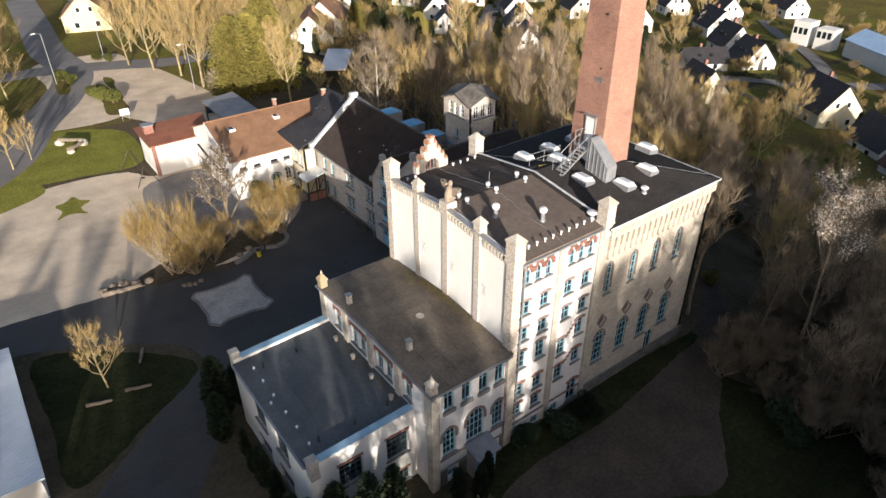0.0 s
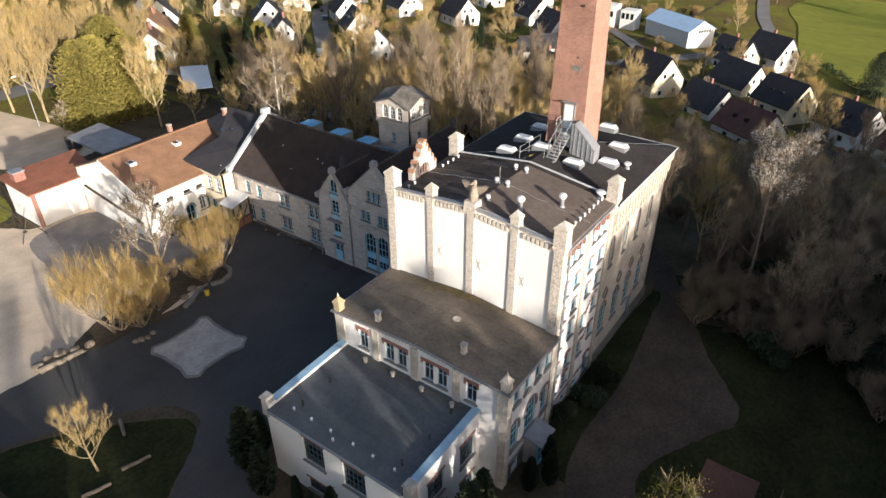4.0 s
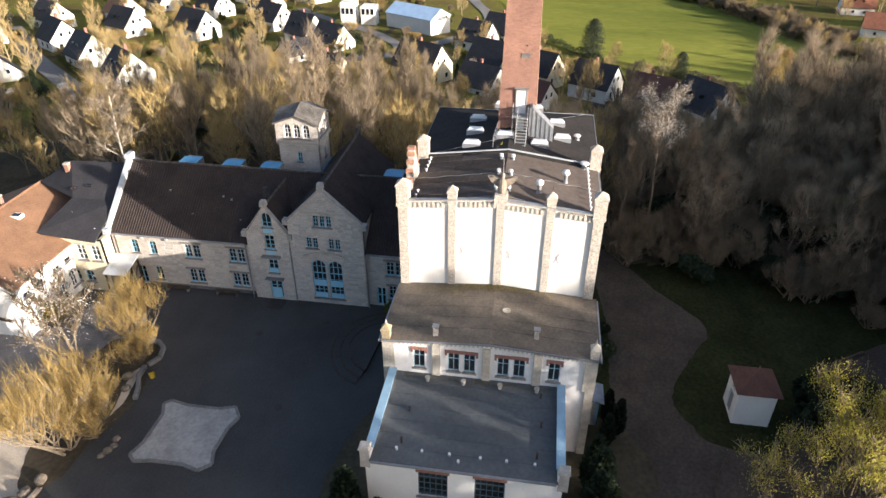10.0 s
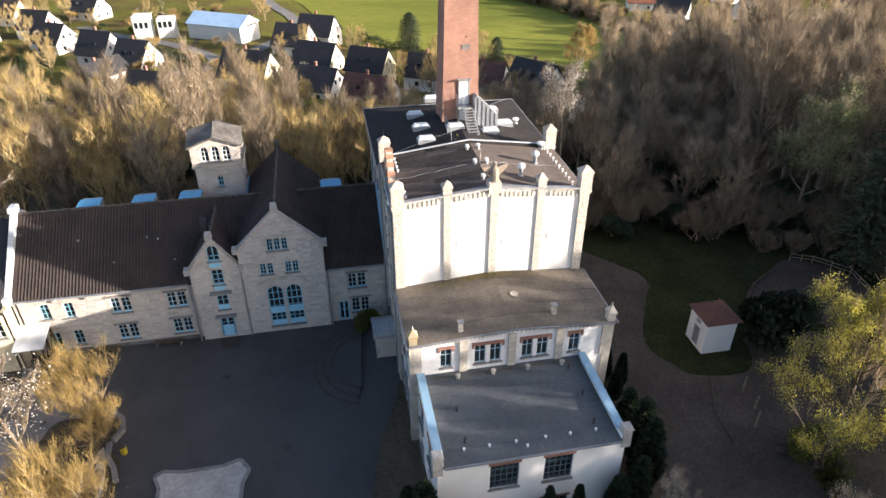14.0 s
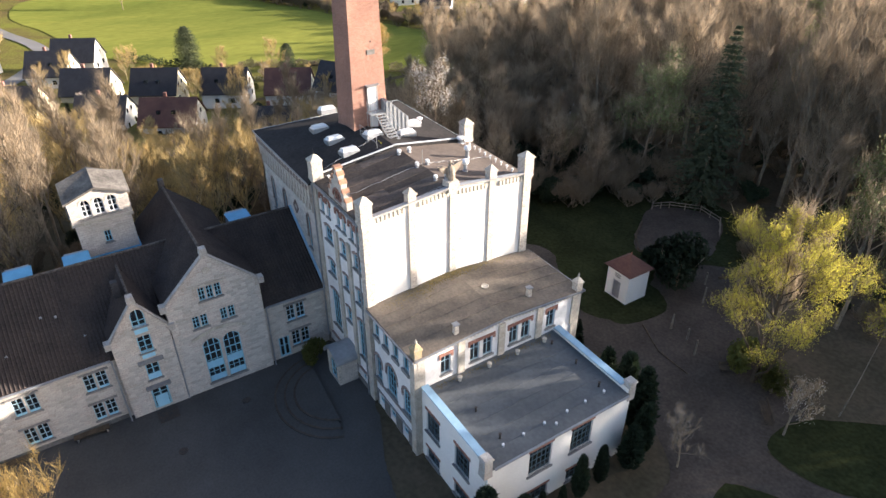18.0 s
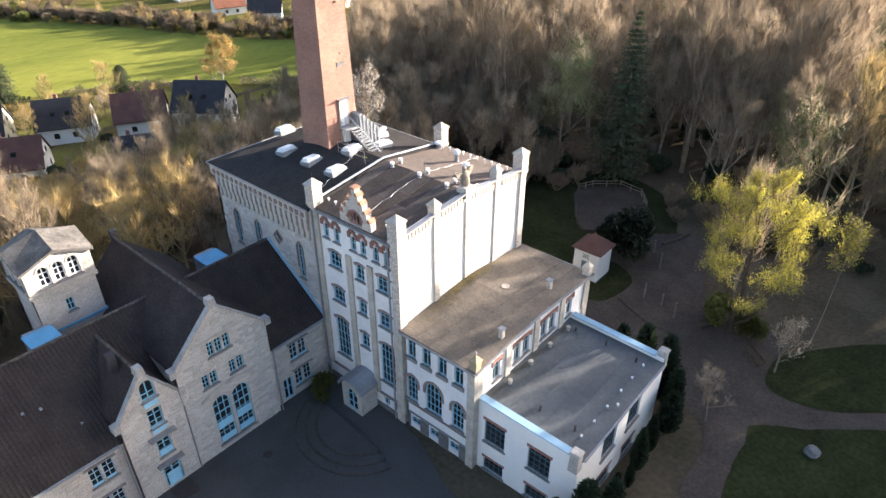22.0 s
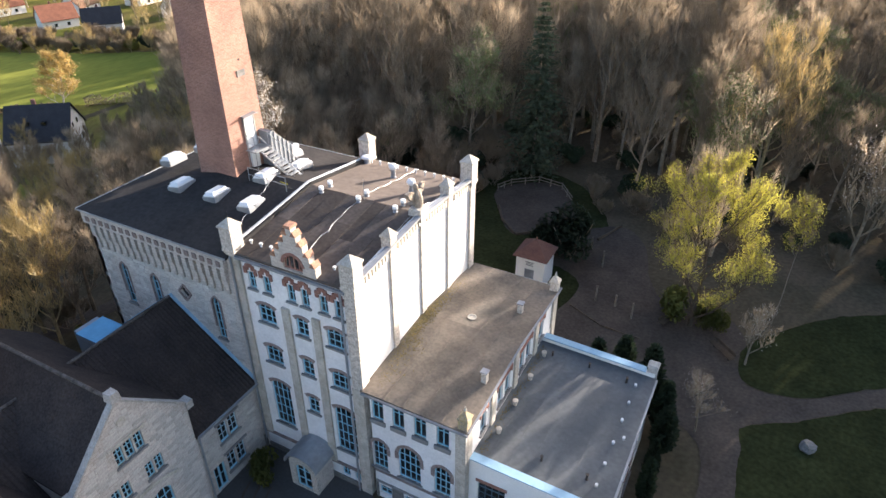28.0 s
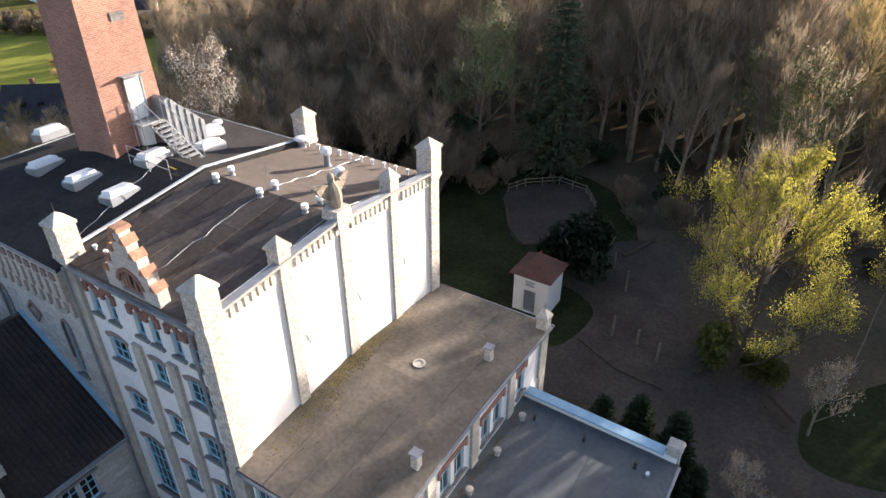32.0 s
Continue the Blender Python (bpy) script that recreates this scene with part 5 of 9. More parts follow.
part("verge_flashing", slab(bmesh.new(), [(WX0 - 0.4, WYA - 0.06, WE + 0.03), (WXR, WYA - 0.06, WR + 0.15), (WXR, WYA + 0.16, WR + 0.15), (WX0 - 0.4, WYA + 0.16, WE + 0.03)], 0.08), M["bluecap"], wing, "light blue flashing where the roof meets the tower")
part("verge_flashing", slab(bmesh.new(), [(WXR, WYA - 0.06, WR + 0.15), (WX1, WYA - 0.06, WE + 0.2), (WX1, WYA + 0.16, WE + 0.2), (WXR, WYA + 0.16, WR + 0.15)], 0.08), M["bluecap"], wing)
# fire wall at the far end
m = face_frame("-y", WYB)
part("fire_wall", prism(bmesh.new(), [(WX0 - 0.45, WE - 0.4), (WXR, WR - 0.3), (WX1, WE - 0.4), (WX1, WE + 0.35), (WXR + 0.4, WR + 0.32), (WXR - 0.4, WR + 0.32), (WX0 - 0.45, WE + 0.2)], m, -0.02, 0.38), M["whitecap"], wing, "sheet-clad fire wall over the roof")
part("fire_wall_head", B(WXR - 0.55, WYB - 0.12, WR + 0.3, WXR + 0.5, WYB + 0.5, WR + 0.75, 0.05), M["whitecap"], wing)
part("fire_wall_foot", B(WX0 - 0.75, WYB - 0.12, WE - 0.25, WX0 - 0.1, WYB + 0.5, WE + 0.35, 0.05), M["whitecap"], wing)


def gable(y0, y1, ya, zk, za, x, xr, holes, parent=wing, name="gable_wall", tcap=0.3):
    """A stone gable in front of the wing, with kneelers, coping and its own roof back to the ridge."""
    gw = wall(parent, name, "-x", x, [(y0, -0.5), (y1, -0.5), (y1, zk), (ya, za), (y0, zk)], M["stone"], holes, 0.4)
    STONE_JOBS.append((gw, "-x", x, [(y0 + 0.02, -0.5), (y1 - 0.02, -0.5), (y1 - 0.02, zk - 0.1), (ya, za - 0.1), (y0 + 0.02, zk - 0.1)], list(holes), "ashlar", "ashlar_rest", 280 if y0 < 50 else 120))
    for yy, face in ((y0, "-y"), (y1, "+y")):
        wall(parent, "gable_return", face, yy, [(x + 0.05, -0.5), (xr, -0.5), (xr, zk - 0.2), (x + 0.05, zk - 0.2)], M["stone"], (), 0.3)
    m = face_frame("-x", x)
    for yy in (y0, y1):
        s = 1 if yy > ya else -1
        part("gable_coping", prism(bmesh.new(), [(-(yy + s * 0.15), zk - 0.06), (-ya, za), (-ya, za + 0.14), (-(yy + s * 0.15), zk + 0.06)][::(1 if s > 0 else -1)], m, -0.06, 0.34), M["coping"], parent)
        part("kneeler", B(x - 0.16, yy - 0.22 + s * 0.16, zk - 0.32, x + 0.45, yy + 0.22 + s * 0.16, zk + 0.2), M["coping"], parent)
    part("finial", B(x - 0.15, ya - 0.28, za + 0.02, x + 0.45, ya + 0.28, za + 0.55, 0.05), M["coping"], parent)
    bm = bmesh.new()
    slab(bm, [(x + 0.3, y0 - 0.1, zk), (xr, y0 - 0.1, zk), (xr, ya, za - 0.05), (x + 0.3, ya, za - 0.05)], 0.12)
    slab(bm, [(x + 0.3, ya, za - 0.05), (xr, ya, za - 0.05), (xr, y1 + 0.1, zk), (x + 0.3, y1 + 0.1, zk)], 0.12)
    r = part("gable_roof", bm, M["pantile"], parent)
    part("ridge", tube(bmesh.new(), (x + 0.3, ya, za - 0.02), (xr, ya, za - 0.02), 0.11, 0.11, 6), M["ridge_tile"], r)


G2X, G1X = 31.27, 31.2
holes = []
for c in (47.5, 46.9, 46.3):
    holes.append(put_window(wing, "-x", G2X, c, 8.5, 0.48, 1.15, 0.0, 2, (0.36, 0.7), 0.06))
for c in (48.35, 47.75, 46.25, 45.65):
    holes.append(put_window(wing, "-x", G2X, c, 6.2, 0.5, 1.1, 0.0, 2, (0.36, 0.7), 0.06))
for c in (47.68, 46.1):
    holes.append(put_window(wing, "-x", G2X, c, 0.6, 1.35, 4.3, 0.45, 3, (0.22, 10.34, 0.5, 10.66, 0.83), 0.09))
gable(43.2, 50.2, 46.75, 8.85, 12.3, G2X, 44.4, holes)
part("label_mould", prism(bmesh.new(), [(-48.0, 9.8), (-45.8, 9.8), (-45.8, 9.95), (-48.0, 9.95)], face_frame("-x", G2X), -0.12, -0.003), M["cap"], wing)
curve = [(-49.0 + 4.2 * i / 12, 5.1 + 0.55 * (1 - (i / 6 - 1) ** 2)) for i in range(13)]
bm = prism(bmesh.new(), curve + [(u, z + 0.24) for u, z in curve[::-1]], face_frame("-x", G2X), -0.14, -0.003)
bmesh.ops.recalc_face_normals(bm, faces=bm.faces)
part("arch_hood", bm, M["cap"], wing, "moulded stone arch over the tall windows")
for c in (47.68, 46.1):
    for z, h in ((0.7, 0.55), (2.0, 0.7)):
        part("panel", B(G2X + 0.02, c - 0.6, z, G2X + 0.05, c + 0.6, z + h), M["panel"], wing, "light blue window panel")
part("medallion", lathe(bmesh.new(), ((0.3, 0.0), (0.26, 0.05), (0.2, 0.05), (0.18, 0.02)), Matrix.Translation((G2X - 0.01, 46.85, 11.0)) @ Matrix.Rotation(radians(-90), 4, "Y"), 14), M["cap"], wing)
holes = [put_window(wing, "-x", G1X, 52.1, 8.1, 0.95, 1.5, 0.475, 2, (0.3,), 0.08, lintel="cap", lt=0.16),
         put_window(wing, "-x", G1X, 52.1, 5.75, 0.95, 1.5, 0.0, 2, (0.3, 0.65), 0.08, lintel="cap", lt=0.16),
         put_window(wing, "-x", G1X, 52.1, 3.1, 0.95, 1.5, 0.0, 2, (0.3, 0.65), 0.08, lintel="cap", lt=0.16),
         put_window(wing, "-x", G1X, 52.1, 0.15, 1.25, 2.1, 0.0, 2, (10.35, 0.7), 0.13, name="door", sill=None)]
gable(50.25, 54.3, 52.2, 7.3, 10.2, G1X, 36.9, holes)
for z in (2.45, 4.95):
    part("door_canopy", B(G1X - 0.45, 51.2, z, G1X - 0.003, 53.0, z + 0.14, 0.03), M["sill"], wing)
for z, h in ((7.5, 0.62), (5.2, 0.6), (3.12, 0.5), (0.2, 1.2)):
    part("panel", B(G1X - 0.03 if z > 5 else G1X + 0.01, 51.65, z, G1X - 0.003 if z > 5 else G1X + 0.05, 52.55, z + h), M["panel"], wing, "light blue panel below the window")
part("door_mat", B(29.6, 51.3, 0.022, 31.0, 52.8, 0.05), M["iron"], wing)
for y in (43.05, 54.55, 50.22):
    part("downpipe", tube(bmesh.new(), (G1X - 0.12 if y > 50.3 else G2X - 0.1, y, 0), (G1X - 0.12 if y > 50.3 else G2X - 0.1, y, 6.0), 0.06, 0.06), M["zinc"], wing)
for y in (65.3, 62.8, 58.2, 57.0):
    part("bracket", B(WX0 - 0.2, y - 0.12, WE - 0.75, WX0 - 0.003, y + 0.12, WE - 0.5), M["cap"], wing)
part("ridge_block", B(44.0, 46.5, 12.05, 44.5, 47.0, 12.95, 0.03), M["ridge_tile"], wing)
# dark brick stack and vents on the roof
part("chimney_stub", B(33.3, 52.55, 9.6, 33.8, 53.05, 10.9, 0.02), M["slate"], wing)
for x, y in ((35.0, 57.9), (34.8, 57.0), (33.4, 60.5), (33.2, 55.6), (35.2, 63.4)):
    z = WE + (x - WX0) * (WR - WE) / (WXR - WX0)
    part("roof_vent", B(x - 0.08, y - 0.09, z - 0.05, x + 0.09, y + 0.09, z + 0.16, 0.02), M["zinc"], wing)
# blue roofed dormers behind the ridge
for y in (63.2, 58.6, 54.6, 42.0):
    dm_ = part("dormer", B(38.3, y - 0.8, 8.6, 40.6, y + 0.8, 10.22), M["zinc"], wing, "flat-roofed dormer behind the ridge")
    part("dormer_roof", B(38.1, y - 0.95, 10.22, 40.2, y + 0.95, 10.3), M["bluepoly"], dm_, "light blue sheet dormer roof")
STONE_JOBS.append((wing_front, "-x", WX0, [(54.4, -0.5), (WYB - 0.05, -0.5), (WYB - 0.05, WE - 0.3), (54.4, WE - 0.3)], wing_holes, "ashlar", "ashlar_rest", 200))
STONE_JOBS.append((wing_front, "-x", WX0, [(WYA + 0.3, -0.5), (43.1, -0.5), (43.1, WE - 0.3), (WYA + 0.3, WE - 0.3)], wing_holes, "ashlar", "ashlar_rest", 60))

# ---- stone stair tower behind the wing ----
bell = empty("stair_tower", (42.4, 52, 0), "square limestone stair tower with arched belfry windows", "tower")
TX0, TX1, TY0, TY1 = 40.7, 44.3, 49.9, 54.0
for face, plane, a, b in (("-x", TX0, TY0, TY1), ("-y", TY0, TX0, TX1), ("+x", TX1, TY0, TY1), ("+y", TY1, TX0, TX1)):
    hs = [put_window(bell, face, plane, (a + b) / 2, 10.3, 0.5, 1.0, 0.0, 2, (0.5,), 0.07, lintel="cap")] if face in ("-x", "-y") else []
    e = 0.004 if face[1] == "y" else 0.0
    wall(bell, "lower_wall", face, plane, [(a + e, -3), (b - e, -3), (b - e, 12.3), (a + e, 12.3)], M["stone"], hs, 0.35)
part("cornice", B(TX0 - 0.18, TY0 - 0.18, 12.25, TX1 + 0.18, TY1 + 0.18, 12.5), M["cap"], bell)
g = 0.12
for face, plane, a, b in (("-x", TX0 - g, TY0 - g, TY1 + g), ("-y", TY0 - g, TX0 - g, TX1 + g), ("+x", TX1 + g, TY0 - g, TY1 + g), ("+y", TY1 + g, TX0 - g, TX1 + g)):
    c = (a + b) / 2
    hs = [put_window(bell, face, plane, c + d, 12.85, 0.72, 1.45, 0.36, 2, (0.35, 0.65), 0.08, frame_mat="white", lintel="cap", lt=0.12) for d in (-0.95, 0, 0.95)]
    e = 0.004 if face[1] == "y" else 0.0
    wall(bell, "upper_wall", face, plane, [(a + e, 12.5), (b - e, 12.5), (b - e, 14.25), (c, 15.12), (a + e, 14.25)], M["stone"], hs, 0.3)
bm = bmesh.new()
xa, xb, ya, yb = TX0 - 0.34, TX1 + 0.34, TY0 - 0.34, TY1 + 0.34
xm, ym, ze, zg, zt = (xa + xb) / 2, (ya + yb) / 2, 14.36, 15.28, 15.95
ring = [(xa, ya, ze), (xm, ya, zg), (xb, ya, ze), (xb, ym, zg), (xb, yb, ze), (xm, yb, zg), (xa, yb, ze), (xa, ym, zg)]
up = [bm.verts.new(p) for p in ring]
dn = [bm.verts.new((x, y, z - 0.16)) for x, y, z in ring]
tip, foot = bm.verts.new((xm, ym, zt)), bm.verts.new((xm, ym, zt - 0.16))
for i in range(8):
    k = (i + 1) % 8
    bm.faces.new((up[i], up[k], tip))
    bm.faces.new((dn[k], dn[i], foot))
    bm.faces.new((dn[i], dn[k], up[k], up[i]))
part("roof", bm, M["tower_roof"], bell, "grey-brown slate roof with four small gables")
part("flashing", B(TX0 - 0.12, TY0 - 0.12, 9.2, TX0 - 0.003, TY1 + 0.12, 9.34), M["bluepoly"], bell)
part("flashing", B(TX0 - 0.003, TY0 - 0.12, 9.2, TX1, TY0 - 0.003, 9.34), M["bluepoly"], bell)

# ---- link block and the brown-roofed building ----
link = empty("link_block", (33, 72, 0), "low cream link block with dark hipped roof", "building")
KX0 = 30.0
holes = [put_window(link, "-x", KX0, c, 3.5, 0.95, 1.7, 0.0, 2, (0.36, 0.7), 0.08, frame_mat="white", lintel="cap") for c in (69.35, 70.85, 72.5)]
holes += [put_window(link, "-x", KX0, c, 1.0, 0.95, 1.3, 0.2, 2, (0.5,), 0.08, lintel="cap") for c in (70.75, 72.25)]
wall(link, "front_wall", "-x", KX0, [(68.6, -0.5), (74.6, -0.5), (74.6, 5.75), (68.6, 5.75)], M["cream"], holes)
wall(link, "side_wall", "-y", 68.6, [(KX0 + 0.05, -0.5), (31.6, -0.5), (31.6, 5.75), (KX0 + 0.05, 5.75)], M["cream"])
part("roof_slope", slab(bmesh.new(), [(KX0 - 0.4, 68.75, 5.95), (KX0 - 0.5, 74.5, 6.5), (34.1, 73.4, 7.95), (34.1, 68.75, 7.9)][::-1], 0.14), M["slate"], link)
part("roof_slope", slab(bmesh.new(), [(34.1, 68.75, 7.9), (34.1, 73.4, 7.95), (WXR, 75.2, 10.2), (WXR, 68.75, 10.4)][::-1], 0.14), M["slate"], link)
part("roof_slope", slab(bmesh.new(), [(34.1, 73.4, 7.95), (36.3, 78.4, 8.2), (WXR, 75.2, 10.2)][::-1], 0.14), M["slate"], link)
part("roof_slope", slab(bmesh.new(), [(WXR, 68.75, 10.4), (WXR, 75.2, 10.2), (WX1, 75.2, 5.7), (WX1, 68.75, 5.7)][::-1], 0.14), M["slate"], link)
for x, y, z in ((30.9, 69.4, 6.45), (30.8, 71.3, 6.5), (32.3, 72.4, 7.2), (30.9, 73.4, 6.75)):
    part("roof_vent", B(x - 0.06, y - 0.08, z - 0.1, x + 0.06, y + 0.08, z + 0.16, 0.02), M["white"], link)
for x, y, z in ((35.4, 72.2, 8.75), (35.0, 73.6, 8.5)):
    part("roof_window", B(x - 0.3, y - 0.28, z - 0.1, x + 0.3, y + 0.28, z + 0.12), M["glass"], link)
# porch at the inner corner
porch = empty("timber_porch", (29.6, 67.6, 0), "small timber-framed porch with a pale sheet roof", "porch")
part("roof", slab(bmesh.new(), [(29.0, 66.2, 2.75), (31.65, 66.2, 3.45), (31.65, 68.55, 3.45), (29.0, 68.55, 2.75)], 0.08), M["whitecap"], porch, "pale sheet roof")
for x, y in ((29.2, 66.35), (30.3, 66.35), (31.5, 66.35), (29.2, 68.4)):
    part("post", B(x - 0.07, y - 0.07, -0.1, x + 0.07, y + 0.07, 2.68 + (x - 29.0) * 0.25), M["wood_dark"], porch)
part("rail", B(29.2, 66.3, 1.0, 31.5, 66.4, 1.12), M["wood_dark"], porch)
part("infill_wall", B(29.28, 66.31, -0.1, 31.42, 66.39, 1.0), M["redbrick"], porch)
for x in (29.4, 30.5):
    part("brace", tube(bmesh.new(), (x, 66.35, 1.15), (x + 0.75, 66.35, 2.5), 0.05, 0.05, 4), M["wood_dark"], porch)
for i in range(5):
    part("step", B(27.75 + 0.28 * i, 67.0, -0.1, 28.05 + 0.28 * i, 68.3, 0.17 * (i + 1)), M["kerb"], porch)

brown = empty("brown_roofed_building", (29, 78, 0), "white plastered outbuilding with a brown tiled roof", "building")
BX0, BX1, BY0, BY1, BE, BR, BYR = 22.3, 36.4, 72.0, 85.2, 5.45, 8.05, 78.6
holes = [put_window(brown, "-y", BY0, c, 3.7, 0.9, 0.42, 0.0, 2, (), 0.06, frame_mat="iron") for c in (23.6, 25.4, 27.6, 29.3)]
holes += [put_window(brown, "-y", BY0, 27.6, 0.0, 1.2, 2.2, 0.6, 2, (0.5,), 0.12, name="door", sill=None, lintel="sill"), put_window(brown, "-y", BY0, 29.3, 0.9, 0.8, 1.7, 0.4, 2, (0.33, 0.66), 0.08, frame_mat="white", lintel="sill")]
wall(brown, "yard_wall", "-y", BY0, [(BX0 + 0.005, -0.5), (29.95, -0.5), (29.95, BE), (BX0 + 0.005, BE)], M["plaster"], holes)
wall(brown, "gable_wall", "-x", BX0, [(BY0 + 0.006, -0.5), (BY1 - 0.006, -0.5), (BY1 - 0.006, BE), (BYR, BR), (BY0 + 0.006, BE)], M["plaster"])
wall(brown, "rear_wall", "+y", BY1, [(BX0 + 0.005, -0.5), (BX1 - 0.005, -0.5), (BX1 - 0.005, BE), (BX0 + 0.005, BE)], M["plaster"])
wall(brown, "end_wall", "+x", BX1, [(BY0, -0.5), (BY1, -0.5), (BY1, BE), (BYR, BR), (BY0, BE)], M["plaster"])
bm = bmesh.new()
slab(bm, [(BX0 - 0.35, BY0 - 0.4, BE - 0.1), (BX1 + 0.3, BY0 - 0.4, BE - 0.1), (BX1 + 0.3, BYR, BR + 0.06), (BX0 - 0.35, BYR, BR + 0.06)], 0.14)
slab(bm, [(BX0 - 0.35, BYR, BR + 0.06), (BX1 + 0.3, BYR, BR + 0.06), (BX1 + 0.3, BY1 + 0.4, BE - 0.1), (BX0 - 0.35, BY1 + 0.4, BE - 0.1)], 0.14)
broof = part("roof", bm, M["tile_brown"], brown, "brown tiled saddle roof")
part("ridge", tube(bmesh.new(), (BX0 - 0.35, BYR, BR + 0.08), (BX1 + 0.3, BYR, BR + 0.08), 0.12, 0.12, 6), M["tile_brown"], broof)
part("verge", slab(bmesh.new(), [(BX0 - 0.42, BY0 - 0.4, BE - 0.05), (BX0 - 0.352, BY0 - 0.4, BE - 0.05), (BX0 - 0.352, BYR, BR + 0.12), (BX0 - 0.42, BYR, BR + 0.12)], 0.2), M["white"], brown)
for x, y in ((24.5, 76.6), (30.6, 77.0)):
    z = BE + (y - BY0) * (BR - BE) / (BYR - BY0)
    fr_ = part("roof_window", B(x - 0.4, y - 0.5, z - 0.15, x + 0.4, y + 0.5, z + 0.2), M["white"], brown)
    part("pane", slab(bmesh.new(), [(x - 0.3, y - 0.4, z + 0.206), (x + 0.3, y - 0.4, z + 0.206), (x + 0.3, y + 0.4, z + 0.206), (x - 0.3, y + 0.4, z + 0.206)], 0.004), M["glass"], fr_)
for x, y, h in ((31.6, 79.2, 0.9), (36.8, 75.2, 2.2)):
    cb = part("roof_chimney", B(x - 0.22, y - 0.22, 6.4, x + 0.22, y + 0.22, 8.0 + h), M["chimney"], brown)
    part("chimney_pot", B(x - 0.27, y - 0.27, 8.0 + h, x + 0.27, y + 0.27, 8.1 + h), M["cap"], cb)
part("lean_to_flashing", slab(bmesh.new(), [(22.0, 84.0, 3.5), (22.26, 84.0, 3.5), (22.26, 73.0, 1.9), (22.0, 73.0, 1.9)][::-1], 0.12), M["wood_dark"], brown)

redb = empty("red_roofed_outbuilding", (20, 88, 0), "low white outbuilding with a red-brown sheet roof", "building")
wall(redb, "yard_wall", "-y", 85.0, [(16.605, -0.5), (22.25, -0.5), (22.25, 4.3), (16.605, 4.3)], M["plaster"])
wall(redb, "end_wall", "-x", 16.6, [(85.006, -0.5), (91.394, -0.5), (91.394, 4.6), (85.006, 4.3)], M["plaster"])
wall(redb, "rear_wall", "+y", 91.4, [(16.6, -0.5), (25.5, -0.5), (25.5, 4.6), (16.6, 4.6)], M["plaster"])
part("roof", slab(bmesh.new(), [(16.2, 84.6, 4.35), (24.5, 84.6, 4.35), (25.6, 91.7, 4.85), (16.2, 91.7, 4.7)], 0.16), M["tile_red"], redb)
cb = part("roof_chimney", B(16.9, 88.6, 4.3, 18.1, 89.8, 5.6), M["redbrick"], redb)
part("chimney_cap", B(16.8, 88.5, 5.6, 18.2, 89.9, 5.72), M["zinc"], cb)
part("brick_corner", B(16.52, 84.92, -0.5, 17.0, 84.997, 4.3), M["redbrick"], redb)

canopy = empty("grey_canopy", (30, 93, 0), "open store with a flat grey sheet roof", "shelter")
part("roof", slab(bmesh.new(), [(27.4, 88.6, 4.4), (32.8, 88.4, 4.5), (32.8, 98.4, 4.5), (27.6, 97.4, 4.4)], 0.2), M["zinc"], canopy, "flat grey sheet roof")
for x, y in ((27.7, 88.9), (32.5, 88.8), (32.5, 98.0), (27.9, 97.1)):
    part("post", B(x - 0.1, y - 0.1, 0, x + 0.1, y + 0.1, 3.9), M["wood_dark"], canopy)

hallw = empty("pale_roofed_hall", (-10, 49, 0), "low hall with a pale corrugated sheet roof", "building")
part("roof", slab(bmesh.new(), [(-18, 38.1, 2.9), (-4.2, 38.1, 2.6), (-4.2, 54.2, 2.6), (-18, 54.2, 2.9)], 0.15), M["corrugated"], hallw, "pale blue-white corrugated roof")
part("wall", B(-17.7, 38.4, 0, -4.5, 53.9, 2.44), M["house_white"], hallw)

# ---- little transformer house ----
shed = empty("transformer_house", (22.6, 10.9, 0), "small white transformer house with a red tiled hipped roof", "shed")
SX0, SX1, SY0, SY1 = 21.2, 23.9, 9.4, 12.1
holes = [put_window(shed, "+y", SY1, 22.6, 0.1, 0.95, 1.95, 0.0, 1, (), 0.08, frame_mat="zinc", name="door", sill=None)]
wall(shed, "door_wall", "+y", SY1, [(SX0 + 0.005, -0.3), (SX1 - 0.005, -0.3), (SX1 - 0.005, 3.3), (SX0 + 0.005, 3.3)], M["plaster"], holes, 0.2)
part("door_leaf", B(22.16, SY1 - 0.16, 0.12, 23.04, SY1 - 0.1, 2.02), M["zinc"], shed, "grey steel door")
wall(shed, "wall", "-x", SX0, [(SY0 + 0.006, -0.3), (SY1 - 0.01, -0.3), (SY1 - 0.01, 3.3), (SY0 + 0.006, 3.3)], M["plaster"], (), 0.2)
wall(shed, "wall", "-y", SY0, [(SX0 + 0.01, -0.3), (SX1 - 0.01, -0.3), (SX1 - 0.01, 3.3), (SX0 + 0.01, 3.3)], M["plaster"], (), 0.2)
wall(shed, "wall", "+x", SX1, [(SY0 + 0.006, -0.3), (SY1 - 0.01, -0.3), (SY1 - 0.01, 3.3), (SY0 + 0.006, 3.3)], M["plaster"], (), 0.2)
bm = bmesh.new()
vs = [bm.verts.new(p) for p in ((SX0 - 0.3, SY0 - 0.3, 3.28), (SX1 + 0.3, SY0 - 0.3, 3.28), (SX1 + 0.3, SY1 + 0.3, 3.28), (SX0 - 0.3, SY1 + 0.3, 3.28), (22.55, 10.75, 4.65))]
for i in range(4):
    bm.faces.new((vs[i], vs[(i + 1) % 4], vs[4]))
bm.faces.new((vs[3], vs[2], vs[1], vs[0]))
part("roof", bm, M["tile_dark"], shed, "red tiled pyramid roof")
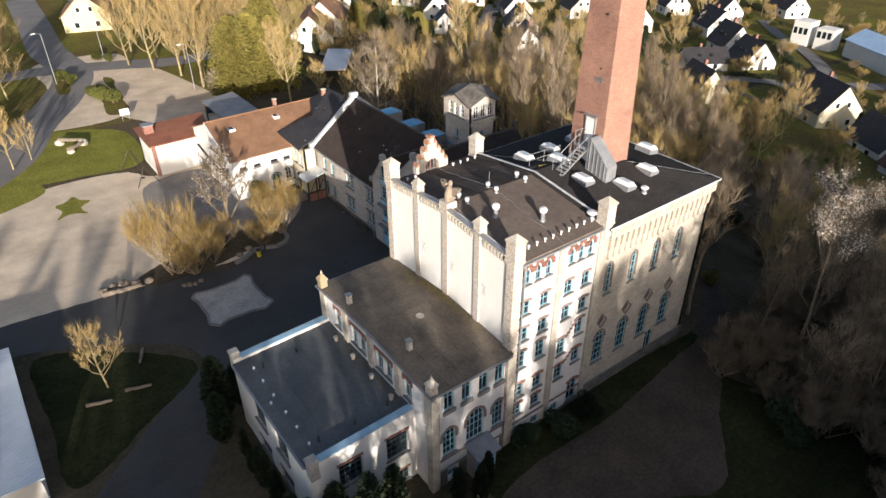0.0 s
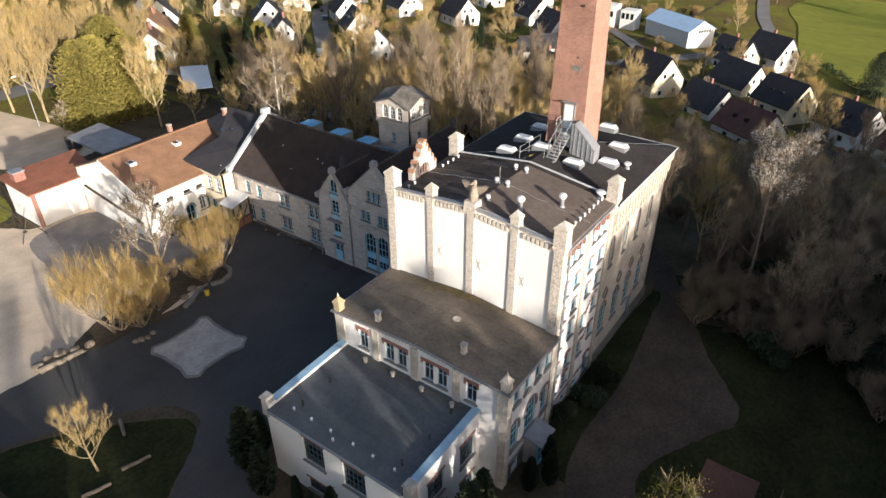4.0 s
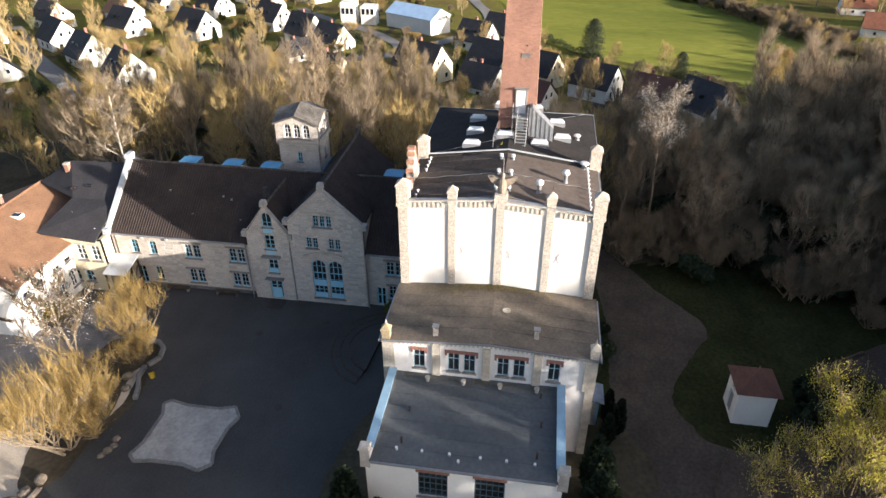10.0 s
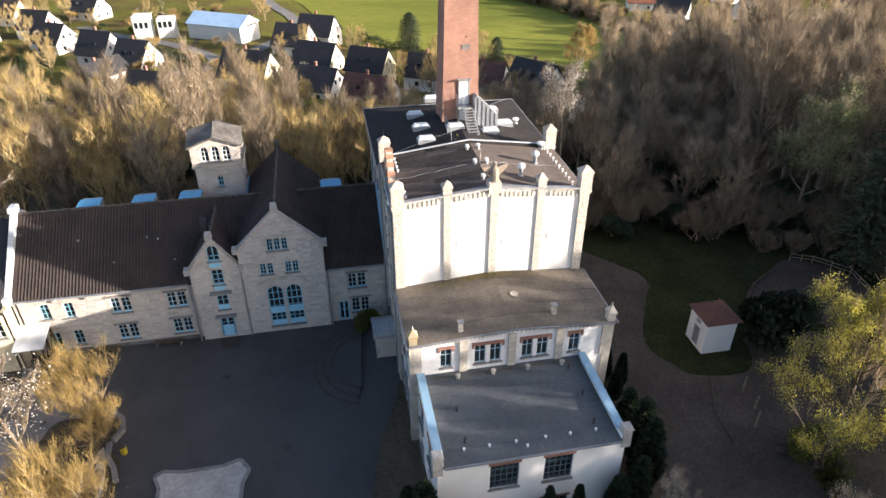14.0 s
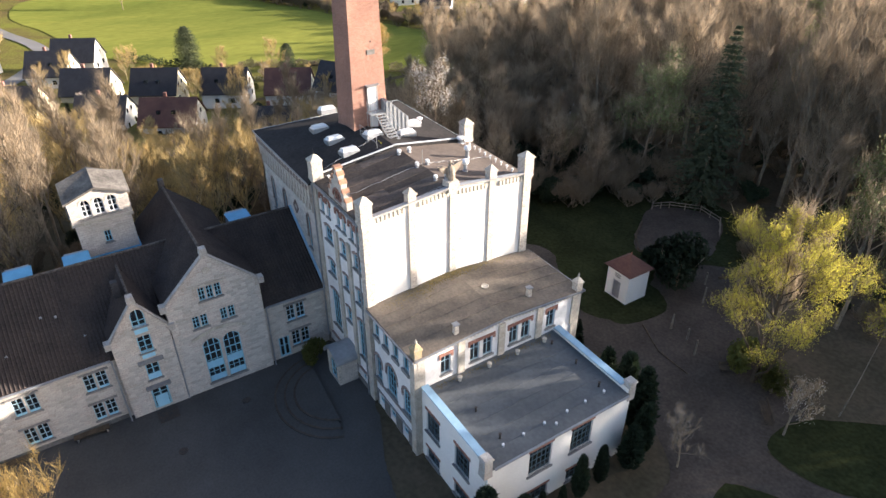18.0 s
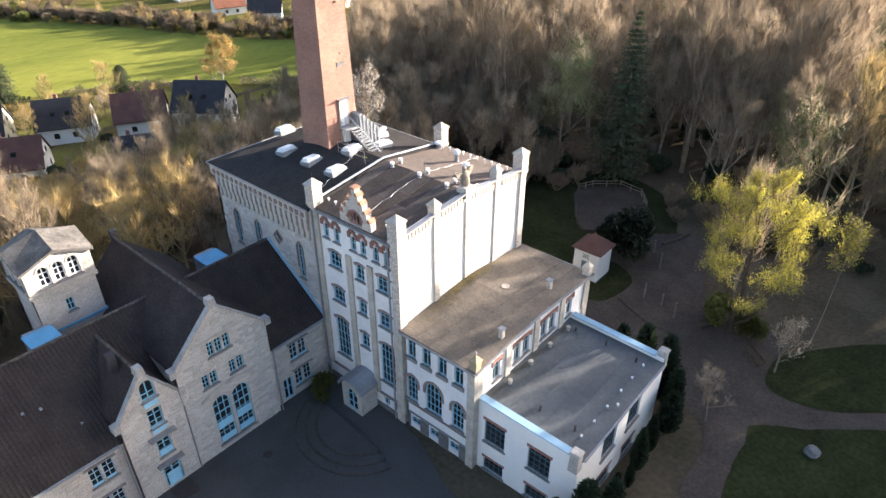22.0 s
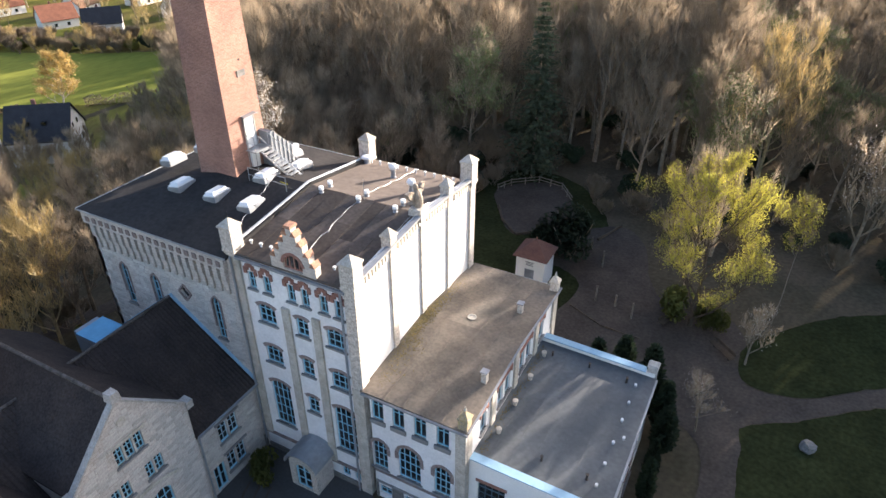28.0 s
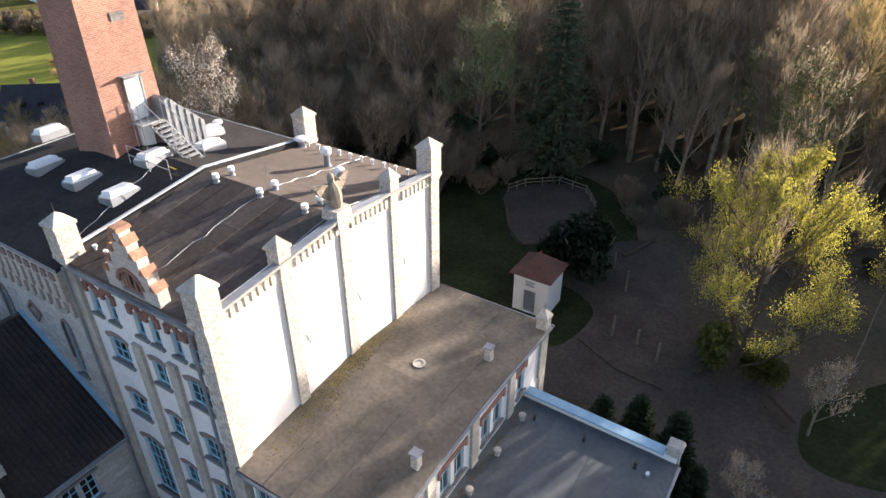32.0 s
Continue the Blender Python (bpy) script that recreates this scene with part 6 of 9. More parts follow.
part("ball", lathe(bmesh.new(), ((0.05, 0), (0.08, 0.1), (0.02, 0.25)), Matrix.Translation((22.55, 10.75, 4.6)), 8), M["tile_red"], shed)
for i, w in enumerate((0.8, 0.62, 0.7)):
    part("sign_bar", B(22.6 - w / 2, SY1 + 0.002, 2.75 - 0.16 * i, 22.6 + w / 2, SY1 + 0.012, 2.84 - 0.16 * i), M["sill"], shed, "line of painted lettering")

# ---- entrance porches ----
ent = empty("arched_entrance_porch", (26.9, 39, 0), "entrance porch with a curved sheet roof and blue door", "porch")
holes = [put_window(ent, "+y", 39.55, 27.0, 0.1, 1.2, 2.15, 0.35, 2, (10.35, 0.7), 0.12, name="door", sill=None, lintel="cap")]
wall(ent, "front_wall", "+y", 39.55, [(25.95, -0.4), (28.05, -0.4), (28.05, 2.35), (27.5, 2.8), (27.0, 2.92), (26.5, 2.8), (25.95, 2.35)], M["pillar"], holes, 0.3)
for f_, pl in (("-x", 25.95), ("+x", 28.05)):
    wall(ent, "side_wall", f_, pl, [(37.9, -0.4), (39.25, -0.4), (39.25, 2.3), (37.9, 2.3)], M["stone"], (), 0.25)
bm = bmesh.new()
arc = [(math.cos(radians(a)) * 1.28, 2.3 + math.sin(radians(a)) * 0.9) for a in range(0, 181, 15)]
prism(bm, arc + [(u * 0.93, z - 0.1) for u, z in arc[::-1]], face_frame("+y", 39.78) @ Matrix.Translation((-27.0, 0, 0)), 0.0, 2.0)
part("roof", bm, M["zinc"], ent, "curved grey sheet roof")
ent2 = empty("side_entrance_porch", (20.3, 22.6, 0), "small porch with blue doors and sheet roof", "porch")
holes = [put_window(ent2, "-y", 22.35, 20.3, 0.1, 1.3, 2.1, 0.0, 2, (10.35, 0.7), 0.14, name="door", sill=None)]
wall(ent2, "front_wall", "-y", 22.35, [(19.45, -0.4), (21.15, -0.4), (21.15, 2.45), (19.45, 2.45)], M["blue"], holes, 0.15)
for nm, f_, pl in (("side_wall", "-x", 19.45), ("side_wall", "+x", 21.15)):
    wall(ent2, nm, f_, pl, [(22.51, -0.4), (23.45, -0.4), (23.45, 2.6), (22.51, 2.45)], M["pillar"], (), 0.2)
part("roof", slab(bmesh.new(), [(19.25, 22.0, 2.5), (21.35, 22.0, 2.5), (21.35, 23.54, 2.85), (19.25, 23.54, 2.85)], 0.08), M["zinc"], ent2)

# ---- trees ----
def tree_data(seed, height, trunk_r, limbs, first, reach, lift, sub=5, twigs=7, twig_len=0.9, twig_w=0.035, stems=1, lean=0.0, leaves=0, leaf=0.16, droop=0.0, clump=0.33, thin=0.014):
    """Tapered trunk, limbs, branches and fine twigs; leaves: how many small leaf blades on each branch end. Gives three lists of verts and faces."""
    rnd = random.Random(seed)
    wood, fine, leafy = ([], []), ([], []), ([], [])

    def seg(p, q, r0, r1, n):
        v, f = wood
        d = (q - p).normalized()
        s = d.orthogonal().normalized()
        t = d.cross(s)
        o = len(v)
        for c, r in ((p, r0), (q, r1)):
            for i in range(n):
                a = 2 * math.pi * i / n
                v.append(c + r * (math.cos(a) * s + math.sin(a) * t))
        for i in range(n):
            f.append((o + i, o + (i + 1) % n, o + n + (i + 1) % n, o + n + i))

    def jig(d, a):
        return (d + Vector((rnd.uniform(-a, a), rnd.uniform(-a, a), rnd.uniform(-a * 0.6, a)))).normalized()

    def limb(p, d, length, r, level):
        pts = [p]
        k = 3 if level < 2 else 2
        for i in range(k):
            d = jig(d, 0.22)
            d = (d + Vector((0, 0, 0.16 - droop * (i + 1.5)))).normalized()
            q = pts[-1] + d * length / k
            ra, rb = r * (1 - i / k * 0.75), r * (1 - (i + 1) / k * 0.75)
            seg(pts[-1], q, max(ra, thin), max(rb, thin * 0.6), 5 if level == 0 else 4 if level == 1 else 3)
            pts.append(q)
        if level < 2:
            for j in range(sub if level == 0 else sub - 1):
                t = 0.25 + 0.75 * (j + rnd.random()) / sub
                i = min(k - 1, int(t * k))
                b = pts[i].lerp(pts[i + 1], t * k - i)
                limb(b, jig(d, 0.85), length * rnd.uniform(0.36, 0.58) * (1.1 - 0.4 * t), r * 0.42, level + 1)
        if level >= 1:
            v, f = fine
            for j in range(twigs):
                q = rnd.random() * (len(pts) - 1)
                b = pts[int(q)].lerp(pts[int(q) + 1], q - int(q)) if j else pts[-1]
                e = b + (jig(d, 0.85) + Vector((0, 0, 0.3 - droop * 3))) * twig_len * rnd.uniform(0.5, 1.15)
                w = Vector((rnd.uniform(-1, 1), rnd.uniform(-1, 1), rnd.uniform(-1, 1))).cross(e - b)
                w = w.normalized() * twig_w if w.length > 1e-4 else Vector((twig_w, 0, 0))
                o = len(v)
                v += [b - w, b + w, e]
                f.append((o, o + 1, o + 2))
            if leaves:
                v, f = leafy
                for j in range(leaves):
                    c = pts[-1].lerp(pts[-2], rnd.random() * 0.8) + Vector((rnd.gauss(0, clump), rnd.gauss(0, clump), rnd.gauss(0, clump * 0.85)))
                    a = Vector((rnd.gauss(0, 1), rnd.gauss(0, 1), rnd.gauss(0, 1))).normalized()
                    b2 = a.orthogonal().normalized()
                    s = leaf * rnd.uniform(0.6, 1.3)
                    o = len(v)
                    v += [c - a * s, c + b2 * s * 0.6, c + a * s, c - b2 * s * 0.6]
                    f.append((o, o + 1, o + 2, o + 3))

    for stem in range(stems):
        p = Vector((0, 0, -0.15)) + (Vector((rnd.uniform(-0.3, 0.3), rnd.uniform(-0.3, 0.3), 0)) if stems > 1 else Vector())
        d = Vector((rnd.uniform(-lean, lean), rnd.uniform(-lean, lean), 1)).normalized()
        n = 6
        pts = [p]
        for i in range(n):
            d = jig(d, 0.07)
            d.z = abs(d.z)
            pts.append(pts[-1] + d * height / n * (0.86 if i == n - 1 else 1.0))
            seg(pts[-2], pts[-1], trunk_r * (1 - i / n * 0.85), trunk_r * (1 - (i + 1) / n * 0.85), 7)
        for j in range(limbs):
            t = first + (1 - first) * (j + rnd.random()) / limbs
            i = min(n - 1, int(t * n))
            b = pts[i].lerp(pts[i + 1], t * n - i)
            az = 2.4 * j + rnd.uniform(-0.5, 0.5)
            out = Vector((math.cos(az), math.sin(az), lift * rnd.uniform(0.6, 1.4)))
            limb(b, out.normalized(), reach * (1.15 - 0.75 * t) * rnd.uniform(0.75, 1.2), trunk_r * 0.45 * (1.15 - t), 0)
    return wood, fine, leafy


def raw_mesh(name, data, material):
    me = bpy.data.meshes.new(name)
    me.from_pydata([tuple(v) for v in data[0]], [], data[1])
    me.update()
    me.materials.append(M[material])
    return me


def tree_kind(name, label, seed, twig="twig", bark="bark", leafm=None, category="tree", group="", **k):
    """One tree with its parts, kept under the land until it is copied."""
    w, f, l = tree_data(seed, **k)
    root = new(name)
    tagged(root, label, category, group)
    part("trunk", raw_mesh("trunk", w, bark), None, root)
    part("crown", raw_mesh("crown", f, twig), None, root)
    if l[0]:
        part("foliage", raw_mesh("foliage", l, leafm), None, root)
    return root


PLANTED = set()
FAR_SCRUB = []


def plant(kind, x, y, s=1.0, rz=0.0, sz=None, z=None):
    """Stands the tree itself at its first place and copies at the others."""
    m = pose(x, y, (land(x, y) if z is None else z), 0, 0, rz)
    if kind.name == "brown_scrub" and (x > 60 or y < -14):
        FAR_SCRUB.append(m @ Matrix.Diagonal((s, s, sz or s, 1)))
        return None
    if kind.name not in PLANTED:
        PLANTED.add(kind.name)
        kind.matrix_basis = m @ Matrix.Diagonal((s, s, sz or s, 1))
        return kind
    ob = copy_thing(kind, m)
    ob.scale = (s, s, sz or s)
    return ob


rt = random.Random(7)
WOOD_ = [tree_kind(nm, lb, 10 + i, height=h, trunk_r=0.24, limbs=15, first=f_, reach=r, lift=l_, sub=5, twigs=5, twig_len=1.4, twig_w=0.017, thin=0.038, group=g_)
         for i, (nm, lb, g_, h, r, f_, l_) in enumerate((("bare_tree", "tall bare woodland tree with brown twigs", "bare woodland trees", 14, 5.0, 0.36, 1.3), ("slender_bare_tree", "slender bare woodland tree with upright brown limbs", "slender bare trees", 15.5, 4.2, 0.42, 1.6),
                                                     ("spreading_bare_tree", "bare tree with a broad spreading brown crown", "spreading bare trees", 12.5, 6.0, 0.28, 0.9), ("bare_tree", "tall bare woodland tree with brown twigs", "bare woodland trees", 14.5, 5.4, 0.36, 1.1), ("spreading_bare_tree", "bare tree with a broad spreading brown crown", "spreading bare trees", 13, 5.4, 0.26, 1.0)))]
GOLD_ = [tree_kind("sunlit_bare_tree", "bare tree with golden brown twigs and catkins", 30 + i, twig="twig_gold", height=h, trunk_r=0.2, bark="bark_gold", limbs=16, first=0.2, reach=r * 1.15, lift=0.85, sub=5, twigs=4, twig_len=1.4, twig_w=0.019, thin=0.04, group="golden bare trees")
         for i, (h, r) in enumerate(((11.5, 5.2), (12.5, 4.6)))]
BUDS_ = [tree_kind("budding_tree", "tree with sparse fresh green leaves", 40, leafm="bud_green", height=11, trunk_r=0.18, limbs=12, first=0.25, reach=4.6, lift=0.7, sub=4, twigs=4, leaves=34, leaf=0.085, clump=0.42, group="budding trees")]
BLOS_ = [tree_kind("blossoming_tree", "bare cherry tree covered in white blossom", 50 + i, leafm="blossom", height=h, trunk_r=0.16, limbs=12, first=0.22, reach=r, lift=0.75, sub=4, twigs=5, twig_len=0.6, leaves=n, leaf=0.045, group="white blossoming trees")
         for i, (h, r, n) in enumerate(((9, 4.2, 22), (6.5, 3.6, 7)))]
TALLBLOS = tree_kind("blossoming_cherry", "tall wild cherry with a round crown of white blossom", 55, leafm="blossom", height=14.2, trunk_r=0.17, limbs=13, first=0.58, reach=6.2, lift=0.9, sub=5, twigs=4, twig_len=0.7, leaves=13, leaf=0.06, clump=0.24)
SHRUB = [tree_kind("golden_willow", "large many-stemmed golden willow bush", 60 + i, twig="willow", leafm="willow", category="bush", height=3.9, trunk_r=0.075, limbs=7, first=0.05, reach=3.0, lift=0.8, sub=4, twigs=4, twig_len=0.95, twig_w=0.012, thin=0.018, stems=8, lean=1.1, leaves=2, leaf=0.04, group="golden willow bushes") for i in range(2)]
YELL = tree_kind("yellow_green_tree", "broad tree with bright yellow-green spring leaves", 71, twig="scrub", bark="wood_dark", leafm="bud", height=12.5, trunk_r=0.26, limbs=20, first=0.06, reach=8.8, lift=0.62, sub=5, twigs=5, twig_len=0.8, leaves=80, leaf=0.052, clump=0.3)
SAPLING = tree_kind("yellow_sapling", "slender pale-stemmed sapling with a yellow-leaved top", 83, twig="scrub", bark="log", leafm="bud", height=12, trunk_r=0.055, limbs=9, first=0.62, reach=2.6, lift=1.3, sub=4, twigs=3, twig_len=0.6, leaves=14, leaf=0.07, clump=0.3)
GOLDBIRCH = tree_kind("golden_birch", "broad birch with a cone of golden young leaves", 84, twig="willow", leafm="willow", bark="birch", height=12.5, trunk_r=0.16, limbs=18, first=0.12, reach=4.6, lift=0.75, sub=5, twigs=5, twig_len=0.9, leaves=10, leaf=0.13, clump=0.35)
BIRCH = tree_kind("birch", "slender birch with a pale trunk and fine hanging twigs", 81, bark="birch", height=14, trunk_r=0.16, limbs=14, first=0.25, reach=3.4, lift=0.8, sub=4, twigs=8, twig_len=1.1, twig_w=0.02, droop=0.12, group="birches")


def conifer_kind(name, label, seed, height, radius, tiers, per, material, category="tree", group="", slim=False, full=False):
    rnd = random.Random(seed)
    root = new(name)
    tagged(root, label, category, group)
    bm = bmesh.new()
    tube(bm, (0, 0, -0.2), (0, 0, height * 0.96), 0.03 * height * 0.5, 0.02, 7)
    part("trunk", bm, M["bark"], root)
    v, f = [], []
    for i in range(tiers):
        t = (i + rnd.random() * 0.6) / tiers
        z = height * (0.04 + 0.95 * t)
        rr = radius * ((1 - t) ** (0.55 if slim else 0.85)) * (0.55 + 0.45 * min(1, t * 6)) + 0.08
        if full:
            rr = radius * math.sqrt(max(0.02, 1 - (1.25 * t - 0.25) ** 2)) * (0.9 + 0.1 * math.sin(i * 2.1)) + 0.1
        for j in range(per):
            az = rnd.uniform(0, 6.28)
            length = rr * rnd.uniform(0.7, 1.12)
            d = Vector((math.cos(az), math.sin(az), 0.9 if slim else -0.28 + 0.3 * t))
            s = Vector((-math.sin(az), math.cos(az), 0))
            b = Vector((0, 0, z))
            k = 6
            for q in range(k):
                u = (q + 0.5 + rnd.uniform(-0.3, 0.3)) / k
                c = b + d * length * u * (0.7 if slim else 1) + Vector((0, 0, rnd.uniform(-0.1, 0.1)))
                w = (0.13 if full else 0) + (0 if full else 1) * (0.10 + 0.20 * rr * (1 - u) * (0.6 if slim else 0.28)) * rnd.uniform(0.7, 1.3)
                a = (d * 0.8 + s * rnd.uniform(-0.9, 0.9) + Vector((0, 0, rnd.uniform(-0.6, 0.6)))).normalized()
                n = a.cross(Vector((rnd.gauss(0, 1), rnd.gauss(0, 1), rnd.gauss(0, 1)))).normalized()
                o = len(v)
                v += [c - a * w * 1.4, c + n * w * 0.7, c + a * w * 1.8, c - n * w * 0.7]
                f.append((o, o + 1, o + 2, o + 3))
    part("crown", raw_mesh("crown", (v, f), material), None, root)
    return root


FIR = conifer_kind("fir_tree", "tall dark green fir", 91, 19, 5.4, 32, 22, "fir", group="dark firs")
PINE = conifer_kind("broad_conifer", "broad sunlit yellow-green conifer", 92, 11, 4.2, 44, 60, "olive", group="yellow-green conifers", full=True)
ROUND = conifer_kind("round_pine", "dark round-crowned pine beside the meadow", 94, 11, 4.4, 40, 46, "fir", group="dark pines", full=True)
THUJA = conifer_kind("cypress", "dense dark evergreen cypress", 93, 5.2, 1.5, 40, 22, "needle", "bush", "dark cypresses", slim=True)


def bush_kind(name, label, seed, r, h, n, material, leaf=0.16, group=""):
    rnd = random.Random(seed)
    root = new(name)
    tagged(root, label, "bush", group)
    bm = bmesh.new()
    for i in range(7):
        a = rnd.uniform(0, 6.28)
        tube(bm, (0, 0, -0.1), (math.cos(a) * r * 0.5, math.sin(a) * r * 0.5, h * 0.7), 0.05, 0.015, 4)
    part("stem", bm, M["bark"], root)
    v, f = [], []
    lumps = [(rnd.uniform(-0.55, 0.55) * r, rnd.uniform(-0.55, 0.55) * r, rnd.uniform(0.3, 0.72) * h, rnd.uniform(0.35, 0.55) * r) for _ in range(9)]
    for i in range(n):
        lx, ly, lz, lr = lumps[i % 9]
        d = Vector((rnd.gauss(0, 1), rnd.gauss(0, 1), rnd.gauss(0, 1))).normalized() * lr * rnd.uniform(0.6, 1.05)
        c = Vector((lx, ly, max(0.05, lz + d.z * 0.9))) + Vector((d.x, d.y, 0))
        a = Vector((rnd.gauss(0, 1), rnd.gauss(0, 1), rnd.gauss(0, 1))).normalized()
        b2 = a.orthogonal().normalized()
        s = leaf * rnd.uniform(0.6, 1.3)
        o = len(v)
        v += [c - a * s, c + b2 * s * 0.6, c + a * s, c - b2 * s * 0.6]
        f.append((o, o + 1, o + 2, o + 3))
    part("foliage", raw_mesh("foliage", (v, f), material), None, root)
    return root


LAUREL = bush_kind("evergreen_bush", "rounded dark evergreen bush", 101, 1.8, 2.6, 2600, "needle", group="evergreen bushes")
HEDGE = bush_kind("garden_bush", "loose yellow-green garden bush", 102, 1.6, 2.2, 1700, "green", group="garden bushes")
BRUSH = tree_kind("brown_scrub", "low brown leafless scrub", 103, twig="scrub", category="bush", height=2.0, trunk_r=0.035, limbs=5, first=0.1, reach=1.7, lift=0.9, sub=4, twigs=9, twig_len=0.6, twig_w=0.012, stems=7, lean=0.9, group="brown scrub")

# yard and park, each at its own place
plant(SHRUB[0], 11.0, 60.6, 1.2, 20, 1.6)
plant(SHRUB[1], 12.8, 59.4, 0.9, 100, 1.0)
plant(SHRUB[1], 23.3, 61.6, 0.95, 60, 1.25)
plant(SHRUB[0], 20.6, 60.6, 0.6, 200, 0.75)
plant(SHRUB[1], 15.0, 60.4, 0.5, 310, 0.7)
plant(SHRUB[0], 16.4, 62.6, 0.7, 50, 0.8)
plant(SHRUB[1], 24.2, 69.6, 0.45, 10, 0.6)
plant(BLOS_[1], 18.6, 64.2, 1.5, 0, 1.3)
plant(GOLD_[0], 1.3, 47.6, 0.46, 30, 0.5)
plant(YELL, 8.2, 10.9, 0.9, 140, 1.0)
plant(WOOD_[4], 9.5, 7.5, 0.8, 20, 1.02)
plant(HEDGE, 24.6, 71.0, 0.8, 0, 1.15)
plant(HEDGE, 29.9, 40.2, 0.85, 40, 1.0)
plant(LAUREL, 27.0, 22.0, 0.9, 10, 0.9)
plant(LAUREL, 30.4, 21.9, 0.8, 200, 0.7)
plant(LAUREL, 24.2, 22.6, 0.7, 100, 0.8)
plant(LAUREL, 20.7, 5.6, 2.2, 50, 2.1)
for x, y, s, rz, sz in ((7.6, 38.4, 1.25, 0, 1.2), (6.8, 36.2, 0.95, 70, 0.95), (9.2, 39.2, 0.8, 30, 0.8), (7.6, 33.9, 0.42, 20, 0.55), (7.4, 32.3, 0.36, 90, 0.5), (7.6, 30.6, 0.62, 150, 0.8), (7.7, 28.6, 0.55, 40, 0.72), (8.0, 24.4, 0.9, 210, 0.95),
                        (7.5, 26.0, 0.95, 10, 0.8), (9.4, 23.2, 1.2, 100, 1.25), (11.4, 22.8, 1.15, 250, 1.2), (13.2, 23.0, 1.0, 150, 1.05), (18.6, 20.9, 0.62, 30, 0.72), (17.4, 21.8, 0.6, 130, 0.65), (19.8, 21.6, 0.55, 210, 0.66), (11.0, 21.9, 0.7, 300, 0.7)):
    plant(THUJA, x, y, s, rz, sz)
plant(BLOS_[0], 5.7, 22.9, 0.5, 60, 0.55)
plant(BLOS_[1], 3.4, 13.9, 0.62, 160, 0.72)
plant(SAPLING, 2.2, 8.6, 1.0, 0, 1.0)
plant(BUDS_[0], 8.4, -1.5, 1.1, 30, 1.42)
plant(GOLD_[0], 6.3, -15.3, 1.25, 70, 1.45)
plant(BLOS_[1], -3.5, -6.0, 1.4, 20, 1.9)
plant(BUDS_[0], 12.5, -17.0, 1.15, 120, 1.2)
plant(BUDS_[0], 8.5, -30.0, 1.3, 250, 1.3)
for i, (x, y, t_, rz) in enumerate(((-11.5, -12, 1.15, 0), (-16, -18, 1.2, 300), (-20, -13, 1.05, 40), (-14, -20, 1.2, 250))):
    plant(WOOD_[i % 5], x, y, t_, rz)
plant(FIR, 30.8, -10.2, 1.05, 0, 1.14)
plant(HEDGE, 9.8, 10.2, 1.3, 0, 1.3)
plant(HEDGE, 6.6, 10.8, 1.1, 70, 1.3)
plant(FIR, 78, 63, 0.5, 0, 0.5)
plant(TALLBLOS, 49.0, 15.6, 1.0, 10, 1.08)
plant(BIRCH, 44.5, 74.5, 1.15, 80, 1.2)
plant(BIRCH, 46.8, 76.2, 0.9, 190, 1.0)
plant(ROUND, 184, 14.2, 0.95, 40, 1.05)
plant(ROUND, 168, -9, 0.65, 140, 0.7)
# trees and conifers by the parking area
for x, y, s in ((38, 110, 1.2), (42.5, 114, 1.15), (45, 109, 1.1), (47, 118, 1.2)):
    plant(PINE, x, y, s, rt.uniform(0, 360), s * rt.uniform(0.95, 1.15))
plant(GOLD_[1], 43.2, 100.8, 0.95, 30)
for x, y, s in ((30, 133, 1.1), (27, 139, 1.0), (33, 141, 1.1), (37, 136, 1.1), (42, 128, 1.15), (47, 126, 1.0), (40, 144, 1.2), (30, 149, 1.1), (48, 138, 1.1), (53, 121, 1.0), (1.5, 99, 0.6), (-3, 97, 0.55), (4, 101, 0.45), (-4, 116, 0.9), (-2, 130, 0.9), (3, 141, 0.9), (2, 122, 0.8), (5, 131, 0.9), (6, 144, 1.0), (-1, 108, 0.7), (8, 152, 1.0), (55, 131, 1.1), (34, 117, 1.1), (36, 122, 1.2), (40, 121, 1.15), (33, 126, 1.1)):
    plant(GOLD_[rt.randrange(2)], x, y, s, rt.uniform(0, 360), s * rt.uniform(0.9, 1.15))
for x, y, s in ((14.5, 136, 0.9), (15.5, 133, 0.8), (17.8, 121, 1.0), (19.0, 118, 1.1), (16.8, 124, 0.8), (22.8, 146, 0.9), (24.6, 144, 0.7), (2, 121, 1.2), (0, 111, 1.3)):
    plant(HEDGE, x, y, s, rt.uniform(0, 360), s * 1.1)
plant(BLOS_[0], 33.6, 111.5, 0.55, 0, 0.45)

# buildings, roads and open places that the woods keep clear of
KEEP = [(50, 67, 96, 122), (7, 47, 20, 90), (14, 40, 66, 108), (-30, 31, 36, 92), (-14, 14, 20, 40), (14, 35, 7, 24), (5, 18, 11, 24), (-14, 5, 10, 40), (35, 41, 4, 20)]


def clear(x, y):
    return not any(a < x < b and c < y < d for a, b, c, d in KEEP)


# the dark-roofed house on the slope, seen over the low growth in front of it
HX, HY, HU, HV, HSLOPE = 119.5, -9.4, -0.855, 0.519, 0.34


